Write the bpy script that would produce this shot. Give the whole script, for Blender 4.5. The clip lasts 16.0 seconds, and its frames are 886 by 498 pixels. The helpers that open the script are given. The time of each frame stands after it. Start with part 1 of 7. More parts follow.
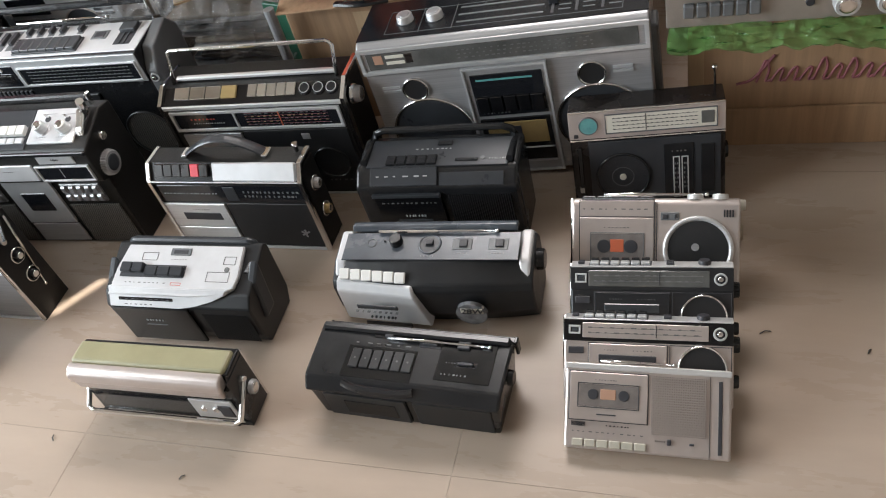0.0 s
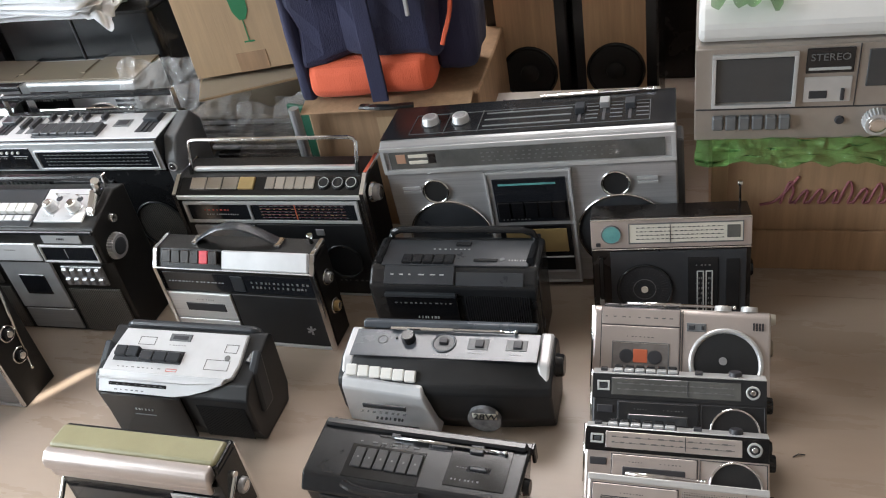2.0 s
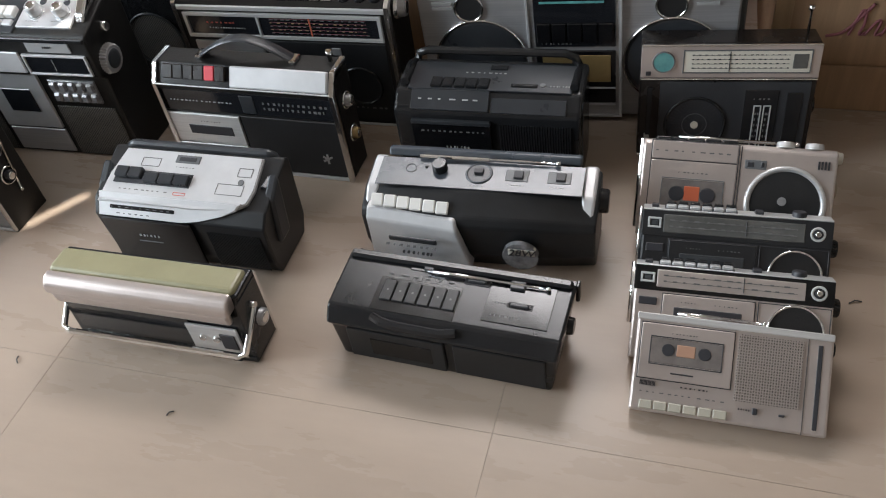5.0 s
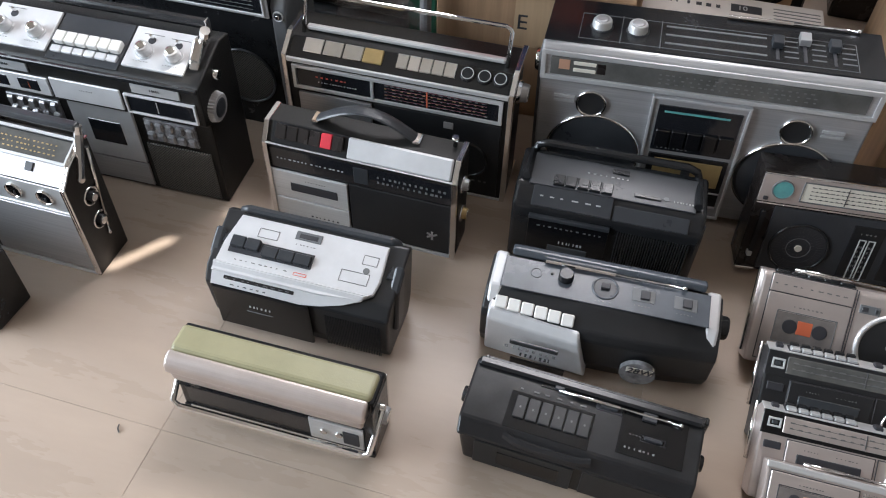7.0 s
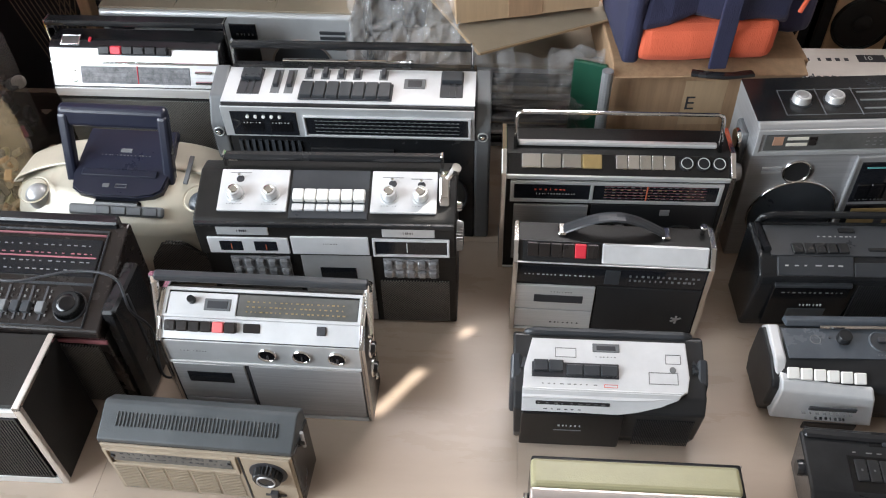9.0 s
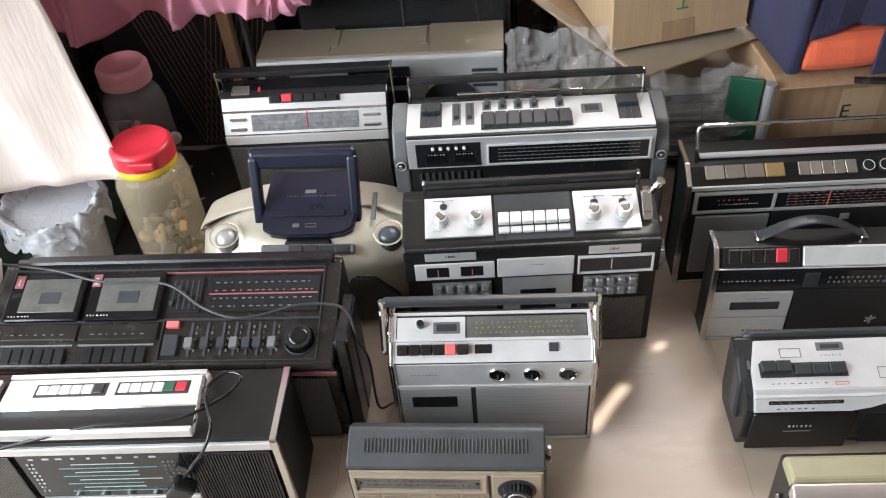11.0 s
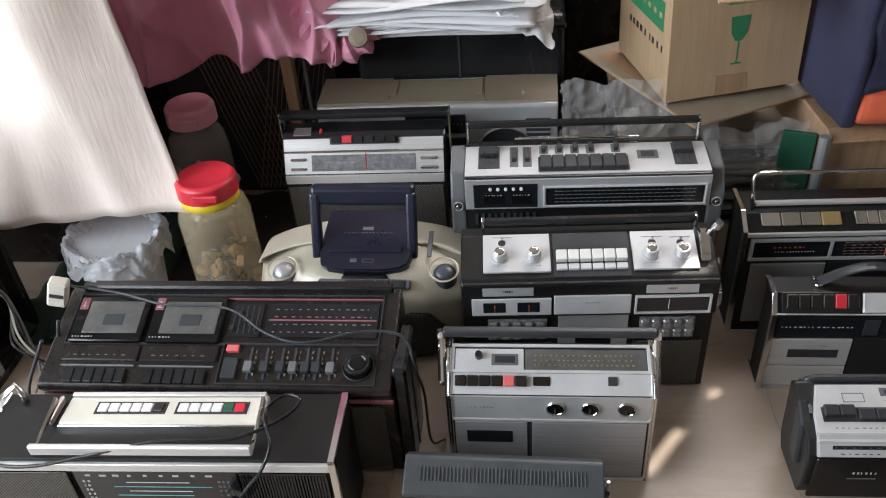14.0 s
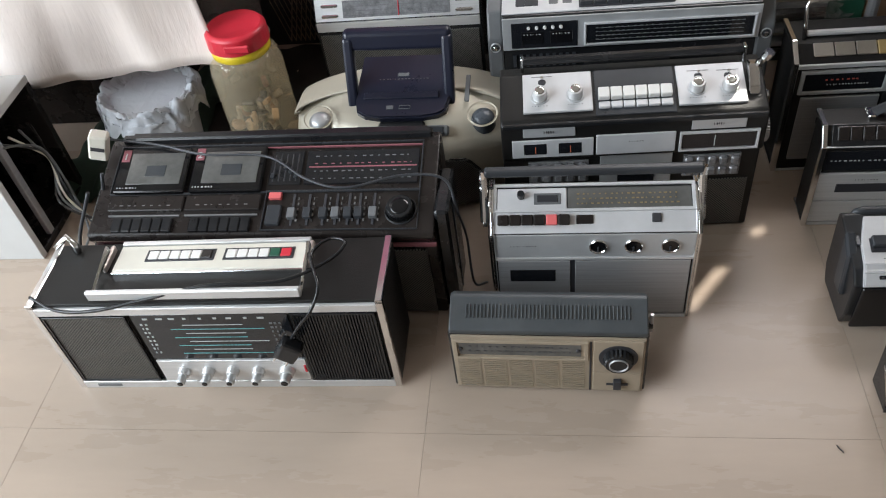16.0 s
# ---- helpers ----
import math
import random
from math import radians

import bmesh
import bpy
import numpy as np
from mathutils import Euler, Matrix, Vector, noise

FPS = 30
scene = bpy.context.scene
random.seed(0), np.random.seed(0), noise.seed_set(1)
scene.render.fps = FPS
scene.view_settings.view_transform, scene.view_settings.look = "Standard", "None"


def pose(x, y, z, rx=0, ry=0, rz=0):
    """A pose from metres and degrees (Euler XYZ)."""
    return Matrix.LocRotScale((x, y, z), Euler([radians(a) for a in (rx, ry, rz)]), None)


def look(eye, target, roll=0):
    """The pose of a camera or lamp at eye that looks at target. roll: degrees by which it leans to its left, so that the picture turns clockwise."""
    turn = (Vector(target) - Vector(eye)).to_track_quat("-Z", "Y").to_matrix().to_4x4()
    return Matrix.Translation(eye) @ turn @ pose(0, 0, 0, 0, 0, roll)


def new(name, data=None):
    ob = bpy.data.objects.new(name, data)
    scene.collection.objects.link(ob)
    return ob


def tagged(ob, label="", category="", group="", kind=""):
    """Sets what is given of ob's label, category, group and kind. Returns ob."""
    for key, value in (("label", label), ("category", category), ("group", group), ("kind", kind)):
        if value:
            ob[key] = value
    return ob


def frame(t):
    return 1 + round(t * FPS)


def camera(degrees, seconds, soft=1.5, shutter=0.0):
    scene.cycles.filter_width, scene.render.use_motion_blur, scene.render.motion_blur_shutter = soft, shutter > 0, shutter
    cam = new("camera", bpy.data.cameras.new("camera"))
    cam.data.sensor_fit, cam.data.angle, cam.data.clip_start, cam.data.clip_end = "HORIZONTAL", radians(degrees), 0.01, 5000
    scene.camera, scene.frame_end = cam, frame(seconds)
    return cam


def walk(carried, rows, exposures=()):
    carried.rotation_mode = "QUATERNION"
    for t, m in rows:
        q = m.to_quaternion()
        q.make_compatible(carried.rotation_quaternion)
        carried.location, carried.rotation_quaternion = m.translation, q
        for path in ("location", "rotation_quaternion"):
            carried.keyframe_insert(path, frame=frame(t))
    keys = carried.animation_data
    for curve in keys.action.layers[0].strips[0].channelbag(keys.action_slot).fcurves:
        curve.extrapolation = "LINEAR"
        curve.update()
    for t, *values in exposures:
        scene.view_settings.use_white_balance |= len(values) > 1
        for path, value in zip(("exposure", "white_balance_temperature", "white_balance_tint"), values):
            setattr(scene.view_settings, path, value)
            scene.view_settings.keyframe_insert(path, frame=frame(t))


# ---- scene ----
cam = camera(56.6, 16.0, soft=1.1)
PATH = [
    (0, (1.5265, -0.4819, 0.981), (0.8995, 0.7955, -0.425), -17.5),
    (0.5, (1.5107, -0.483, 0.977), (0.8512, 0.8286, -0.382), -17.3),
    (1, (1.4893, -0.494, 0.972), (0.8189, 0.8466, -0.352), -15.7),
    (1.5, (1.4727, -0.4932, 0.958), (0.8516, 0.9088, -0.326), -12.1),
    (2, (1.475, -0.5118, 0.902), (0.8636, 1.0133, -0.238), -11.1),
    (2.5, (1.479, -0.5372, 0.835), (0.8377, 1.0264, -0.236), -11.8),
    (3, (1.4723, -0.5551, 0.768), (0.8699, 0.9326, -0.425), -11.3),
    (3.2, (1.4649, -0.5528, 0.763), (0.8966, 0.8993, -0.49), -10.2),
    (5.3, (1.3318, -0.4768, 0.841), (0.8069, 0.8363, -0.574), -8.1),
    (5.5, (1.2963, -0.472, 0.859), (0.7857, 0.8535, -0.548), -6.1),
    (6, (1.2147, -0.4526, 0.92), (0.7525, 0.8895, -0.489), -2.8),
    (6.5, (1.1424, -0.4295, 0.953), (0.7712, 0.907, -0.488), 0.5),
    (7, (1.0903, -0.4186, 0.972), (0.7416, 0.8634, -0.523), 1.6),
    (7.5, (0.978, -0.3589, 0.981), (0.5995, 0.8642, -0.555), 0.3),
    (8, (0.8716, -0.3292, 1.021), (0.5437, 0.9418, -0.488), -1.2),
    (8.5, (0.7179, -0.3841, 1.038), (0.516, 0.9617, -0.428), -2.2),
    (9, (0.5558, -0.4629, 1.075), (0.4304, 0.9253, -0.358), -1.5),
    (9.5, (0.4844, -0.4394, 1.084), (0.3448, 0.9571, -0.342), -2.6),
    (10, (0.3913, -0.4551, 1.082), (0.2488, 0.938, -0.345), -5.5),
    (10.2, (0.3392, -0.4755, 1.077), (0.1934, 0.9151, -0.354), -6.1),
    (12.3, (0.227, -0.5576, 1.061), (0.1252, 1.1141, -0.03), -3.6),
    (12.5, (0.2266, -0.5566, 1.058), (0.1332, 1.1185, -0.031), -3.5),
    (13, (0.2161, -0.5653, 1.034), (0.1313, 1.1047, -0.062), -3.4),
    (13.5, (0.211, -0.5739, 1.028), (0.0964, 1.0687, -0.106), -3.6),
    (14, (0.2017, -0.5907, 1.028), (0.0087, 1.0087, -0.157), -4.6),
    (14.5, (0.1905, -0.6029, 1.019), (-0.1136, 0.9301, -0.228), -7.0),
    (15, (0.177, -0.6172, 1.009), (-0.2061, 0.8475, -0.298), -9.2),
    (15.5, (0.1729, -0.6178, 1.002), (-0.2112, 0.7945, -0.36), -9.9),
    (16, (0.186, -0.6102, 0.994), (-0.0862, 0.7747, -0.424), -8.9),
]
walk(cam, [(t, look(eye, target, roll)) for t, eye, target, roll in PATH], [(0, 0.1, 6600, 10), (1.5, 0.1, 6500, 10), (2.5, 0.2, 6700, 10), (3.0, 0.05, 6900, 10), (5.5, -0.18, 6300, 10), (6.5, 0.0, 6200, 11), (8.5, 0.1, 6400, 11), (10.0, 0.1, 6600, 11), (12.5, -0.35, 6700, 14), (14.0, -0.62, 6600, 12), (15, -0.78, 6550, 11), (16, -0.68, 6500, 10)])

# ---- light: a wide window to the left, a window behind the clutter, and a thread of sun ----
world = bpy.data.worlds.new("sky")
scene.world = world
world.use_nodes = True
wn = world.node_tree
sky = wn.nodes.new("ShaderNodeTexSky")
sky.sky_type, sky.sun_disc = "NISHITA", False
sky.sun_elevation, sky.sun_rotation = radians(59), radians(36)
wn.links.new(sky.outputs[0], wn.nodes["Background"].inputs[0])
wn.nodes["Background"].inputs[1].default_value = 0.1


def area(name, eye, target, w, h, watts, colour):
    d = bpy.data.lights.new(name, "AREA")
    d.shape, d.size, d.size_y, d.energy, d.color = "RECTANGLE", w, h, watts, colour
    ob = new(name, d)
    ob.matrix_world = look(eye, target)
    return ob


SUN_WAY = Vector((-0.31, -0.42, -0.86)).normalized()
area("window_light_left", (-1.95, -0.6, 1.25), (0.0, 0.45, 0.25), 2.3, 1.6, 178, (0.84, 0.93, 1.0))
area("window_light_back", (0.75, 1.66, 1.7), (0.4, 0.3, 0.0), 1.2, 0.9, 58, (1.0, 0.965, 0.97))
sd = bpy.data.lights.new("sun", "SUN")
sd.energy, sd.angle, sd.color = 9.0, radians(0.3), (1.0, 0.94, 0.84)
sun = new("sun", sd)
sun.matrix_world = look((0, 0, 5), Vector((0, 0, 5)) + SUN_WAY)


# ---- materials ----
def nodes(name):
    m = bpy.data.materials.new(name)
    m.use_nodes = True
    return m, m.node_tree, m.node_tree.nodes["Principled BSDF"]


def node(nt, kind, **sets):
    n = nt.nodes.new("ShaderNode" + kind)
    for k, v in sets.items():
        n.inputs[k.replace("_", " ")].default_value = v
    return n


def mk(name, col, rough=0.5, metal=0.0, var=0.15, scale=12.0, bump=0.15, fine=400.0, stretch=(1, 1, 1), dust=0.0, coat=0.0, spec=0.5, clear=0.0):
    """A surface with wear at two scales; dust: share of pale dust that lies on it in patches."""
    m, nt, b = nodes(name)
    tc, mp = node(nt, "TexCoord"), node(nt, "Mapping")
    mp.inputs["Scale"].default_value = stretch
    nt.links.new(tc.outputs["Object"], mp.inputs[0])
    big, small = node(nt, "TexNoise", Scale=scale, Detail=6.0, Roughness=0.65), node(nt, "TexNoise", Scale=fine, Detail=3.0)
    for n in (big, small):
        nt.links.new(mp.outputs[0], n.inputs["Vector"])
    ramp = node(nt, "ValToRGB")
    ramp.color_ramp.elements[0].position, ramp.color_ramp.elements[1].position = 0.3, 0.72
    ramp.color_ramp.elements[0].color = (*[c * (1 - var) for c in col], 1)
    ramp.color_ramp.elements[1].color = (*[min(1, c * (1 + var) + dust * 0.25) for c in col], 1)
    nt.links.new(big.outputs[0], ramp.inputs[0])
    nt.links.new(ramp.outputs[0], b.inputs["Base Color"])
    mr = node(nt, "MapRange")
    mr.inputs["To Min"].default_value, mr.inputs["To Max"].default_value = max(0.03, rough - 0.1), min(1, rough + 0.14 + dust)
    nt.links.new(big.outputs[0], mr.inputs[0])
    nt.links.new(mr.outputs[0], b.inputs["Roughness"])
    if bump:
        bn = node(nt, "Bump", Strength=bump, Distance=0.001)
        nt.links.new(small.outputs[0], bn.inputs["Height"])
        nt.links.new(bn.outputs[0], b.inputs["Normal"])
    b.inputs["Metallic"].default_value = metal
    b.inputs["Coat Weight"].default_value = coat
    b.inputs["Specular IOR Level"].default_value = spec
    b.inputs["Transmission Weight"].default_value = clear
    return m


def dotted(name, col, hole, pitch, rough=0.5, metal=0.0, share=0.25, lines=False):
    """Perforated or ribbed sheet; holes at the given pitch in metres."""
    m, nt, b = nodes(name)
    tc, sx = node(nt, "TexCoord"), node(nt, "SeparateXYZ")
    nt.links.new(tc.outputs["Object"], sx.inputs[0])
    waves = []
    for k in ((0, 2) if not lines else (0,)):
        mul = node(nt, "Math")
        mul.operation = "MULTIPLY"
        mul.inputs[1].default_value = 2 * math.pi / pitch
        nt.links.new(sx.outputs[k], mul.inputs[0])
        si = node(nt, "Math")
        si.operation = "SINE"
        nt.links.new(mul.outputs[0], si.inputs[0])
        waves.append(si)
    last = waves[0]
    if not lines:
        last = node(nt, "Math")
        last.operation = "MULTIPLY"
        nt.links.new(waves[0].outputs[0], last.inputs[0])
        nt.links.new(waves[1].outputs[0], last.inputs[1])
    ramp = node(nt, "ValToRGB")
    ramp.color_ramp.elements[0].position, ramp.color_ramp.elements[1].position = share, share + 0.25
    ramp.color_ramp.elements[0].color, ramp.color_ramp.elements[1].color = (*col, 1), (*hole, 1)
    nt.links.new(last.outputs[0], ramp.inputs[0])
    nt.links.new(ramp.outputs[0], b.inputs["Base Color"])
    bn = node(nt, "Bump", Strength=0.5, Distance=0.001)
    bn.invert = True
    nt.links.new(last.outputs[0], bn.inputs["Height"])
    nt.links.new(bn.outputs[0], b.inputs["Normal"])
    b.inputs["Roughness"].default_value, b.inputs["Metallic"].default_value = rough, metal
    return m


def cloth(name, col, pitch, var=0.12, crinkle=0.0):
    m, nt, b = nodes(name)
    tc = node(nt, "TexCoord")
    big = node(nt, "TexNoise", Scale=7.0, Detail=5.0)
    mp = node(nt, "Mapping")
    mp.inputs["Scale"].default_value = (1, 1, 0.08)
    weave = node(nt, "TexNoise", Scale=1.0 / pitch, Detail=2.0)
    nt.links.new(tc.outputs["Object"], big.inputs["Vector"])
    nt.links.new(tc.outputs["Object"], mp.inputs[0])
    nt.links.new(mp.outputs[0], weave.inputs["Vector"])
    ramp = node(nt, "ValToRGB")
    ramp.color_ramp.elements[0].position, ramp.color_ramp.elements[1].position = 0.3, 0.7
    ramp.color_ramp.elements[0].color = (*[c * (1 - var) for c in col], 1)
    ramp.color_ramp.elements[1].color = (*[min(1, c * (1 + var)) for c in col], 1)
    nt.links.new(big.outputs[0], ramp.inputs[0])
    nt.links.new(ramp.outputs[0], b.inputs["Base Color"])
    bn = node(nt, "Bump", Strength=0.35 + crinkle, Distance=0.002)
    nt.links.new(weave.outputs[0], bn.inputs["Height"])
    nt.links.new(bn.outputs[0], b.inputs["Normal"])
    b.inputs["Roughness"].default_value = 0.85
    b.inputs["Sheen Weight"].default_value = 0.06
    return m


def film(name, col, rough=0.12, amount=0.3, bump=0.6, depth=0.004):
    """Thin clear sheet: mostly see-through, with crinkled gloss."""
    m, nt, b = nodes(name)
    tr, mix = node(nt, "BsdfTransparent"), node(nt, "MixShader")
    tr.inputs[0].default_value = (*[0.5 + 0.5 * c for c in col], 1)
    mix.inputs[0].default_value = amount
    tc, ns = node(nt, "TexCoord"), node(nt, "TexNoise", Scale=26.0, Detail=5.0, Distortion=1.2)
    nt.links.new(tc.outputs["Object"], ns.inputs["Vector"])
    bn = node(nt, "Bump", Strength=bump, Distance=depth)
    nt.links.new(ns.outputs[0], bn.inputs["Height"])
    nt.links.new(bn.outputs[0], b.inputs["Normal"])
    b.inputs["Base Color"].default_value, b.inputs["Roughness"].default_value = (*col, 1), rough
    nt.links.new(tr.outputs[0], mix.inputs[1])
    nt.links.new(b.outputs[0], mix.inputs[2])
    nt.links.new(mix.outputs[0], nt.nodes["Material Output"].inputs[0])
    return m


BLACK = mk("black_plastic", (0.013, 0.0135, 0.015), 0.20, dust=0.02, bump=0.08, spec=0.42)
SATIN = mk("satin_black", (0.015, 0.0155, 0.017), 0.36, dust=0.02, bump=0.12, fine=900, spec=0.4)
GLOSS = mk("gloss_black", (0.005, 0.005, 0.006), 0.12, dust=0.015, bump=0.03)
LEATHER = mk("black_leathercloth", (0.010, 0.0095, 0.009), 0.40, bump=0.35, fine=650, dust=0.012, spec=0.3)
CHARCOAL = mk("charcoal_plastic", (0.034, 0.037, 0.042), 0.28, dust=0.02, bump=0.1, spec=0.38)
SLATE = mk("slate_plastic", (0.058, 0.068, 0.082), 0.20, dust=0.07, bump=0.1)
GREY = mk("grey_plastic", (0.12, 0.125, 0.13), 0.42, bump=0.1, dust=0.03)
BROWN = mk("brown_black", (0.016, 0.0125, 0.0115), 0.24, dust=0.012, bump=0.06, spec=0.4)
SILVER = mk("silver_paint", (0.54, 0.55, 0.56), 0.34, 0.45, var=0.12, bump=0.05)
WHITE = mk("white_silver", (0.60, 0.60, 0.61), 0.38, 0.2, var=0.1, bump=0.05)
BRUSHED = mk("brushed_aluminium", (0.66, 0.66, 0.66), 0.30, 0.5, var=0.1, scale=5, bump=0.25, fine=9, stretch=(1, 1, 90))
WARMALU = mk("warm_aluminium", (0.54, 0.475, 0.445), 0.30, 0.55, var=0.12, scale=8, bump=0.1)
DULLALU = mk("dull_aluminium", (0.42, 0.42, 0.43), 0.34, 0.5, var=0.15, scale=6, bump=0.12, fine=12, stretch=(1, 1, 60))
KEYMETAL = mk("polished_key_metal", (0.62, 0.62, 0.61), 0.16, 1.0, var=0.1, bump=0.04)
CHAMPAGNE = mk("dusty_champagne_metal", (0.33, 0.295, 0.265), 0.36, 0.4, var=0.14, scale=9, bump=0.1)
CHROME = mk("chrome", (0.78, 0.78, 0.78), 0.1, 1.0, var=0.06, bump=0.02)
IVORY = mk("ivory_plastic", (0.66, 0.63, 0.55), 0.42, var=0.08, bump=0.06)
BEIGEKEY = mk("yellowed_key_plastic", (0.44, 0.41, 0.34), 0.4, var=0.1, bump=0.03)
KEYWHITE = mk("key_white", (0.74, 0.73, 0.70), 0.35, var=0.06, bump=0.02)
OLIVE = mk("olive_cream_vinyl", (0.30, 0.28, 0.165), 0.36, var=0.1, bump=0.25, fine=500)
BEIGE = mk("beige_plastic", (0.33, 0.27, 0.20), 0.45, var=0.1, bump=0.08)
BEIGEDK = mk("beige_ribbed", (0.27, 0.22, 0.16), 0.5, var=0.1, bump=0.08)
BLUEGREY = mk("blue_grey_lid", (0.048, 0.055, 0.060), 0.36, var=0.1, dust=0.06, bump=0.2)
NAVY = mk("navy_plastic", (0.013, 0.015, 0.029), 0.28, var=0.1, bump=0.04)
CREAMWB = mk("cream_plastic", (0.52, 0.475, 0.385), 0.30, 0.2, var=0.06, bump=0.05)
RED = mk("red_plastic", (0.62, 0.03, 0.05), 0.35, var=0.08, bump=0.03)
PINKKEY = mk("faded_red", (0.66, 0.13, 0.13), 0.4, var=0.08, bump=0.03)
YELLOW = mk("yellow_plastic", (0.75, 0.56, 0.03), 0.35, var=0.08, bump=0.03)
PINKLID = mk("pink_plastic", (0.66, 0.30, 0.36), 0.4, var=0.08, bump=0.03)
GREEN = mk("green_plastic", (0.02, 0.10, 0.06), 0.4, var=0.1, bump=0.04)
ORANGE = mk("orange_label", (0.55, 0.12, 0.05), 0.6, var=0.08, bump=0.02)
PEACH = mk("peach_label", (0.42, 0.24, 0.16), 0.6, var=0.08, bump=0.02)
GOLD = mk("gold_foil", (0.42, 0.30, 0.13), 0.42, 0.5, var=0.2, bump=0.03)
MARK = mk("pale_print", (0.46, 0.47, 0.46), 0.5, var=0.05, bump=0)
DIM = mk("dim_print", (0.14, 0.14, 0.14), 0.5, var=0.1, bump=0)
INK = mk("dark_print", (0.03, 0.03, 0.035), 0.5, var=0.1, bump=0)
REDMARK = mk("red_print", (0.6, 0.08, 0.05), 0.5, var=0.05, bump=0)
GREENINK = mk("green_print", (0.03, 0.22, 0.09), 0.7, var=0.15, bump=0)
MAUVE = mk("mauve_print", (0.26, 0.085, 0.10), 0.7, var=0.15, bump=0)
DIAL = mk("dial_glass", (0.012, 0.013, 0.016), 0.07, var=0.1, bump=0.0, coat=0.3)
DIALGREY = mk("grey_dial_glass", (0.10, 0.10, 0.095), 0.1, var=0.3, scale=25, bump=0.0, coat=0.4)
WINDOW = mk("smoked_window", (0.045, 0.05, 0.055), 0.06, var=0.15, bump=0.0, coat=0.4)
TEAL = mk("teal_dial", (0.12, 0.36, 0.36), 0.12, var=0.25, scale=60, bump=0.0, coat=0.5)
CONE = mk("speaker_cone", (0.012, 0.012, 0.013), 0.55, var=0.2, bump=0.2)
PERF = dotted("perforated_metal", (0.27, 0.25, 0.22), (0.06, 0.055, 0.05), 0.0042, 0.45, 0.3, 0.05)
PERFBLACK = dotted("perforated_black", (0.13, 0.122, 0.11), (0.012, 0.012, 0.012), 0.0046, 0.5, 0.2, 0.0)
RIBBLACK = dotted("ribbed_black", (0.03, 0.03, 0.03), (0.009, 0.009, 0.009), 0.0045, 0.45, 0.0, 0.0, True)
SHELLGREY = mk("smoked_cassette_grey", (0.17, 0.15, 0.14), 0.12, var=0.25, scale=40, bump=0.0, coat=0.3)
CRYSTAL = mk("moulded_clear", (0.22, 0.22, 0.23), 0.06, var=0.45, scale=80, bump=0.0, coat=0.6)
CARD = mk("cardboard", (0.45, 0.31, 0.185), 0.8, var=0.1, bump=0.35, fine=35, stretch=(6, 6, 0.4))
CARDDK = mk("worn_cardboard", (0.36, 0.225, 0.13), 0.8, var=0.18, bump=0.35, fine=35, stretch=(6, 6, 0.4))
CARDWHITE = mk("white_card", (0.62, 0.57, 0.53), 0.75, var=0.08, bump=0.1)
PAPER = mk("paper", (0.78, 0.78, 0.80), 0.8, var=0.05, bump=0.2, fine=60)
PAINTWHITE = mk("white_laminate", (0.58, 0.58, 0.57), 0.35, var=0.05, bump=0.04)
WALL = mk("wall_paint", (0.58, 0.53, 0.47), 0.8, var=0.06, bump=0.15, fine=120)
# darker than WALL so that the walls out of view bounce less light
DIMWALL = mk("dimmed_unseen_wall", (0.34, 0.305, 0.27), 0.6, var=0.2, scale=5, bump=0.2, fine=30, stretch=(8, 8, 0.5))
WOOD = mk("raw_wood", (0.48, 0.32, 0.19), 0.7, var=0.25, scale=6, bump=0.3, fine=30, stretch=(8, 8, 0.5))
PINKCLOTH = cloth("pink_cotton", (0.66, 0.29, 0.40), 0.0015)
CREAMCLOTH = cloth("cream_crinkle_cotton", (0.80, 0.70, 0.64), 0.006, 0.08, 0.0)
NAVYCLOTH = cloth("navy_canvas", (0.022, 0.023, 0.060), 0.0015, 0.3)
ORANGECLOTH = cloth("orange_canvas", (0.72, 0.13, 0.06), 0.0015, 0.12)
POLY = film("clear_polythene", (0.86, 0.84, 0.83), 0.09, 0.22, 0.8, 0.006)
POLYGREEN = film("green_polythene", (0.15, 0.36, 0.10), 0.2, 0.45, 1.0, 0.014)
POLYWHITE = film("white_polythene", (0.62, 0.64, 0.68), 0.3, 0.75)
POLYBLACK = mk("black_polythene", (0.012, 0.013, 0.015), 0.22, var=0.2, bump=0.5, fine=60, stretch=(1, 1, 0.15))
JARCLEAR = film("clear_jar_plastic", (0.80, 0.77, 0.76), 0.05, 0.14, 0.2)
JARPLASTIC = film("jar_plastic", (0.80, 0.68, 0.48), 0.05, 0.26, 0.35)


# ---- builders ----
def part(name, bm, material, parent, label=""):
    """Links a bmesh as one mesh object under a thing or a part."""
    bmesh.ops.recalc_face_normals(bm, faces=bm.faces)
    me = bpy.data.meshes.new(name)
    bm.to_mesh(me)
    bm.free()
    me.materials.append(material)
    for p in me.polygons:
        p.use_smooth = len(p.vertices) == 4 and p.area < 2e-4 and me.name.split(".")[0] in SMOOTH
    ob = new(name, me)
    ob.parent = parent
    if label:
        ob["label"] = label
    return ob


SMOOTH = {"knob", "handle", "antenna", "ring", "cable", "jar", "lid", "collar", "speaker_ring", "cap", "cloth", "sheet", "dome", "tweeter"}


def thing(name, label, category, m, group=""):
    ob = new(name)
    ob.empty_display_size = 0.05
    ob.matrix_world = m
    return tagged(ob, label, category, group)


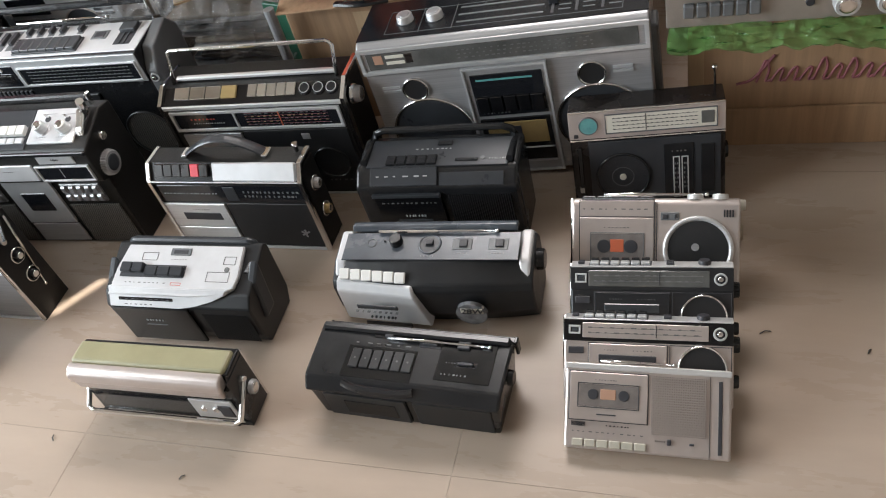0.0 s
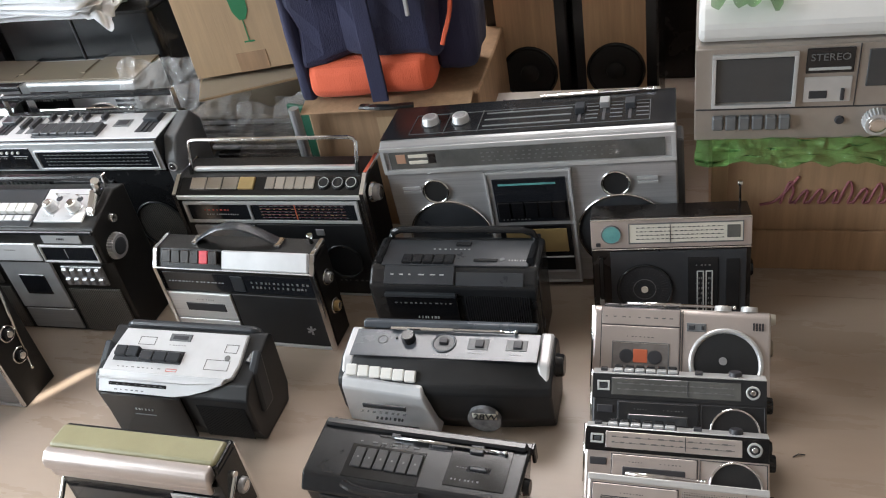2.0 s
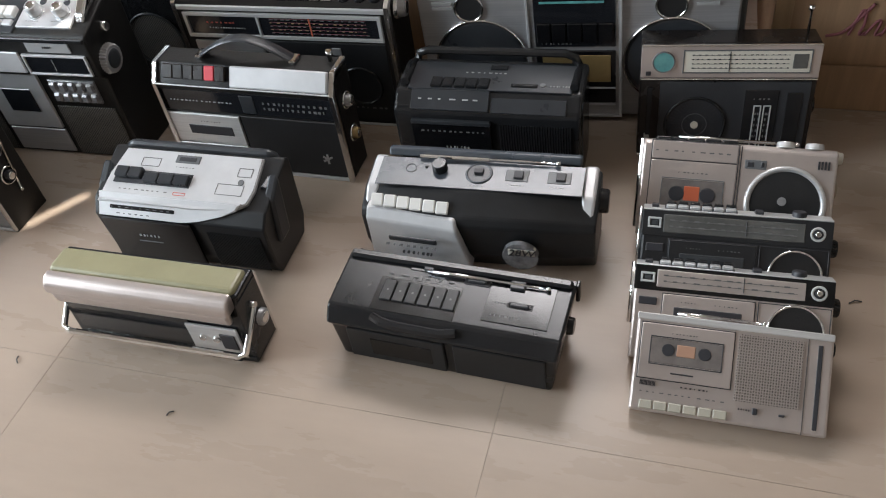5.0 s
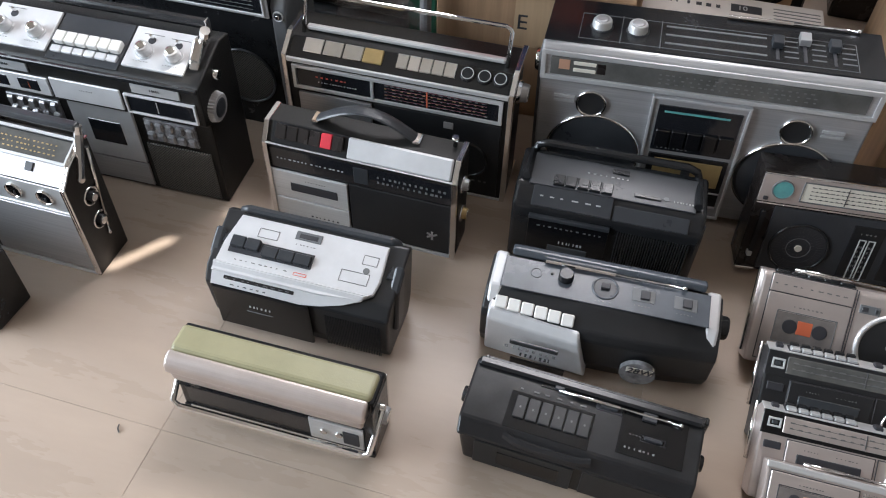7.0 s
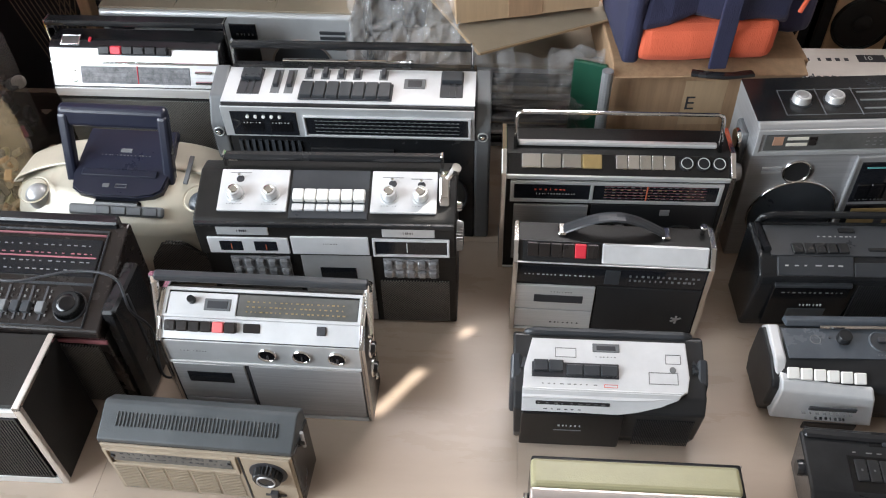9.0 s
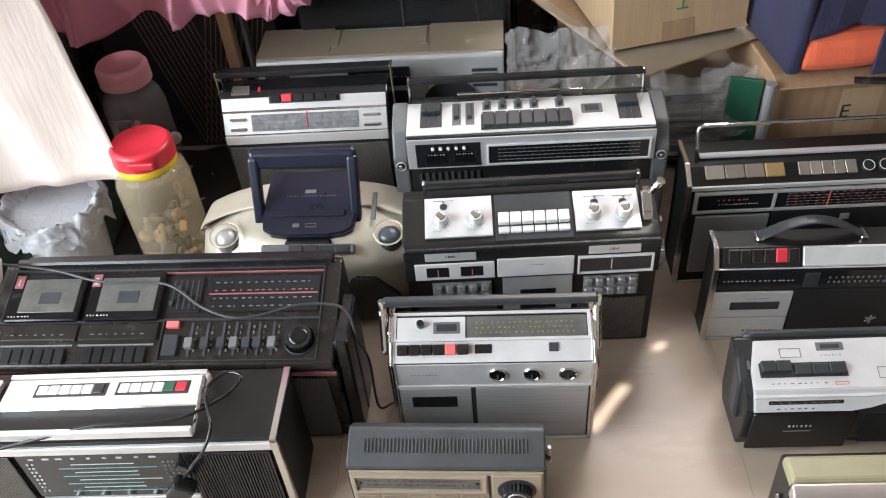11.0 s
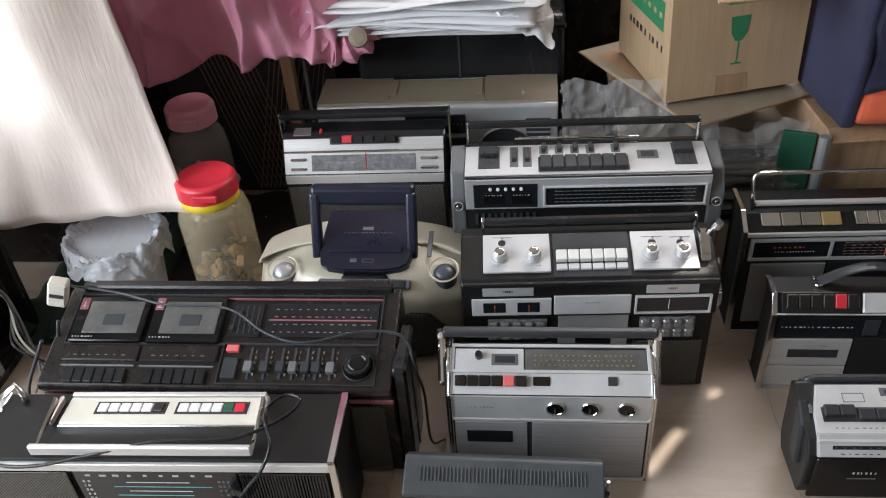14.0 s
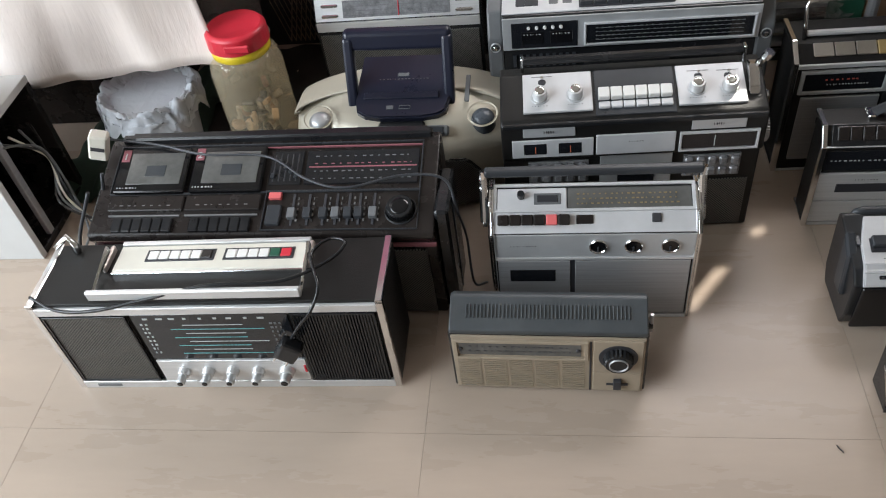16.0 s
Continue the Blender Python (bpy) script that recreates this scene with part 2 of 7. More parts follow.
def cuboid(x0, y0, z0, x1, y1, z1, bevel=0.0, seg=1):
    bm = bmesh.new()
    bmesh.ops.create_cube(bm, size=1)
    m = Matrix.Translation(((x0 + x1) / 2, (y0 + y1) / 2, (z0 + z1) / 2)) @ Matrix.Diagonal((x1 - x0, y1 - y0, z1 - z0, 1))
    bmesh.ops.transform(bm, matrix=m, verts=bm.verts)
    b = min(bevel, 0.3 * min(abs(x1 - x0), abs(y1 - y0), abs(z1 - z0)))
    if b > 0:
        bmesh.ops.bevel(bm, geom=list(bm.edges), offset=b, segments=seg, affect="EDGES", profile=0.5)
    return bm


def prism(prof, x0, x1, bevel=0.003, seg=2, taper=0.0):
    """A body from its side profile (y, z), drawn from x0 to x1; taper narrows its foot."""
    bm = bmesh.new()
    top = max(z for y, z in prof)
    rows = [[bm.verts.new((x + (1 if x == x0 else -1) * taper * (1 - z / top), y, z)) for y, z in prof] for x in (x0, x1)]
    n = len(prof)
    bm.faces.new(rows[0])
    bm.faces.new(rows[1][::-1])
    for i in range(n):
        bm.faces.new((rows[0][i], rows[0][(i + 1) % n], rows[1][(i + 1) % n], rows[1][i]))
    bmesh.ops.recalc_face_normals(bm, faces=bm.faces)
    if bevel:
        bmesh.ops.bevel(bm, geom=list(bm.edges), offset=bevel, segments=seg, affect="EDGES", profile=0.5, clamp_overlap=True)
    return bm


class Face:
    """A flat side of a thing: u runs to the right and v up it, both 0 to 1; n stands out of it in metres."""

    def __init__(self, parent, a, b, x0, x1):
        self.parent, self.w = parent, x1 - x0
        v = Vector((0, b[0] - a[0], b[1] - a[1]))
        self.h = v.length
        v.normalize()
        n = Vector((1, 0, 0)).cross(v)
        self.m = Matrix(((1, v.x, n.x, x0), (0, v.y, n.y, a[0]), (0, v.z, n.z, a[1]), (0, 0, 0, 1)))

    def put(self, name, bm, mat, label="", parent=None):
        bmesh.ops.transform(bm, matrix=self.m, verts=bm.verts)
        return part(name, bm, mat, parent or self.parent, label)


class Side(Face):
    """The right-hand end of a thing: u runs to the back, v up."""

    def __init__(self, parent, x, d, h, left=False):
        self.parent, self.w, self.h = parent, d, h
        s = -1 if left else 1
        self.m = Matrix(((0, 0, s, x), (1, 0, 0, 0), (0, 1, 0, 0), (0, 0, 0, 1)))


def plate(f, name, u0, v0, u1, v1, h, mat, label="", bevel=0.0008, parent=None, base=-0.0006):
    return f.put(name, cuboid(u0 * f.w, v0 * f.h, base, u1 * f.w, v1 * f.h, h, bevel), mat, label, parent)


def rim(f, name, u0, v0, u1, v1, w, h, mat, label="", parent=None):
    """A frame of breadth w round an oblong."""
    bm = bmesh.new()
    a, b, c, d = u0 * f.w, v0 * f.h, u1 * f.w, v1 * f.h
    for q in ((a, b, c, b + w), (a, d - w, c, d), (a, b + w, a + w, d - w), (c - w, b + w, c, d - w)):
        o = cuboid(q[0], q[1], -0.0005, q[2], q[3], h, 0.0005)
        me = bpy.data.meshes.new("t")
        o.to_mesh(me)
        o.free()
        bm.from_mesh(me)
        bpy.data.meshes.remove(me)
    return f.put(name, bm, mat, label, parent)


def lathe(rows, seg=28):
    """A turned body round n; rows of (radius, height)."""
    bm = bmesh.new()
    loops = []
    for r, z in rows:
        loops.append([bm.verts.new((r * math.cos(2 * math.pi * k / seg), r * math.sin(2 * math.pi * k / seg), z)) for k in range(seg)])
    for p, q in zip(loops, loops[1:]):
        for k in range(seg):
            bm.faces.new((p[k], p[(k + 1) % seg], q[(k + 1) % seg], q[k]))
    bm.faces.new(loops[0][::-1])
    bm.faces.new(loops[-1])
    return bm


def at(f, bm, u, v, n=0.0):
    bmesh.ops.translate(bm, vec=(u * f.w, v * f.h, n), verts=bm.verts)
    return bm


def knob(f, u, v, r, h, mat, ribs=0, cap=None, name="knob", label="", parent=None):
    bm = lathe([(r * 1.04, -0.0005), (r, h * 0.1), (r * 0.94, h * 0.85), (r * 0.84, h)], max(20, ribs * 2))
    if ribs:
        for vtx in bm.verts:
            k = round(math.atan2(vtx.co.y, vtx.co.x) / (2 * math.pi) * ribs * 2)
            if k % 2 and vtx.co.z < h * 0.95:
                vtx.co.x *= 0.9
                vtx.co.y *= 0.9
    ob = f.put(name, at(f, bm, u, v), mat, label, parent)
    if cap:
        f.put("cap", at(f, lathe([(r * 0.66, h - 0.0004), (r * 0.62, h + 0.0007), (r * 0.4, h + 0.0009)], 20), u, v), cap, "", ob)
    return ob


def disc(f, name, u, v, r, h, mat, label="", parent=None):
    return f.put(name, at(f, lathe([(r, -0.0005), (r, h), (r * 0.97, h + 0.0003)], 36), u, v), mat, label, parent)


def ring(f, u, v, r, w, h, mat, name="ring", label="", parent=None):
    bm = bmesh.new()
    seg, prof = 48, [(r - w, -0.0005), (r - w, h * 0.5), (r - w * 0.6, h), (r - w * 0.25, h), (r, h * 0.4), (r, -0.0005)]
    loops = [[bm.verts.new((q * math.cos(2 * math.pi * k / seg), q * math.sin(2 * math.pi * k / seg), z)) for q, z in prof] for k in range(seg)]
    for k in range(seg):
        a, b = loops[k], loops[(k + 1) % seg]
        for i in range(len(prof) - 1):
            bm.faces.new((a[i], b[i], b[i + 1], a[i + 1]))
    return f.put(name, at(f, bm, u, v), mat, label, parent)


def keys(f, u0, v0, u1, v1, n, h, mat, special=None, gap=0.08, name="key", slope=0.0):
    """A row of n keys, each its own part; special maps an index to another material."""
    w = (u1 - u0) / n
    for i in range(n):
        m = (special or {}).get(i, mat)
        plate(f, name, u0 + (i + gap / 2) * w, v0, u0 + (i + 1 - gap / 2) * w, v1, h, m, "", 0.0012)


def joined(boxes, bevel=0.0):
    bm = bmesh.new()
    for q in boxes:
        o = cuboid(*q, bevel)
        me = bpy.data.meshes.new("t")
        o.to_mesh(me)
        o.free()
        bm.from_mesh(me)
        bpy.data.meshes.remove(me)
    return bm


def bars(f, name, u0, v0, u1, v1, n, h, mat, upright=True, fill=0.5, label="", parent=None):
    """n ribs that fill an oblong, one mesh."""
    q = []
    for i in range(n):
        a = (i + 0.5 - fill / 2) / n
        b = (i + 0.5 + fill / 2) / n
        if upright:
            q.append(((u0 + a * (u1 - u0)) * f.w, v0 * f.h, -0.0005, (u0 + b * (u1 - u0)) * f.w, v1 * f.h, h))
        else:
            q.append((u0 * f.w, (v0 + a * (v1 - v0)) * f.h, -0.0005, u1 * f.w, (v0 + b * (v1 - v0)) * f.h, h))
    return f.put(name, joined(q), mat, label, parent)


def lettering(f, u0, v0, u1, v1, mat, h=0.0014, n=None, seed=1, parent=None, rows=1, name="lettering"):
    """Print too small to read: short bars in one or more rows."""
    rnd = random.Random(seed)
    q = []
    for r in range(rows):
        va = v0 + (v1 - v0) * (r + 0.3) / rows
        vb = v0 + (v1 - v0) * (r + 0.7) / rows
        u = u0
        step = (u1 - u0) / (n or 9)
        while u < u1 - step * 0.3:
            w = step * rnd.uniform(0.2, 0.6)
            q.append((u * f.w, va * f.h, -0.0003, min(u + w, u1) * f.w, vb * f.h, h))
            u += step * rnd.uniform(0.85, 1.25)
    return f.put(name, joined(q), mat, "", parent)


def text(f, words, u, v, size, mat, h=0.0012, parent=None, n=0.0, turn=0.0, slant=0.0):
    cu = bpy.data.curves.new("letters", "FONT")
    cu.body, cu.size, cu.extrude, cu.align_x, cu.align_y, cu.shear, cu.resolution_u = words, size, 0.0004, "CENTER", "CENTER", slant, 3
    tmp = new("letters", cu)
    me = bpy.data.meshes.new_from_object(tmp.evaluated_get(bpy.context.evaluated_depsgraph_get()))
    bpy.data.objects.remove(tmp)
    bm = bmesh.new()
    bm.from_mesh(me)
    bmesh.ops.transform(bm, matrix=Matrix.Rotation(radians(turn), 4, "Z"), verts=bm.verts)
    return f.put("letters", at(f, bm, u, v, h + n), mat, "", parent)


def tube(pts, r, seg=8, closed=False, flat=1.0):
    """A bar of round section along points; r may be one radius or one for each point; flat squeezes it along its second axis."""
    bm = bmesh.new()
    P = [Vector(p) for p in pts]
    loops, up = [], None
    for i, p in enumerate(P):
        d = (P[(i + 1) % len(P)] - P[i - 1]) if (closed or 0 < i < len(P) - 1) else (P[1] - P[0] if i == 0 else P[-1] - P[-2])
        d.normalize()
        if up is None:
            up = Vector((0, 0, 1)) if abs(d.z) < 0.9 else Vector((0, 1, 0))
        s = d.cross(up).normalized()
        up = s.cross(d).normalized()
        q = r[i] if isinstance(r, (list, tuple)) else r
        loops.append([bm.verts.new(p + s * q * math.cos(2 * math.pi * k / seg) + up * q * flat * math.sin(2 * math.pi * k / seg)) for k in range(seg)])
    for i in range(len(loops) - (0 if closed else 1)):
        a, b = loops[i], loops[(i + 1) % len(loops)]
        for k in range(seg):
            bm.faces.new((a[k], a[(k + 1) % seg], b[(k + 1) % seg], b[k]))
    if not closed:
        bm.faces.new(loops[0][::-1])
        bm.faces.new(loops[-1])
    return bm


def smooth_path(pts, per=6):
    """Points on a soft curve through the given ones."""
    P = [Vector(p) for p in pts]
    P = [2 * P[0] - P[1]] + P + [2 * P[-1] - P[-2]]
    out = []
    for i in range(1, len(P) - 2):
        for k in range(per):
            t = k / per
            a, b, c, d = P[i - 1], P[i], P[i + 1], P[i + 2]
            out.append(0.5 * (2 * b + (c - a) * t + (2 * a - 5 * b + 4 * c - d) * t * t + (3 * b - a - 3 * c + d) * t ** 3))
    return out + [P[-2]]


def bracket(x0, x1, y, z0, z1, round_off=0.012, y1=None):
    """The line of a carrying handle: up one end, across and down the other."""
    y1 = y if y1 is None else y1
    r = round_off
    return [(x0, y, z0), (x0, y1, z1 - r), (x0 + r * 0.3, y1, z1 - r * 0.3), (x0 + r, y1, z1), (x1 - r, y1, z1), (x1 - r * 0.3, y1, z1 - r * 0.3), (x1, y1, z1 - r), (x1, y, z0)]


def strap(x0, x1, y0, y1, z0, z1, mat, th, rail=None, name="handle", label="", wide=0.010):
    """A square-section carrying handle: two arms and a grip."""
    ob = part(name, joined([(x0, y0, z1 - 0.011, x1, y1, z1)], 0.003), mat, th, label)
    for x in (x0 - 0.001, x1 + 0.001 - wide * 0.5):
        part("arm", cuboid(x, y0 + 0.001, z0, x + wide * 0.5, y1 - 0.001, z1 + 0.0015, 0.0015), rail or mat, ob)
    return ob


def antenna(th, a, b, r=0.0028, label="chrome telescopic antenna"):
    a, b = Vector(a), Vector(b)
    L = [a, a.lerp(b, 0.5), a.lerp(b, 0.501), a.lerp(b, 0.8), a.lerp(b, 0.801), a.lerp(b, 0.97), a.lerp(b, 0.971), b]
    return part("antenna", tube(L, [r, r, r * 0.8, r * 0.8, r * 0.6, r * 0.6, r * 1.1, r * 1.1]), CHROME, th, label)


def cassette(f, u0, v0, u1, v1, label_mat, parent=None):
    """A window with a cassette behind it: shell, label and two hubs."""
    p = plate(f, "cassette_window", u0, v0, u1, v1, 0.0008, SHELLGREY, "smoked window with a cassette inside")
    du, dv = u1 - u0, v1 - v0
    plate(f, "cassette_label", u0 + 0.37 * du, v0 + 0.34 * dv, u0 + 0.63 * du, v0 + 0.80 * dv, 0.0013, label_mat, "", parent=p)
    r = 0.24 * dv * f.h
    for k in (0.25, 0.76):
        f.put("hub", at(f, lathe([(r, 0.0006), (r, 0.0014), (r * 0.9, 0.0016)], 20), u0 + k * du, v0 + 0.55 * dv), INK, "", p)
    return p


def dial_scale(f, u0, v0, u1, v1, rows, mat, h=0.0013, seed=3, n=16, line=True):
    """Tuning scale: rows of tiny figures with lines between."""
    for r in range(rows):
        a, b = v0 + (v1 - v0) * r / rows, v0 + (v1 - v0) * (r + 1) / rows
        lettering(f, u0, a + (b - a) * 0.25, u1, b - (b - a) * 0.15, mat, h, n, seed + r, name="scale_print")
    if line:
        bars(f, "scale_grid", u0, v0, u1, v1, rows, h, mat, False, 0.09)


# ---- room ----
def slab(name, x0, y0, z0, x1, y1, z1, mat, holes=()):
    """A wall piece by piece round its openings (holes along x or y, and z), as one mesh."""
    along_x = (x1 - x0) > (y1 - y0)
    lo, hi = (x0, x1) if along_x else (y0, y1)
    cuts = sorted({lo, hi, *[h[k] for h in holes for k in (0, 1)]})
    q = []
    for a, b in zip(cuts, cuts[1:]):
        zs = [z0]
        for h in sorted(holes, key=lambda h: h[2]):
            if h[0] <= a and b <= h[1]:
                zs += [h[2], h[3]]
        zs.append(z1)
        for c, d in zip(zs[::2], zs[1::2]):
            q.append((a, y0, c, b, y1, d) if along_x else (x0, a, c, x1, b, d))
    bm = joined(q)
    me = bpy.data.meshes.new(name)
    bm.to_mesh(me)
    bm.free()
    me.materials.append(mat)
    return tagged(new(name, me), kind="structure")


def sun_hole(p, y):
    """Where the sunbeam that reaches p comes through the plane at that y."""
    t = (y - p[1]) / -SUN_WAY.y
    return p[0] - SUN_WAY.x * t, p[2] - SUN_WAY.z * t


BACK = 1.72
slab("ceiling", -2.2, -2.6, 3.4, 3.2, BACK + 0.01, 3.5, WALL)
slab("wall_left", -2.2, -2.6, 0, -2.05, BACK, 3.4, WALL, [(-1.8, 0.6, 0.4, 2.1)])
# right and front walls are unseen; their darker colour cuts the fill light
slab("wall_right", 3.05, -2.6, 0, 3.2, BACK, 3.4, DIMWALL)
slab("wall_front", -2.05, -2.6, 0, 3.05, -2.5, 3.4, DIMWALL)
# openings added out of view in the wall, one for each sun patch
holes = []
for p, w, h in (((0.06, 1.06, 0.50), 0.34, 0.24), ((0.62, 0.93, 0.60), 0.11, 0.14), ((0.470, 0.425, 0.275), 0.05, 0.05), ((0.415, 0.262, 0.0), 0.024, 0.19), ((-0.43, 0.60, 0.25), 0.05, 0.05), ((0.19, 0.93, 0.295), 0.04, 0.03), ((0.515, 0.386, 0.0), 0.022, 0.05), ((-0.79, 0.055, 0.0), 0.035, 0.20)):
    x, z = sun_hole(p, BACK)
    holes.append((x - w / 2, x + w / 2, z - h / 2, min(z + h / 2, 3.35)))
slab("wall_back", -2.05, BACK, 0, 3.05, BACK + 0.006, 3.4, WALL, holes)
# bars of the window behind the papers
gx0, gx1, gz0, gz1 = holes[0]
grille = thing("window_grille", "painted steel window grille with slanting upright bars", "grille", pose(gx0, BACK + 0.03, gz0))
for k in range(5):
    part("bar", tube([(0.0 + k * 0.06, 0, 0), (0.07 + k * 0.06, 0, gz1 - gz0)], 0.008, 8), DULLALU, grille)
tagged(grille, kind="structure")

TILE = mk("vitrified_tile", (0.405, 0.322, 0.258), 0.27, spec=0.24, var=0.09, scale=3.0, bump=0.03, fine=90, stretch=(0.6, 2.5, 1))
GROUT = mk("grout", (0.345, 0.285, 0.23), 0.9, var=0.2, bump=0.2)
floor_bed = slab("floor", -2.2, -2.6, -0.05, 3.2, 2.2, -0.0012, GROUT)
tile_bm = cuboid(0.0002, 0.0002, -0.008, 0.5998, 0.5998, 0, 0.00015)
tile_me = bpy.data.meshes.new("tile")
tile_bm.to_mesh(tile_me)
tile_bm.free()
tile_me.materials.append(TILE)


# ---- the column of small radios that lean on each other ----
COLUMN = "radios leaning in a column"


def leaning(name, label, xc, y0, d, lean, yaw=0.0, cat="radio"):
    return thing(name, label, cat, pose(xc, y0, d * math.sin(radians(lean)), -lean, 0, yaw), COLUMN)


def flat_recorder():
    th = leaning("cassette_recorder", "slim silver cassette recorder with square speaker grille, leaning on a radio", 1.449, 0.050, 0.025, 53, 0.5, "cassette player")
    w, h, d = 0.206, 0.110, 0.025
    part("body", prism([(0, 0), (d, 0), (d, h), (0.004, h), (0, h - 0.006)], -w / 2, w / 2), WARMALU, th)
    f = Face(th, (0, 0), (0, h), -w / 2, w / 2)
    plate(f, "top_trim", 0, 0.93, 1, 1.0, 0.002, BRUSHED, "bright metal edge")
    door = plate(f, "cassette_door", 0.03, 0.34, 0.51, 0.90, 0.0022, WARMALU)
    rim(f, "door_gap", 0.025, 0.33, 0.515, 0.91, 0.0012, 0.0012, INK, parent=door)
    g = Face(th, (-0.0022, 0), (-0.0022, h), -w / 2, w / 2)
    cassette(g, 0.085, 0.50, 0.455, 0.76, PEACH)
    rim(g, "window_frame", 0.08, 0.485, 0.46, 0.775, 0.0012, 0.001, INK)
    lettering(g, 0.19, 0.80, 0.33, 0.825, DIM, 0.001, 8)
    plate(g, "finger_slot", 0.2, 0.405, 0.32, 0.42, 0.0008, INK)
    grid = plate(f, "speaker_grille", 0.535, 0.235, 0.855, 0.895, 0.0012, PERF, "square-meshed metal speaker grille")
    bars(f, "grille_mesh", 0.535, 0.235, 0.855, 0.895, 24, 0.0022, WARMALU, True, 0.4, parent=grid)
    bars(f, "grille_mesh", 0.535, 0.235, 0.855, 0.895, 24, 0.0022, WARMALU, False, 0.4, parent=grid)
    plate(f, "tuning_slot", 0.925, 0.06, 0.948, 0.88, 0.0008, INK)
    plate(f, "side_line", 0.875, 0.0, 0.878, 0.93, 0.0008, INK)
    bars(f, "microphone", 0.045, 0.265, 0.13, 0.315, 12, 0.0016, INK, True, 0.6)
    lettering(f, 0.26, 0.27, 0.40, 0.305, INK, 0.001, 7, 5, name="badge")
    lettering(f, 0.05, 0.19, 0.5, 0.215, DIM, 0.001, 12, 4)
    keys(f, 0.05, 0.03, 0.51, 0.12, 6, 0.003, BEIGEKEY)
    plate(f, "switch", 0.63, 0.125, 0.655, 0.19, 0.003, INK)
    lettering(f, 0.56, 0.14, 0.62, 0.18, INK, 0.0012, 5, 6)
    plate(f, "switch", 0.76, 0.14, 0.79, 0.165, 0.003, INK)
    antenna(th, (-0.06, 0.012, h + 0.003), (0.034, 0.012, h + 0.003), 0.0026)


def key_top_radio(y0, front, name_label, yaw, lean, h):
    th = leaning("cassette_radio", name_label, 1.446, y0, 0.037, lean, yaw, "cassette radio")
    w, d = 0.217, 0.037
    part("body", prism([(0, 0), (d, 0), (d, h - 0.004), (0.021, h + 0.002), (0, h - 0.004)], -w / 2, w / 2), WARMALU if front is WARMALU else SATIN, th)
    t = Face(th, (0.0, h - 0.004), (0.021, h + 0.002), -w / 2, w / 2)
    plate(t, "key_plate", 0.0, 0.0, 1, 1, 0.0012, BRUSHED, "bright metal key plate")
    plate(t, "key_well", 0.115, 0.14, 0.51, 0.98, 0.0018, INK)
    keys(t, 0.12, 0.2, 0.505, 0.62, 6, 0.0055, SILVER, gap=0.12, name="key")
    keys(t, 0.12, 0.64, 0.505, 0.95, 6, 0.008, BLACK, None, 0.25, "key_stop")
    plate(t, "button", 0.045, 0.35, 0.085, 0.75, 0.005, INK)
    plate(t, "button", 0.60, 0.3, 0.645, 0.8, 0.005, INK)
    knob(t, 0.83, 0.55, 0.0085, 0.007, INK, 12)
    f = Face(th, (0, 0), (0, h), -w / 2, w / 2)
    plate(f, "dial_panel", 0, 0.71, 1, 0.965, 0.0012, GLOSS if front is WARMALU else SATIN)
    plate(f, "dial", 0.115, 0.75, 0.86, 0.93, 0.0018, WARMALU if front is WARMALU else DIALGREY, "pale tuning dial")
    dial_scale(f, 0.15, 0.78, 0.82, 0.90, 2, DIM, 0.0024, 4, 12)
    plate(f, "needle", 0.555, 0.77, 0.560, 0.92, 0.0026, INK)
    rim(f, "lamp_frame", 0.03, 0.79, 0.105, 0.895, 0.0026, 0.0022, MARK)
    plate(f, "lamp", 0.05, 0.82, 0.085, 0.865, 0.002, WINDOW)
    ring(f, 0.925, 0.84, 0.0090, 0.0036, 0.002, MARK)
    knob(f, 0.925, 0.84, 0.0052, 0.003, INK, 10, CHROME)
    plate(f, "counter", 0.03, 0.56, 0.125, 0.64, 0.0016, INK)
    plate(f, "cassette_door", 0.155, 0.05, 0.62, 0.685, 0.0018, front)
    rim(f, "door_gap", 0.15, 0.04, 0.625, 0.695, 0.001, 0.0012, INK)
    plate(f, "cassette_slot", 0.215, 0.46, 0.56, 0.56, 0.0026, INK if front is WARMALU else WINDOW)
    lettering(f, 0.25, 0.60, 0.33, 0.625, DIM, 0.0024, 5)
    lettering(f, 0.42, 0.60, 0.54, 0.625, DIM, 0.0024, 6, 8)
    rim(f, "panel_gap", 0.635, 0.04, 0.99, 0.695, 0.001, 0.0012, INK)
    r = 0.031
    ring(f, 0.825, 0.43, r, 0.0035, 0.0035, CHROME, "speaker_ring")
    disc(f, "speaker_grille", 0.825, 0.43, r - 0.003, 0.001, CONE)
    s = Side(th, w / 2, d, h)
    knob(s, 0.45, 0.72, 0.011, 0.008, BLACK, 16, name="tuning_knob")
    knob(s, 0.45, 0.30, 0.009, 0.007, BLACK, 16)
    part("antenna", tube([(-w / 2 - 0.003, 0.03, h), (-w / 2 - 0.003, 0.03, 0.04)], 0.0028), CHROME, th)


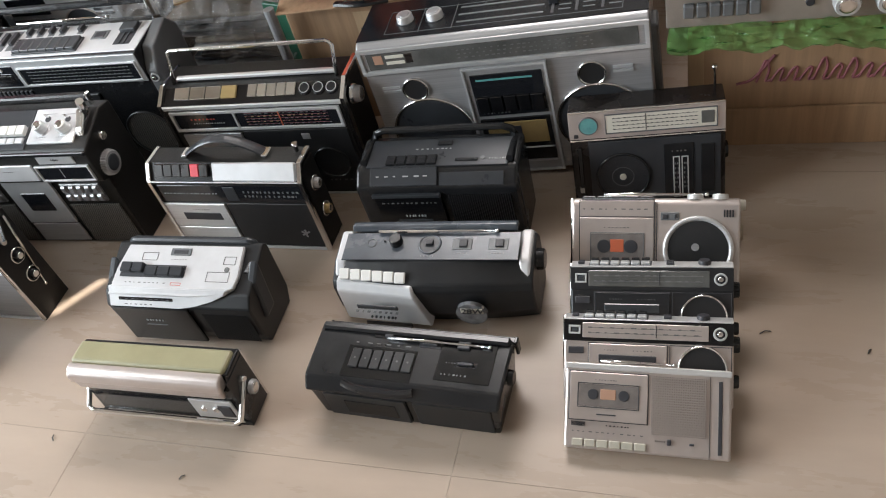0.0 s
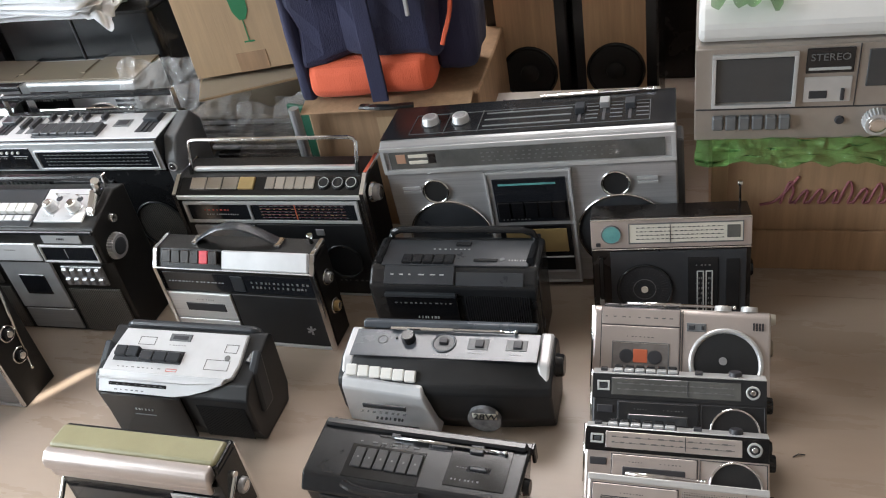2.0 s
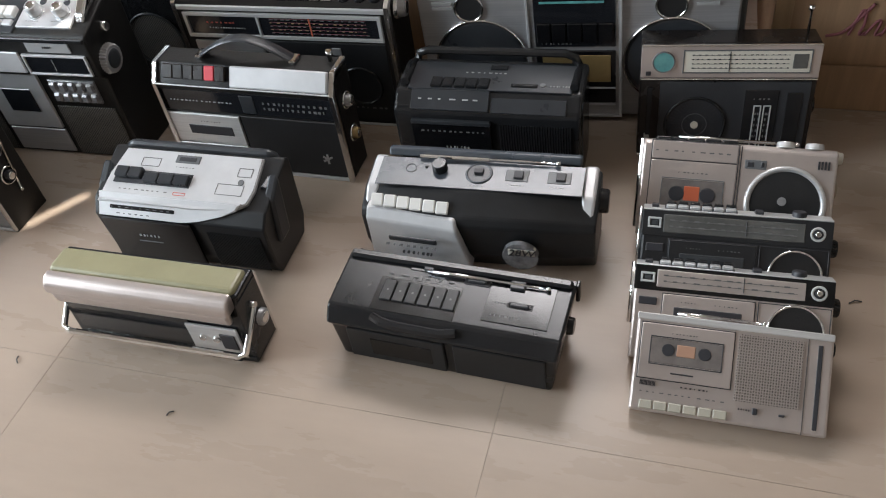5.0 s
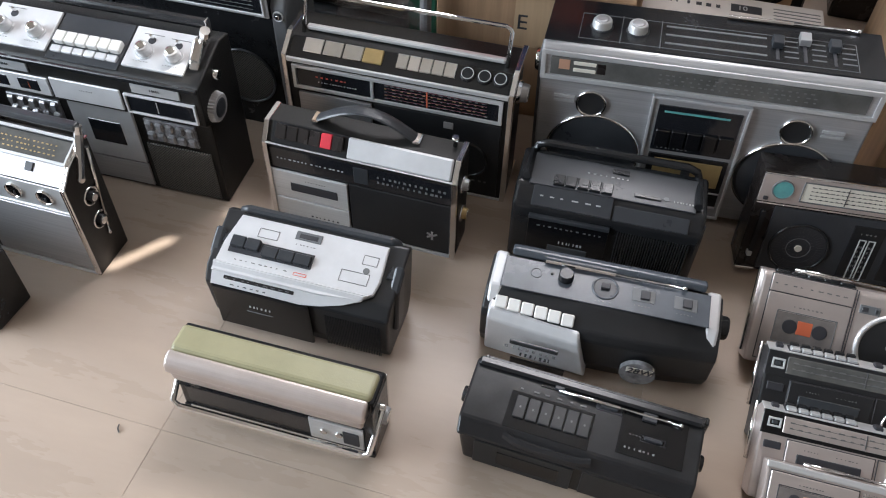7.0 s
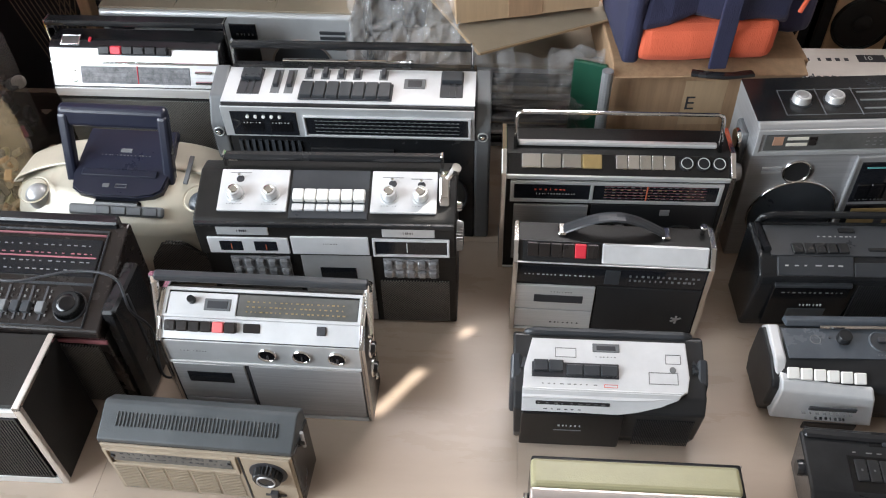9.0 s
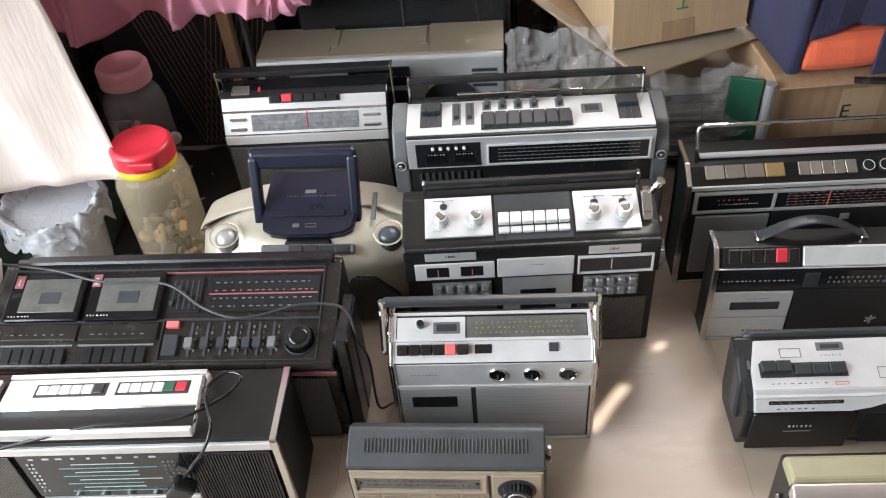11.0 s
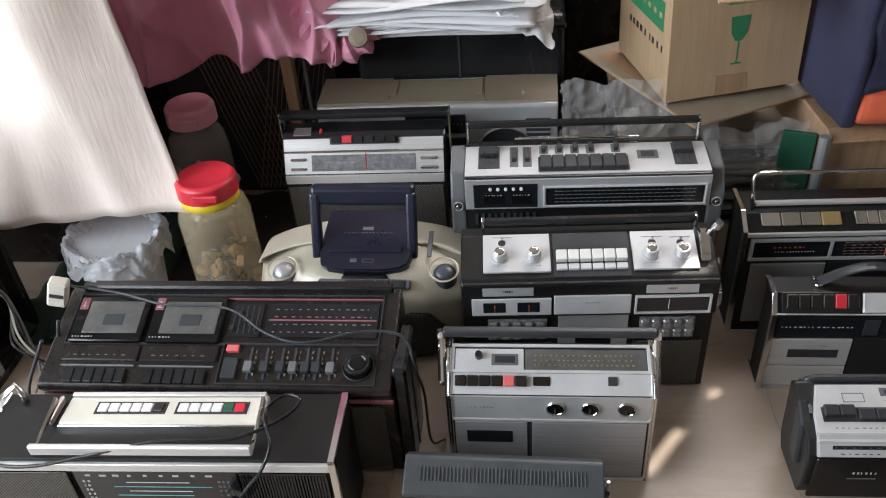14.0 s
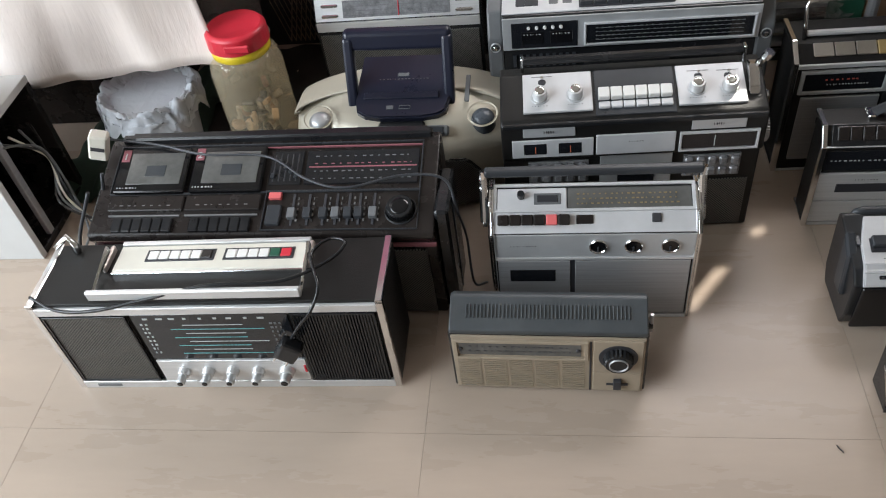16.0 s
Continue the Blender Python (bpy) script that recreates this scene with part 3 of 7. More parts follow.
def round_speaker_recorder():
    th = leaning("cassette_radio", "silver-champagne cassette radio with large round speaker, leaning in the column", 1.442, 0.319, 0.045, 42, 0.5, "cassette radio")
    w, h, d = 0.238, 0.128, 0.045
    part("body", prism([(0, 0), (d, 0), (d, h), (0.006, h), (0, h - 0.006)], -w / 2, w / 2), WARMALU, th)
    f = Face(th, (0, 0), (0, h), -w / 2, w / 2)
    t = Face(th, (0, h), (d, h), -w / 2, w / 2)
    plate(t, "slot", 0.06, 0.05, 0.50, 0.35, 0.001, BLACK)
    keys(t, 0.06, 0.1, 0.50, 0.35, 5, 0.004, BLACK)
    for u in (0.74, 0.885):
        knob(t, u, 0.28, 0.0115, 0.007, BRUSHED, 14, CHROME)
    antenna(th, (-0.075, 0.030, h + 0.006), (0.075, 0.030, h + 0.006), 0.0028)
    plate(f, "label_strip", 0.05, 0.80, 0.50, 0.985, 0.0016, WARMALU)
    lettering(f, 0.07, 0.87, 0.48, 0.90, DIM, 0.002, 9, 3)
    plate(f, "strip_line", 0.05, 0.79, 0.50, 0.80, 0.001, INK)
    door = plate(f, "cassette_door", 0.05, 0.06, 0.50, 0.785, 0.0016, WARMALU)
    rim(f, "door_gap", 0.045, 0.05, 0.507, 0.99, 0.0011, 0.0014, INK, parent=door)
    g = Face(th, (-0.0016, 0), (-0.0016, h), -w / 2, w / 2)
    cassette(g, 0.12, 0.28, 0.44, 0.60, ORANGE)
    rim(g, "window_frame", 0.115, 0.27, 0.445, 0.615, 0.0012, 0.001, GREY)
    lettering(g, 0.20, 0.66, 0.36, 0.685, DIM, 0.001, 7)
    plate(f, "panel_gap", 0.515, 0.02, 0.52, 0.98, 0.0008, INK)
    plate(f, "switch_panel", 0.54, 0.76, 0.65, 0.85, 0.0012, GREY)
    plate(f, "switch", 0.55, 0.78, 0.585, 0.83, 0.002, INK)
    plate(f, "switch", 0.62, 0.78, 0.635, 0.83, 0.003, INK)
    bars(f, "emblem", 0.90, 0.80, 0.965, 0.88, 4, 0.0012, INK, True, 0.6)
    ring(f, 0.76, 0.43, 0.049, 0.007, 0.004, BRUSHED, "speaker_ring", "bright speaker trim ring")
    disc(f, "speaker_grille", 0.76, 0.43, 0.043, 0.0012, CONE, "black speaker cloth")
    disc(f, "emblem", 0.745, 0.46, 0.0055, 0.002, DULLALU)
    s = Side(th, w / 2, d, h)
    knob(s, 0.4, 0.93, 0.008, 0.007, IVORY, 14)
    knob(s, 0.45, 0.62, 0.012, 0.004, BEIGE, 16)
    part("antenna", tube([(-w / 2 - 0.002, 0.02, h), (-w / 2 - 0.002, 0.02, 0.01)], 0.0032), CHROME, th)


def globe_radio():
    th = leaning("world_band_radio", "grey-black multiband radio with teal dial and ringed speaker, leaning back", 1.423, 0.515, 0.06, 12, 5.5)
    w, h, d = 0.236, 0.172, 0.06
    part("body", prism([(0, 0), (d, 0), (d, h), (0.004, h), (0, h - 0.004)], -w / 2, w / 2), BROWN, th)
    f = Face(th, (0, 0), (0, h), -w / 2, w / 2)
    plate(f, "dial_panel", 0, 0.72, 1, 0.985, 0.002, WARMALU, "worn aluminium dial panel")
    for v in (0.70, 0.985):
        plate(f, "trim", 0, v, 1, v + 0.015, 0.0032, CHROME)
    g = Face(th, (-0.002, 0), (-0.002, h), -w / 2, w / 2)
    ring(g, 0.13, 0.855, 0.0155, 0.0022, 0.0025, GREY)
    disc(g, "globe_dial", 0.13, 0.855, 0.0138, 0.0016, TEAL, "teal world-map dial")
    plate(g, "dial", 0.245, 0.77, 0.945, 0.945, 0.001, IVORY, "ivory tuning scale")
    rim(g, "dial_frame", 0.24, 0.76, 0.95, 0.955, 0.0015, 0.0018, GREY)
    dial_scale(g, 0.29, 0.785, 0.83, 0.93, 4, INK, 0.0013, 2, 18)
    plate(g, "dial_window", 0.85, 0.80, 0.93, 0.92, 0.0018, DIALGREY)
    plate(g, "needle", 0.50, 0.775, 0.505, 0.94, 0.0018, INK)
    plate(g, "switch", 0.03, 0.74, 0.06, 0.775, 0.002, INK)
    plate(f, "front_panel", 0.12, 0.05, 0.97, 0.685, 0.004, CHARCOAL)
    g = Face(th, (-0.004, 0), (-0.004, h), -w / 2, w / 2)
    cx, cy = 0.335, 0.31
    ring(g, cx, cy, 0.043, 0.004, 0.003, BLACK, "speaker_ring")
    q = []
    bm = bmesh.new()
    for rr, cnt, ln, wd in ((0.031, 44, 0.009, 0.0021), (0.020, 22, 0.0035, 0.0022), (0.013, 14, 0.003, 0.0018)):
        for k in range(cnt):
            a = 2 * math.pi * k / cnt
            o = cuboid(rr - ln / 2, -wd / 2, 0, rr + ln / 2, wd / 2, 0.0006)
            bmesh.ops.rotate(o, cent=(0, 0, 0), matrix=Matrix.Rotation(a, 3, "Z"), verts=o.verts)
            me = bpy.data.meshes.new("t")
            o.to_mesh(me)
            o.free()
            bm.from_mesh(me)
            bpy.data.meshes.remove(me)
    g.put("speaker_pattern", at(g, bm, cx, cy), INK, "ring of radial speaker slots")
    ring(g, cx, cy, 0.0175, 0.001, 0.0012, GREY)
    disc(g, "emblem", cx, cy, 0.0052, 0.0025, IVORY)
    plate(g, "tone_panel", 0.61, 0.09, 0.80, 0.62, 0.001, BLACK)
    for u0, u1 in ((0.665, 0.70), (0.72, 0.755)):
        rim(g, "slider_frame", u0, 0.06, u1 + 0.01, 0.49, 0.0018, 0.002, MARK)
    lettering(g, 0.66, 0.53, 0.76, 0.56, DIM, 0.0016, 4)
    lettering(g, 0.675, 0.14, 0.71, 0.44, DIM, 0.0016, 2, 3, rows=6)
    lettering(g, 0.735, 0.14, 0.77, 0.44, DIM, 0.0016, 2, 7, rows=6)
    plate(g, "switch", 0.845, 0.1, 0.93, 0.6, 0.0015, BLACK)
    plate(f, "clip", 0.045, 0.10, 0.075, 0.64, 0.007, BLACK)
    plate(f, "badge", 0.04, 0.17, 0.07, 0.22, 0.009, MARK)
    plate(f, "foot_trim", 0.0, 0.0, 0.12, 0.03, 0.003, CHROME)
    s = Side(th, w / 2, d, h)
    knob(s, 0.5, 0.42, 0.014, 0.006, BLACK, 18)
    part("antenna", tube([(w / 2 - 0.012, 0.05, h), (w / 2 - 0.012, 0.05, h + 0.028), (w / 2 - 0.012, 0.05, h + 0.029), (w / 2 - 0.012, 0.05, h + 0.036)], [0.002, 0.002, 0.0045, 0.0042]), CHROME, th)


flat_recorder()
key_top_radio(0.118, WARMALU, "silver cassette radio with bright keys and black dial strip, leaning", 1.5, 50, 0.113)
key_top_radio(0.199, SATIN, "dark grey cassette radio with bright keys, leaning in the column", 2.0, 45, 0.125)
round_speaker_recorder()
globe_radio()


# ---- black and silver plastic cassette radios ----
FLOORSET = "portable radios standing on the floor"


def standing(name, label, xc, y0, yaw=0.0, cat="cassette radio"):
    return thing(name, label, cat, pose(xc, y0, 0, 0, 0, yaw), FLOORSET)


def low_black_radio():
    th = standing("cassette_radio", "low black plastic cassette radio with chrome antenna on its top", 1.122, 0.072, -2.2)
    w, h, d = 0.292, 0.089, 0.098
    part("body", prism([(0.002, 0), (d, 0.004), (d, h), (0.012, h - 0.006), (-0.006, h - 0.022), (0.002, h - 0.03)], -w / 2, w / 2, 0.004, taper=0.012), BLACK, th)
    t = Face(th, (0.012, h - 0.006), (d, h), -w / 2, w / 2)
    part("back_rail", cuboid(-w / 2 + 0.004, d - 0.012, h - 0.006, w / 2 - 0.004, d + 0.001, h + 0.006, 0.003), BLACK, th)
    antenna(th, (-0.035, d - 0.018, h + 0.003), (0.118, d - 0.018, h + 0.003), 0.0026)
    plate(t, "key_recess", 0.19, 0.03, 0.55, 0.62, 0.0006, GLOSS)
    keys(t, 0.215, 0.20, 0.545, 0.56, 6, 0.003, SATIN)
    for k, u in enumerate((0.242, 0.297, 0.352, 0.407, 0.462, 0.517)):
        tt = Face(th, (0.012, h - 0.003), (d, h + 0.003), -w / 2, w / 2)
        plate(tt, "symbol", u - 0.004, 0.36, u + 0.004, 0.39, 0.0004, DIM, bevel=0)
    part("finger_rest", tube(smooth_path([(-0.085, 0.008, h - 0.012), (-0.06, 0.001, h - 0.013), (0.0, 0.0, h - 0.013), (0.022, 0.004, h - 0.012)]), 0.006, 8), BLACK, th)
    lettering(t, 0.22, 0.66, 0.52, 0.70, DIM, 0.0012, 6)
    for u in (0.60, 0.80):
        p = plate(t, "thumb_wheel_slot", u - 0.055, 0.70 - (u > 0.7) * 0.3, u + 0.055, 0.82 - (u > 0.7) * 0.3, 0.001, INK)
        t.put("thumb_wheel", at(t, cuboid(-0.011, -0.0025, 0, 0.011, 0.0025, 0.004, 0.002), u, 0.76 - (u > 0.7) * 0.3), CHARCOAL, "", p)
    plate(t, "switch_slot", 0.30, 0.80, 0.43, 0.90, 0.001, GLOSS)
    plate(t, "switch", 0.36, 0.81, 0.40, 0.89, 0.004, CHARCOAL)
    plate(t, "dial", 0.66, 0.14, 0.93, 0.86, 0.001, GLOSS, "glossy black dial cover")
    plate(t, "switch", 0.74, 0.72, 0.80, 0.85, 0.005, CHARCOAL)
    lettering(t, 0.69, 0.22, 0.82, 0.29, DIM, 0.0014, 7, 9, name="badge")
    lettering(t, 0.70, 0.45, 0.75, 0.48, DIM, 0.0014, 4, 2)
    lettering(t, 0.83, 0.94, 0.96, 0.985, DIM, 0.0046, 9, 4)
    f = Face(th, (0.002, 0), (0.002, h - 0.03), -w / 2 + 0.01, w / 2 - 0.01)
    plate(f, "cassette_door", 0.06, 0.1, 0.52, 0.98, 0.004, SATIN)
    plate(f, "door_window", 0.17, 0.28, 0.46, 0.78, 0.005, GLOSS)
    plate(f, "speaker_grille", 0.56, 0.08, 0.97, 0.96, 0.0022, SATIN, "plain black speaker front")
    for s, x in ((False, w / 2 - 0.002), (True, -w / 2 + 0.002)):
        knob(Side(th, x, d, h, s), 0.55, 0.72, 0.011, 0.007, BLACK, 14)
    strap(-w / 2 + 0.01, w / 2 + 0.002, d - 0.004, d + 0.010, h - 0.03, h - 0.004, BLACK, th)


def oval_radio():
    th = standing("cassette_radio", "rounded black and silver cassette radio with white keys and sticker", 1.121, 0.248, 2.2)
    w, h, d = 0.316, 0.121, 0.110
    bm = prism([(0.012, 0), (d - 0.01, 0), (d, 0.03), (d, h - 0.02), (d - 0.012, h), (0.034, h - 0.008), (0.004, h - 0.028), (-0.002, h - 0.040), (0, 0.03)], -w / 2, w / 2, 0.003)
    bmesh.ops.subdivide_edges(bm, edges=[e for e in bm.edges if abs(e.verts[0].co.x - e.verts[1].co.x) > 0.2], cuts=14)
    for v in bm.verts:
        k = (2 * v.co.x / w) ** 2
        v.co.y += 0.014 * k * (1 if v.co.y < d / 2 else 0)
        v.co.z -= 0.016 * k * (v.co.z / h) ** 2
    part("body", bm, SATIN, th)
    for s in (-1, 1):
        part("end_cap", prism([(0.012, h - 0.062), (0.013, h - 0.042), (0.043, h - 0.017), (d - 0.012, h - 0.008), (d + 0.003, h - 0.028), (d + 0.003, h - 0.065), (0.05, h - 0.062)], s * (w / 2 - 0.013) - 0.009, s * (w / 2 - 0.013) + 0.009, 0.004), WHITE, th, "silver end cap")
    bm = bmesh.new()
    t = Face(th, (0.034, h - 0.008), (d - 0.012, h), -w / 2 + 0.02, w / 2 - 0.02)
    deck = plate(t, "control_deck", 0.0, 0.02, 1.0, 0.80, 0.0012, SLATE, "dusty slate-grey control deck", 0.003)
    knob(t, 0.305, 0.52, 0.0105, 0.013, BLACK, 0)
    ring(t, 0.50, 0.46, 0.0185, 0.004, 0.003, SLATE)
    disc(t, "dial_bowl", 0.50, 0.46, 0.0155, 0.0016, CHARCOAL)
    plate(t, "dial_key", 0.478, 0.42, 0.522, 0.55, 0.006, INK)
    for u in (0.685, 0.885):
        plate(t, "switch_plate", u - 0.055, 0.30, u + 0.055, 0.62, 0.002, GREY)
        plate(t, "switch", u - 0.015, 0.36, u + 0.03, 0.56, 0.005, INK)
        lettering(t, u - 0.04, 0.18, u + 0.04, 0.22, DIM, 0.0018, 5)
    ring(t, 0.16, 0.5, 0.008, 0.0015, 0.002, GREY)
    knob(t, 0.235, 0.55, 0.002, 0.004, INK)
    lettering(t, 0.46, 0.1, 0.54, 0.14, DIM, 0.0018, 5, 3)
    part("top_rail", prism([(d - 0.022, h - 0.002), (d - 0.002, h - 0.008), (d - 0.004, h + 0.004), (d - 0.016, h + 0.008)], -w / 2 + 0.026, w / 2 - 0.026, 0.003), SLATE, th)
    antenna(th, (-0.085, d - 0.026, h + 0.004), (0.105, d - 0.026, h + 0.004), 0.0028)
    f = Face(th, (-0.002, 0.012), (-0.004, h - 0.036), -w / 2, w / 2)
    bm = prism([(-0.012, 0.012), (0.02, 0.012), (0.02, h - 0.030), (-0.002, h - 0.030), (-0.012, h - 0.042)], -w / 2 + 0.010, -0.030, 0.003)
    for v in bm.verts:
        v.co.y += 0.017 * (2 * v.co.x / w) ** 2
        if v.co.x > -0.1:
            v.co.x += 0.03 * (1 - v.co.z / h)
    part("cassette_front", bm, WHITE, th, "silver cassette front")
    g = Face(th, (-0.011, 0), (-0.0145, h - 0.040), -w / 2, w / 2)
    g.m = g.m @ Matrix.Rotation(radians(-3.0), 4, "Y")
    plate(g, "slot", 0.15, 0.78, 0.36, 0.88, 0.003, CHARCOAL, "", 0.003)
    lettering(g, 0.20, 0.48, 0.33, 0.56, INK, 0.0032, 7, 5, name="badge")
    lettering(g, 0.13, 0.66, 0.36, 0.69, DIM, 0.003, 8, 2)
    plate(g, "cassette_window", 0.16, 0.16, 0.40, 0.36, 0.003, BROWN, "", 0.003)
    kf = Face(th, (0.002, h - 0.029), (0.024, h - 0.012), -w / 2, w / 2)
    for i in range(6):
        u = 0.055 + i * 0.058
        o = plate(kf, "key", u, 0.08, u + 0.053, 0.68, 0.0042, KEYWHITE, "", 0.0015)
        o.location.y = 0.010 * (1 - (u - 0.055) / 0.35)
    st = disc(f, "sticker", 0.70, 0.40, 0.024, 0.0062, CRYSTAL, "round foil sticker reading 28W")
    st.scale = (1, 1, 1)
    plate(f, "sticker_band", 0.645, 0.42, 0.765, 0.62, 0.0074, IVORY, "", 0.004, st)
    text(f, "28W", 0.705, 0.52, 0.017, INK, 0.008, st, slant=0.2)
    s = Side(th, w / 2 - 0.004, d, h)
    knob(s, 0.62, 0.66, 0.017, 0.016, BLACK, 20)


def tall_black_radio():
    th = standing("cassette_radio", "black plastic cassette radio with carrying bail, dusty grey top", 1.099, 0.428, 2.0)
    w, h, d = 0.272, 0.158, 0.100
    part("body", prism([(0.008, 0), (d - 0.004, 0), (d, h - 0.006), (0.022, h - 0.008), (-0.002, h - 0.028), (-0.004, h - 0.04), (0, 0.02)], -w / 2, w / 2, 0.007, 3), BLACK, th)
    t = Face(th, (0.022, h - 0.008), (d, h - 0.004), -w / 2, w / 2)
    plate(t, "top_panel", 0.07, 0.0, 0.94, 0.82, 0.0018, CHARCOAL, "dusty dark grey top panel")
    bars(t, "emblem", 0.49, 0.60, 0.58, 0.72, 1, 0.004, BLACK, False, 0.9)
    lettering(t, 0.36, 0.48, 0.58, 0.53, MARK, 0.0024, 8, 5)
    keys(t, 0.19, 0.04, 0.51, 0.30, 5, 0.006, BLACK)
    plate(t, "thumb_wheel", 0.62, 0.12, 0.76, 0.20, 0.004, BLACK)
    lettering(t, 0.825, 0.13, 0.93, 0.22, MARK, 0.0024, 7, 3, name="badge")
    disc(t, "emblem", 0.785, 0.2, 0.004, 0.0024, GREY)
    k = Face(th, (-0.002, h - 0.028), (0.022, h - 0.008), -w / 2, w / 2)
    plate(k, "key_shelf", 0.10, 0.02, 0.52, 0.98, 0.004, CHARCOAL)
    lettering(k, 0.14, 0.45, 0.50, 0.6, MARK, 0.0048, 6, 4)
    plate(k, "ledge", 0.53, 0.0, 0.92, 0.7, 0.002, CHARCOAL)
    f = Face(th, (-0.003, 0.01), (-0.004, h - 0.04), -w / 2, w / 2)
    plate(f, "cassette_door", 0.10, 0.10, 0.53, 0.96, 0.004, GLOSS)
    plate(f, "door_bar", 0.10, 0.94, 0.53, 1.0, 0.006, CHARCOAL)
    plate(f, "door_window", 0.22, 0.18, 0.44, 0.48, 0.005, WINDOW)
    lettering(f, 0.15, 0.80, 0.50, 0.85, DIM, 0.0046, 12, 2)
    lettering(f, 0.28, 0.52, 0.41, 0.60, MARK, 0.0056, 7, 3, name="badge")
    bars(f, "speaker_grille", 0.57, 0.06, 0.95, 0.95, 28, 0.002, SATIN, True, 0.5)
    part("handle", tube(bracket(-w / 2 + 0.014, w / 2 - 0.014, 0.03, h - 0.002, h + 0.010, 0.02, d - 0.004), 0.006, 8), BLACK, th, "black carrying bail")
    s = Side(th, w / 2, d, h)
    plate(s, "side_line", 0.1, 0.1, 0.12, 0.9, 0.001, INK)


def white_top_radio():
    th = standing("cassette_radio", "black cassette radio with white top panel and row of black keys", 0.722, 0.186, 0.5)
    w, h, d = 0.268, 0.146, 0.104
    part("body", prism([(0.012, 0), (d - 0.01, 0), (d + 0.002, 0.03), (d, h - 0.012), (d - 0.01, h - 0.004), (0.011, h - 0.031), (-0.004, h - 0.05), (0, 0.03)], -w / 2, w / 2, 0.003, 2, 0.006), SATIN, th)
    t = Face(th, (0.012, h - 0.030), (d - 0.018, h - 0.006), -w / 2, w / 2)
    bm = bmesh.new()
    pts = [(0.05, -0.12), (0.62, -0.12), (0.82, -0.08), (0.895, 0.08), (0.91, 0.35), (0.90, 1.0), (0.10, 1.0), (0.06, 0.45)]
    lo = [bm.verts.new((u * t.w, v * t.h, 0.0)) for u, v in pts]
    hi = [bm.verts.new((u * t.w, v * t.h, 0.006)) for u, v in pts]
    bm.faces.new(hi)
    for i in range(len(pts)):
        bm.faces.new((lo[i], lo[(i + 1) % len(pts)], hi[(i + 1) % len(pts)], hi[i]))
    bmesh.ops.bevel(bm, geom=[e for e in bm.edges if e.verts[0].co.z > 0.005 and e.verts[1].co.z > 0.005], offset=0.0015, segments=2, affect="EDGES")
    t.put("top_panel", bm, WHITE, "white satin top panel")
    g = Face(th, (0.012, h - 0.0237), (d - 0.018, h + 0.0003), -w / 2, w / 2)
    plate(g, "key_well", 0.098, 0.24, 0.548, 0.52, 0.0006, INK)
    keys(g, 0.105, 0.33, 0.262, 0.54, 2, 0.008, CHARCOAL, gap=0.04)
    keys(g, 0.275, 0.27, 0.54, 0.47, 3, 0.006, CHARCOAL, gap=0.04)
    plate(g, "counter_frame", 0.415, 0.74, 0.555, 0.90, 0.0012, GREY)
    plate(g, "counter", 0.435, 0.77, 0.535, 0.86, 0.0018, INK)
    for q in ((0.22, 0.62, 0.33, 0.80), (0.70, 0.18, 0.85, 0.40), (0.79, 0.56, 0.87, 0.74)):
        rim(g, "printed_box", *q, 0.0009, 0.0006, DIM)
    lettering(g, 0.43, 0.63, 0.54, 0.665, DIM, 0.0006, 6)
    lettering(g, 0.15, 0.10, 0.45, 0.14, DIM, 0.0006, 9, 4)
    rim(g, "printed_box", 0.47, 0.08, 0.54, 0.14, 0.0008, 0.0006, REDMARK)
    disc(g, "emblem", 0.825, 0.45, 0.0045, 0.0006, DIM)
    f = Face(th, (-0.002, 0.006), (-0.004, h - 0.05), -w / 2, w / 2)
    k = Face(th, (-0.004, h - 0.05), (0.012, h - 0.028), -w / 2, w / 2)
    bm = bmesh.new()
    pts = [(0.05, 0.0), (0.54, 0.0), (0.64, 0.16), (0.76, 0.50), (0.845, 0.85), (0.87, 1.22), (0.05, 1.22)]
    lo = [bm.verts.new((u * k.w, v * k.h, 0.0)) for u, v in pts]
    hi = [bm.verts.new((u * k.w, v * k.h, 0.0064)) for u, v in pts]
    bm.faces.new(hi)
    for i in range(len(pts)):
        bm.faces.new((lo[i], lo[(i + 1) % len(pts)], hi[(i + 1) % len(pts)], hi[i]))
    bmesh.ops.bevel(bm, geom=[e for e in bm.edges if e.verts[0].co.z > 0.005 and e.verts[1].co.z > 0.005], offset=0.0018, segments=2, affect="EDGES")
    k.put("dial_panel", bm, WHITE, "silver dial strip")
    plate(k, "dial", 0.12, 0.40, 0.50, 0.60, 0.0072, DIAL)
    lettering(k, 0.13, 0.46, 0.49, 0.54, DIM, 0.0076, 9, 3)
    lettering(k, 0.16, 0.12, 0.36, 0.24, INK, 0.0068, 6, 2)
    d1 = plate(f, "cassette_door", 0.05, 0.06, 0.58, 0.99, 0.005, GLOSS, "", 0.004)
    lettering(f, 0.245, 0.62, 0.385, 0.72, MARK, 0.0058, 7, 6, name="badge", parent=d1)
    plate(f, "badge_line", 0.225, 0.53, 0.37, 0.55, 0.0058, DIM, "", 0.0003, d1)
    bars(f, "speaker_grille", 0.65, 0.12, 0.95, 0.84, 34, 0.001, SATIN, True, 0.5)
    part("handle", tube(bracket(-w / 2 + 0.016, w / 2 - 0.014, 0.045, h - 0.020, h - 0.002, 0.014, d - 0.006), 0.006, 8, flat=0.7), CHARCOAL, th, "folded charcoal handle")
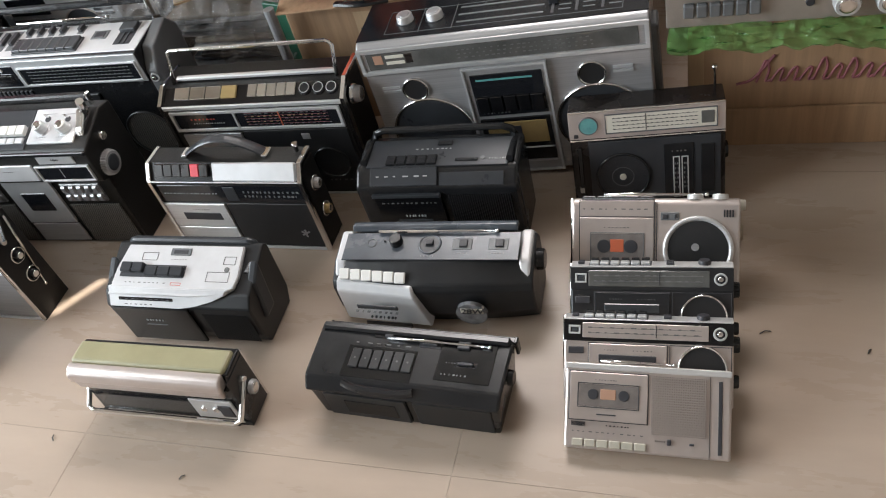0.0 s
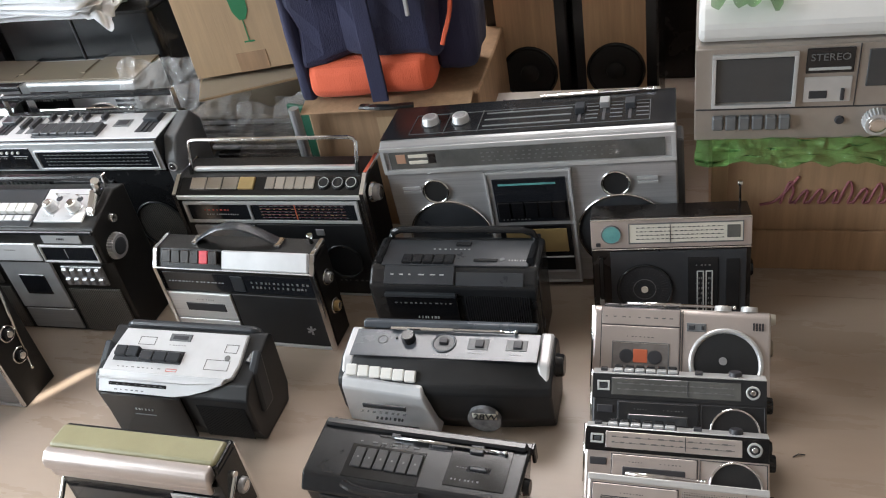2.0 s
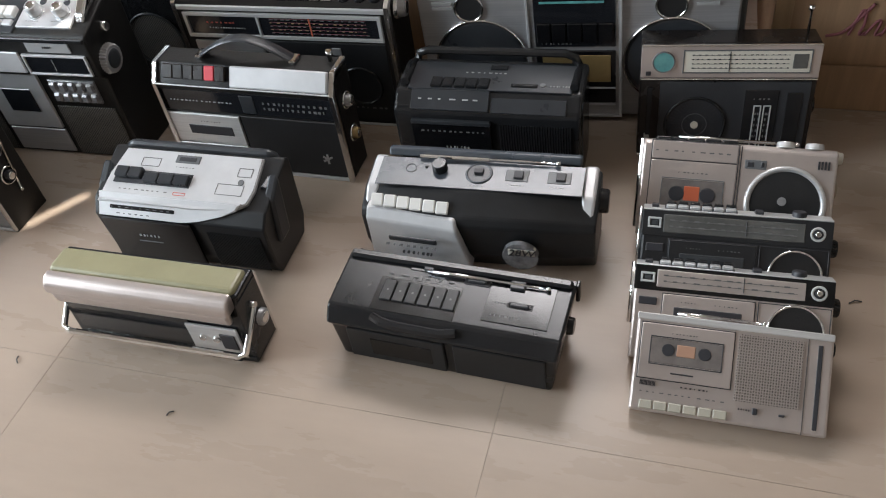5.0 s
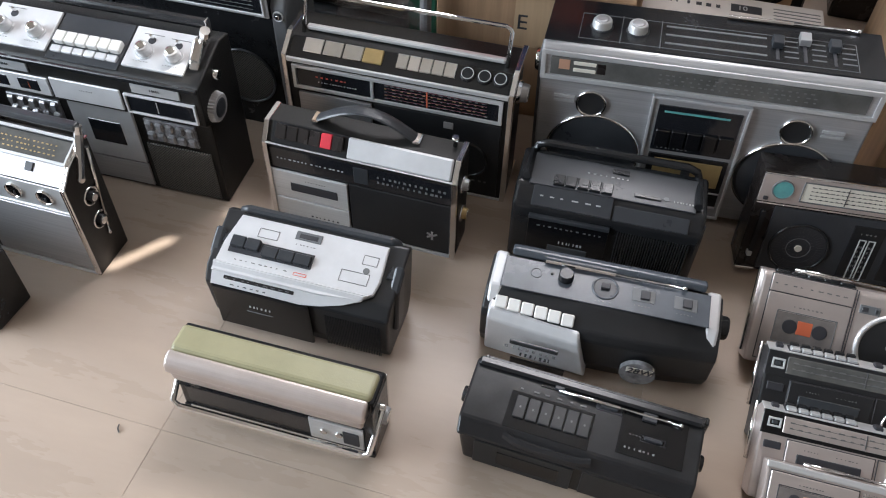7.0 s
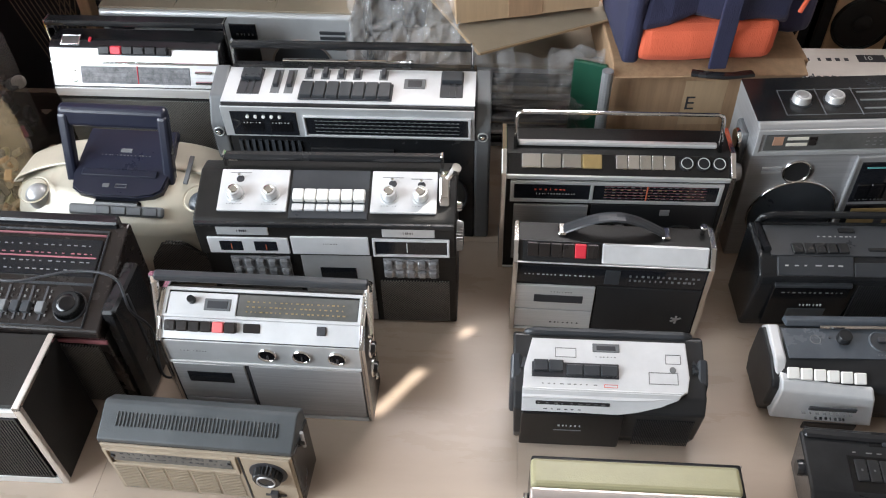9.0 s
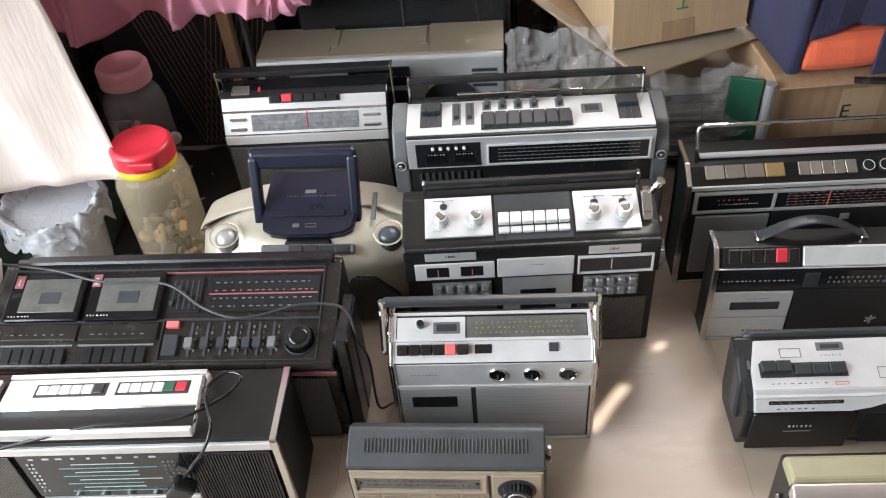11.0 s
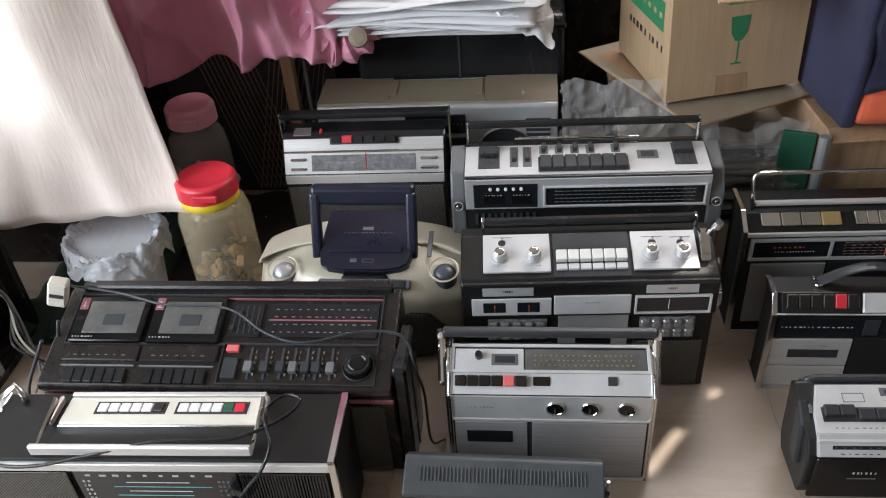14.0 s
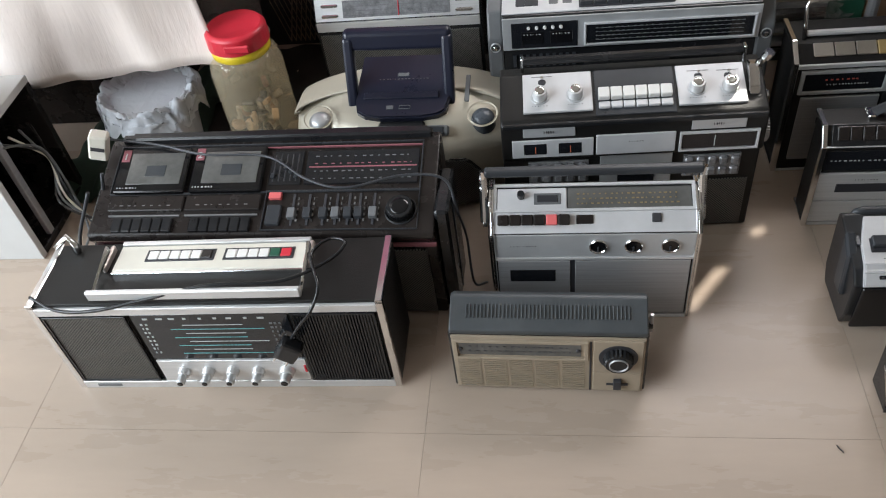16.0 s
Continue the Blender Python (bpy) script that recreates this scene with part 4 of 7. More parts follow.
    for x in (-w / 2 - 0.003, w / 2 - 0.012):
        part("side_post", prism([(0.02, 0.05), (0.05, 0.05), (0.062, h - 0.006), (0.030, h - 0.026)], x, x + 0.015, 0.004), CHARCOAL, th)


low_black_radio()
oval_radio()
tall_black_radio()
white_top_radio()


# ---- older radios in the middle ----
def cream_radio():
    th = standing("transistor_radio", "cream and gold transistor radio with black face and chrome handle", 0.748, 0.040, 0.4, "radio")
    w, h, d = 0.268, 0.120, 0.062
    part("body", prism([(0.004, 0), (d - 0.006, 0), (d, h - 0.012), (d - 0.004, h - 0.002), (0.012, h - 0.004), (0.006, h - 0.04)], -w / 2, w / 2, 0.003), BLACK, th)
    part("top_cover", prism([(0.012, h - 0.016), (d - 0.008, h - 0.016), (d - 0.009, h + 0.003), (0.014, h + 0.003)], -w / 2 - 0.001, w / 2 - 0.004, 0.006, 3), OLIVE, th, "olive-cream padded top cover")
    part("trim", prism([(-0.008, h - 0.024), (0.013, h - 0.024), (0.013, h + 0.001), (0.002, h - 0.001), (-0.007, h - 0.010)], -w / 2 - 0.002, w / 2 - 0.006, 0.004, 3), WARMALU, th, "champagne metal front edge")
    part("cushion", prism([(-0.005, h - 0.042), (0.004, h - 0.042), (0.004, h - 0.022), (-0.007, h - 0.023)], -w / 2 + 0.004, w / 2 - 0.010, 0.004, 2), WARMALU, th, "champagne lower edge")
    f = Face(th, (0.004, 0), (0.004, h - 0.042), -w / 2, w / 2)
    plate(f, "dial", 0.04, 0.28, 0.70, 0.98, 0.001, DIAL, "black glass tuning dial")
    plate(f, "control_plate", 0.68, 0.20, 0.95, 0.80, 0.003, BRUSHED)
    for k in range(2):
        knob(f, 0.755 + k * 0.075, 0.52, 0.0055, 0.006, CHROME, 10)
    plate(f, "dark_inlay", 0.85, 0.30, 0.93, 0.66, 0.0045, INK)
    plate(f, "foot_strip", 0.0, 0.0, 1.0, 0.12, 0.002, BLACK)
    plate(f, "foot_trim", 0.04, 0.10, 0.96, 0.15, 0.003, CHROME)
    keys(f, 0.70, 0.0, 0.92, 0.13, 4, 0.005, CHROME, {1: INK, 3: INK})
    part("handle", tube([(-w / 2 - 0.004, 0.030, 0.07), (-w / 2 - 0.004, -0.010, 0.034), (-w / 2 + 0.006, -0.014, 0.030), (w / 2 - 0.012, -0.014, 0.030), (w / 2 - 0.002, -0.010, 0.034), (w / 2 + 0.004, 0.030, 0.08)], 0.0042, 8), CHROME, th, "chrome swing handle lowered over the face")
    s = Side(th, w / 2, d, h)
    plate(s, "end_panel", 0.05, 0.02, 0.95, 0.9, 0.0012, BLACK)
    plate(s, "end_trim", 0.90, 0.0, 0.96, 0.95, 0.002, CHROME)
    knob(s, 0.5, 0.68, 0.005, 0.007, CHROME)
    knob(s, 0.62, 0.42, 0.012, 0.008, DULLALU, 16, CHROME)


def strap_radio():
    th = standing("cassette_radio", "black and silver cassette radio with red key and leather strap", 0.735, 0.402, -0.6)
    w, h, d = 0.302, 0.188, 0.060
    part("body", prism([(0.002, 0), (d, 0), (d, h), (0.02, h), (0.002, h - 0.026)], -w / 2 + 0.004, w / 2 - 0.004, 0.002), LEATHER, th)
    for x in (-w / 2, w / 2 - 0.008):
        part("end_frame", prism([(-0.004, 0), (d, 0), (d, 0.006), (0.004, 0.006), (0.004, h - 0.028), (0.020, h - 0.004), (d, h - 0.004), (d, h + 0.002), (0.016, h + 0.002), (-0.004, h - 0.026)], x, x + 0.008, 0.0008, 1), CHROME, th, "bright metal end frame")
    k = Face(th, (0.002, h - 0.030), (0.022, h), -w / 2 + 0.006, w / 2 - 0.006)
    plate(k, "key_block", 0.03, 0.05, 0.44, 0.98, 0.004, BLACK)
    keys(k, 0.05, 0.30, 0.42, 0.90, 6, 0.010, BROWN, {4: RED}, 0.04)
    plate(k, "cover_strip", 0.44, 0.08, 0.985, 0.96, 0.007, WHITE, "pale metal cover strip", 0.002)
    plate(k, "strip", 0.0, 0.0, 1, 0.06, 0.008, BRUSHED)
    f = Face(th, (0.002, 0), (0.002, h - 0.030), -w / 2 + 0.008, w / 2 - 0.008)
    plate(f, "dial_strip", 0, 0.72, 1, 0.96, 0.0012, DIAL, "black glass dial strip")
    lettering(f, 0.04, 0.83, 0.42, 0.855, MARK, 0.002, 16, 4)
    plate(f, "meter", 0.47, 0.74, 0.55, 0.94, 0.002, CHARCOAL)
    lettering(f, 0.60, 0.78, 0.97, 0.90, DIM, 0.002, 13, 7, rows=2, name="scale_print")
    door = plate(f, "cassette_door", 0.0, 0.34, 0.43, 0.69, 0.004, BRUSHED, "brushed aluminium cassette door")
    plate(f, "door_slot", 0.10, 0.45, 0.37, 0.56, 0.0048, INK, parent=door)
    lettering(f, 0.19, 0.60, 0.31, 0.62, DIM, 0.0046, 8, 3, parent=door)
    plate(f, "lower_panel", 0.0, 0.05, 0.43, 0.325, 0.004, BRUSHED)
    lettering(f, 0.2, 0.12, 0.38, 0.16, INK, 0.0046, 8, 6)
    plate(f, "speaker_grille", 0.44, 0.05, 0.995, 0.70, 0.002, SATIN, "black speaker cloth")
    bm = bmesh.new()
    for a in range(5):
        o = cuboid(0, -0.0016, 0, 0.009, 0.0016, 0.001)
        bmesh.ops.rotate(o, cent=(0, 0, 0), matrix=Matrix.Rotation(radians(30 + a * 60 if a != 4 else 270), 3, "Z"), verts=o.verts)
        me = bpy.data.meshes.new("t")
        o.to_mesh(me)
        o.free()
        bm.from_mesh(me)
        bpy.data.meshes.remove(me)
    f.put("emblem", at(f, bm, 0.90, 0.26, 0.002), DULLALU, "small metal emblem")
    plate(f, "foot_trim", 0, 0, 1, 0.035, 0.004, BRUSHED)
    arc = [(-0.075 + 0.15 * i / 12, 0.042, h + 0.004 + 0.030 * math.sin(math.pi * i / 12)) for i in range(13)]
    part("strap_handle", tube(arc, 0.011, 10, flat=0.28), CHARCOAL, th, "dark grey leather strap handle")
    for x in (-0.078, 0.078):
        part("strap_clip", cuboid(x - 0.006, 0.030, h - 0.001, x + 0.006, 0.054, h + 0.006, 0.002), CHROME, th)
    part("antenna", tube([(w / 2 - 0.018, 0.048, h - 0.01), (w / 2 - 0.018, 0.048, h + 0.010), (w / 2 - 0.018, 0.048, h + 0.011), (w / 2 - 0.018, 0.048, h + 0.017)], [0.0035, 0.0035, 0.0052, 0.005]), CHROME, th)
    s = Side(th, w / 2, d, h)
    plate(s, "end_panel", 0.12, 0.04, 0.96, 0.95, 0.0005, LEATHER)
    for v, m in ((0.70, DULLALU), (0.38, GOLD)):
        ring(s, 0.55, v, 0.014, 0.003, 0.002, CHROME)
        knob(s, 0.55, v, 0.0095, 0.009, m, 18, CHROME)


def long_wave_radio():
    th = standing("portable_radio", "black leathercloth radio with chrome trim and raised metal handle", 0.746, 0.545, 1.0, "radio")
    w, h, d = 0.368, 0.242, 0.095
    part("body", prism([(0, 0), (d, 0), (d, h - 0.004), (0.03, h - 0.008), (0, h - 0.026)], -w / 2 + 0.004, w / 2 - 0.004, 0.003), LEATHER, th)
    for x in (-w / 2, w / 2 - 0.008):
        part("end_frame", prism([(-0.004, 0), (d + 0.002, 0), (d + 0.002, 0.008), (0.008, 0.008), (0.008, h - 0.024), (d * 0.4, h - 0.008), (d + 0.002, h - 0.006), (d + 0.002, h), (0.03, h), (-0.004, h - 0.022)], x, x + 0.008, 0.0008, 1), CHROME, th, "chrome end frame")
    t = Face(th, (0.0, h - 0.026), (0.03, h - 0.008), -w / 2 + 0.01, w / 2 - 0.01)
    plate(t, "key_deck", 0, 0.0, 1, 1.0, 0.001, GLOSS)
    keys(t, 0.06, 0.30, 0.43, 0.98, 4, 0.004, KEYMETAL, {0: CHROME, 3: GOLD}, 0.04)
    keys(t, 0.49, 0.30, 0.76, 0.98, 5, 0.004, KEYMETAL, {1: CHROME}, 0.04)
    for u in (0.81, 0.885, 0.955):
        knob(t, u, 0.62, 0.0125, 0.005, BLACK, 18)
        tt = Face(th, (0.0 - 0.0025, h - 0.0215), (0.03 - 0.0025, h - 0.0035), -w / 2 + 0.01, w / 2 - 0.01)
        ring(tt, u, 0.62, 0.0095, 0.0012, 0.001, MARK)
    f = Face(th, (0, 0), (0, h - 0.026), -w / 2 + 0.008, w / 2 - 0.008)
    plate(f, "trim", 0, 0.965, 1, 1.0, 0.004, BRUSHED)
    rim(f, "dial_frame", 0.02, 0.74, 0.98, 0.945, 0.006, 0.004, BRUSHED, "bright dial frame")
    plate(f, "name_panel", 0.04, 0.765, 0.385, 0.925, 0.002, DIAL)
    lettering(f, 0.13, 0.85, 0.27, 0.875, REDMARK, 0.0026, 7, 5)
    lettering(f, 0.14, 0.81, 0.32, 0.83, MARK, 0.0026, 14, 3)
    plate(f, "divider", 0.385, 0.75, 0.40, 0.94, 0.004, BRUSHED)
    plate(f, "dial", 0.40, 0.765, 0.965, 0.925, 0.002, DIAL, "black dial with amber scales")
    for k, m in enumerate((DIM, GOLD, DIM, GOLD, DIM)):
        v = 0.785 + k * 0.027
        lettering(f, 0.45, v, 0.92, v + 0.013, m, 0.0026, 15, 11 + k, name="scale_print")
    bars(f, "scale_grid", 0.45, 0.78, 0.91, 0.92, 5, 0.0025, MAUVE, False, 0.05)
    plate(f, "needle", 0.64, 0.77, 0.646, 0.92, 0.0032, ORANGE)
    door = plate(f, "cassette_door", 0.04, 0.12, 0.385, 0.71, 0.004, DULLALU, "dull aluminium cassette door")
    plate(f, "door_slot", 0.13, 0.47, 0.29, 0.53, 0.0048, INK, parent=door)
    plate(f, "speaker_grille", 0.40, 0.03, 0.98, 0.72, 0.002, SATIN, "black speaker panel")
    for u, r in ((0.55, 0.040), (0.83, 0.036)):
        ring(f, u, 0.36, r, 0.004, 0.005, BLACK, "speaker_ring")
    ring(f, 0.545, 0.47, 0.012, 0.003, 0.006, DULLALU)
    plate(f, "badge", 0.72, 0.62, 0.765, 0.68, 0.003, DULLALU)
    lettering(f, 0.78, 0.15, 0.95, 0.18, DIM, 0.003, 6, 4)
    plate(f, "foot_trim", 0, 0, 1, 0.018, 0.003, BRUSHED)
    part("handle", tube(bracket(-w / 2 + 0.022, w / 2 - 0.022, 0.042, h - 0.008, h + 0.050, 0.010, 0.062), 0.0035, 8), CHROME, th, "chrome carrying handle raised")
    part("grip", cuboid(-w / 2 + 0.026, 0.046, h - 0.006, w / 2 - 0.026, 0.056, h + 0.002, 0.002), BRUSHED, th)
    s = Side(th, w / 2, d, h)
    knob(s, 0.36, 0.83, 0.018, 0.006, CHROME, 0)
    knob(s, 0.36, 0.83, 0.015, 0.016, DULLALU, 20, CHROME)


def stereo_boombox():
    th = standing("boombox", "large grey stereo boombox with two ringed speakers and cassette deck", 1.200, 0.603, 2.6)
    th.matrix_world = pose(1.200, 0.603, 0.0075, 0, -1.8, 2.6)
    w, h, d = 0.470, 0.288, 0.125
    part("body", prism([(0, 0), (d, 0), (d, h), (0.005, h), (-0.004, h - 0.006), (-0.004, h - 0.056), (0, h - 0.060)], -w / 2, w / 2, 0.003), DULLALU, th)
    t = Face(th, (0.006, h), (d, h), -w / 2, w / 2)
    plate(t, "top_panel", 0, 0.03, 1, 0.98, 0.002, BLACK, "black top panel")
    g = Face(th, (0.006, h + 0.002), (d, h + 0.002), -w / 2, w / 2)
    rim(g, "control_frame", 0.10, 0.12, 0.92, 0.68, 0.001, 0.0008, GREY)
    for u in (0.165, 0.275):
        disc(g, "knob_plate", u, 0.42, 0.017, 0.0006, CHARCOAL)
        knob(g, u, 0.42, 0.0145, 0.013, BRUSHED, 22, DULLALU)
    for v in (0.22, 0.40, 0.58):
        plate(g, "slider_track", 0.36, v, 0.66, v + 0.035, 0.0008, GREY)
    for u, v in ((0.69, 0.5), (0.77, 0.62), (0.855, 0.55)):
        plate(g, "slider_slot", u - 0.005, 0.18, u + 0.005, 0.64, 0.0008, INK)
        plate(g, "slider", u - 0.016, v - 0.09, u + 0.016, v + 0.09, 0.010, DULLALU if u == 0.77 else CHARCOAL)
        bars(g, "slider_scale", u + 0.02, 0.2, u + 0.06, 0.64, 4, 0.0006, GREY, False, 0.2)
    plate(g, "divider", 0.345, 0.1, 0.348, 0.7, 0.0012, GREY)
    plate(g, "divider", 0.225, 0.1, 0.228, 0.7, 0.0012, GREY)
    antenna(th, (0.02, d - 0.008, h + 0.006), (0.205, d - 0.008, h + 0.006), 0.003)
    k = Face(th, (-0.004, h - 0.056), (-0.004, h - 0.008), -w / 2, w / 2)
    rim(k, "dial_frame", 0.0, 0.0, 1, 1.02, 0.007, 0.003, SILVER, "silver dial frame")
    plate(k, "dial", 0.03, 0.18, 0.965, 0.82, 0.0014, DIALGREY, "grey tuning dial")
    dial_scale(k, 0.36, 0.28, 0.82, 0.72, 3, DIM, 0.002, 5, 22, False)
    plate(k, "emblem", 0.055, 0.40, 0.09, 0.76, 0.002, PEACH)
    for v in (0.36, 0.60):
        plate(k, "lamp", 0.10, v, 0.17, v + 0.14, 0.002, IVORY)
    plate(k, "lamp_red", 0.172, 0.36, 0.20, 0.74, 0.0018, BROWN)
    f = Face(th, (0, 0), (0, h - 0.060), -w / 2, w / 2)
    for u in (0.195, 0.812):
        ring(f, u, 0.44, 0.074, 0.004, 0.005, CHROME, "speaker_ring", "chrome speaker ring")
        f.put("speaker_grille", at(f, lathe([(0.070, 0.0), (0.066, 0.002), (0.03, 0.006), (0.004, 0.007)], 40), u, 0.44), CHARCOAL, "dark domed speaker grille")
    for u in (0.170, 0.800):
        ring(f, u, 0.845, 0.0235, 0.004, 0.004, CHROME, "tweeter", "chrome tweeter ring")
        disc(f, "tweeter", u, 0.845, 0.0195, 0.0012, CONE)
    for u in (0.050, 0.872):
        bars(f, "vent", u, 0.83, u + 0.065, 0.90, 2, 0.003, SILVER, False, 0.5)
    plate(f, "deck_panel", 0.355, 0.0, 0.655, 0.985, 0.004, DULLALU)
    rim(f, "deck_frame", 0.355, 0.0, 0.655, 0.99, 0.004, 0.007, SILVER)
    g = Face(th, (-0.004, 0), (-0.004, h - 0.060), -w / 2, w / 2)
    plate(g, "meter_panel", 0.38, 0.56, 0.635, 0.93, 0.002, DIAL, "dark meter panel")
    bars(g, "meter_bar", 0.40, 0.87, 0.60, 0.90, 1, 0.0026, TEAL, False, 0.5)
    keys(g, 0.385, 0.60, 0.63, 0.74, 5, 0.006, GLOSS)
    lettering(g, 0.40, 0.575, 0.50, 0.595, DIM, 0.0026, 8, 3)
    door = plate(g, "cassette_door", 0.38, 0.12, 0.635, 0.53, 0.003, GLOSS)
    plate(g, "cassette_label", 0.40, 0.29, 0.62, 0.50, 0.0036, GOLD, "brass-coloured cassette door panel", parent=door)
    plate(g, "label_mark", 0.495, 0.34, 0.525, 0.46, 0.0042, INK, "", 0.0003, door)
    plate(g, "trim", 0.38, 0.235, 0.635, 0.25, 0.004, SILVER)
    plate(g, "trim", 0.38, 0.10, 0.635, 0.115, 0.004, SILVER)
    for sgn in (1, -1):
        part("end_bracket", cuboid(sgn * w / 2 - 0.008, 0.03, 0.05, sgn * w / 2 + 0.010, 0.075, h - 0.04, 0.003), GREY, th)
    s = Side(th, w / 2, d, h, False)
    sl = Side(th, -w / 2, d, h, True)
    knob(sl, 0.4, 0.78, 0.018, 0.014, CHROME, 20)


cream_radio()
strap_radio()
long_wave_radio()
stereo_boombox()


# ---- radios of the left block ----
def three_panel_radio():
    th = standing("cassette_radio", "black twin-speaker cassette radio with white knob plates and lamp blocks", 0.302, 0.392, 1.6)
    w, h, d = 0.392, 0.246, 0.115
    part("body", prism([(0.012, 0), (d, 0), (d, h + 0.014), (0.085, h + 0.020), (0.006, h - 0.008), (0, h - 0.014), (0, 0.168), (0.012, 0.160)], -w / 2, w / 2, 0.003), LEATHER, th)
    a, b = (0.006, h - 0.008), (0.085, h + 0.020)
    t = Face(th, a, b, -w / 2, w / 2)
    for u0, u1 in ((0.09, 0.355), (0.675, 0.925)):
        plate(t, "knob_plate", u0, 0.14, u1, 0.98, 0.004, WHITE, "white metal knob plate")
    g = Face(th, (a[0] - 0.0014, a[1] + 0.0038), (b[0] - 0.0014, b[1] + 0.0038), -w / 2, w / 2)
    for u in (0.155, 0.29, 0.745, 0.865):
        disc(g, "knob_base", u, 0.47, 0.014, 0.0008, SILVER)
        knob(g, u, 0.47, 0.0115, 0.017, BRUSHED, 18, CHROME)
        lettering(g, u - 0.03, 0.26, u + 0.03, 0.28, DIM, 0.0006, 6, 3)
    for u, v in ((0.165, 0.78), (0.755, 0.72), (0.865, 0.70)):
        g.put("switch_slot", at(g, lathe([(0.006, -0.0003), (0.006, 0.0006)], 16), u, v), INK)
        knob(g, u, v + 0.03, 0.0024, 0.010, CHROME, name="switch")
        plate(g, "print_line", u - 0.04, v + 0.12, u + 0.04, v + 0.13, 0.0005, DIM, "", 0.0001)
    plate(t, "key_deck", 0.365, 0.02, 0.665, 1.0, 0.002, CHARCOAL)
    keys(t, 0.375, 0.34, 0.655, 0.56, 6, 0.011, KEYWHITE)
    keys(t, 0.375, 0.16, 0.655, 0.29, 6, 0.006, WHITE)
    part("lower_lip", cuboid(-w / 2 + 0.002, -0.003, h - 0.018, w / 2 - 0.002, 0.004, h - 0.010, 0.0015), BLACK, th)
    f = Face(th, (0, 0.168), (0, h - 0.014), -w / 2, w / 2)
    for u0, u1 in ((0.085, 0.285), (0.72, 0.92)):
        plate(f, "name_plate", u0, 0.68, u1, 0.98, 0.002, SILVER)
        lettering(f, (u0 + u1) / 2 - 0.02, 0.76, (u0 + u1) / 2 + 0.02, 0.9, INK, 0.0028, 5)
    plate(f, "meter_panel", 0.04, 0.08, 0.355, 0.60, 0.003, WHITE, "white twin-meter bezel", 0.002)
    for u0, u1 in ((0.085, 0.175), (0.22, 0.31)):
        plate(f, "meter", u0, 0.18, u1, 0.50, 0.0036, DIAL)
        plate(f, "needle", (u0 + u1) / 2, 0.22, (u0 + u1) / 2 + 0.003, 0.42, 0.0042, ORANGE)
    plate(f, "centre_plate", 0.365, 0.08, 0.665, 0.66, 0.003, WHITE, "silver centre plate", 0.002)
    lettering(f, 0.49, 0.42, 0.55, 0.48, DIM, 0.0036, 6, 4)
    rim(f, "dial_frame", 0.68, 0.06, 0.975, 0.62, 0.0035, 0.004, WHITE, "white dial frame")
    plate(f, "dial", 0.69, 0.12, 0.965, 0.56, 0.002, DIAL)
    plate(f, "needle", 0.81, 0.18, 0.814, 0.5, 0.0026, MARK)
    g = Face(th, (0.012, 0), (0.012, 0.16), -w / 2, w / 2)
    for u0, u1 in ((0.10, 0.34), (0.71, 0.93)):
        blk = plate(g, "lamp_block", u0, 0.70, u1, 0.96, 0.004, CRYSTAL, "moulded clear lamp block")
        for i in range(5):
            for j in range(2):
                uu, vv = u0 + (u1 - u0) * (i + 0.5) / 5, 0.70 + 0.26 * (j + 0.5) / 2
                plate(g, "facet", uu - 0.018, vv - 0.05, uu + 0.018, vv + 0.05, 0.009, CRYSTAL, "", 0.004, blk)
    door = plate(g, "cassette_door", 0.385, 0.36, 0.665, 1.02, 0.005, SILVER, "grey metal cassette door")
    plate(g, "door_window", 0.455, 0.56, 0.60, 0.84, 0.0058, DIAL, parent=door)
    plate(g, "speaker_grille", 0.03, 0.03, 0.36, 0.64, 0.003, PERFBLACK)
    plate(g, "speaker_grille", 0.69, 0.03, 0.97, 0.64, 0.003, PERFBLACK)
    plate(g, "lower_plate", 0.385, 0.04, 0.665, 0.33, 0.003, DULLALU)
    strap(-w / 2 + 0.034, w / 2 - 0.022, 0.094, 0.108, h - 0.01, h + 0.040, BLACK, th, CHROME, label="black grip with chrome arms folded back")
    sock = part("antenna_socket", prism([(0.028, h + 0.0), (0.078, h + 0.018), (0.078, h + 0.030), (0.060, h + 0.034), (0.034, h + 0.012)], w / 2 - 0.026, w / 2 - 0.010, 0.003), CHROME, th, "chrome wedge-shaped antenna socket")
    part("tip", tube([(w / 2 - 0.014, 0.062, h + 0.026), (w / 2 - 0.006, 0.058, h + 0.044), (w / 2 - 0.004, 0.057, h + 0.046), (w / 2, 0.054, h + 0.056)], [0.006, 0.0055, 0.008, 0.0075]), CHROME, sock)
    s = Side(th, w / 2, d, h)
    knob(s, 0.30, 0.74, 0.024, 0.010, DULLALU, 30, CHARCOAL, "tuning_knob")
    knob(s, 0.45, 0.93, 0.008, 0.008, CHROME)


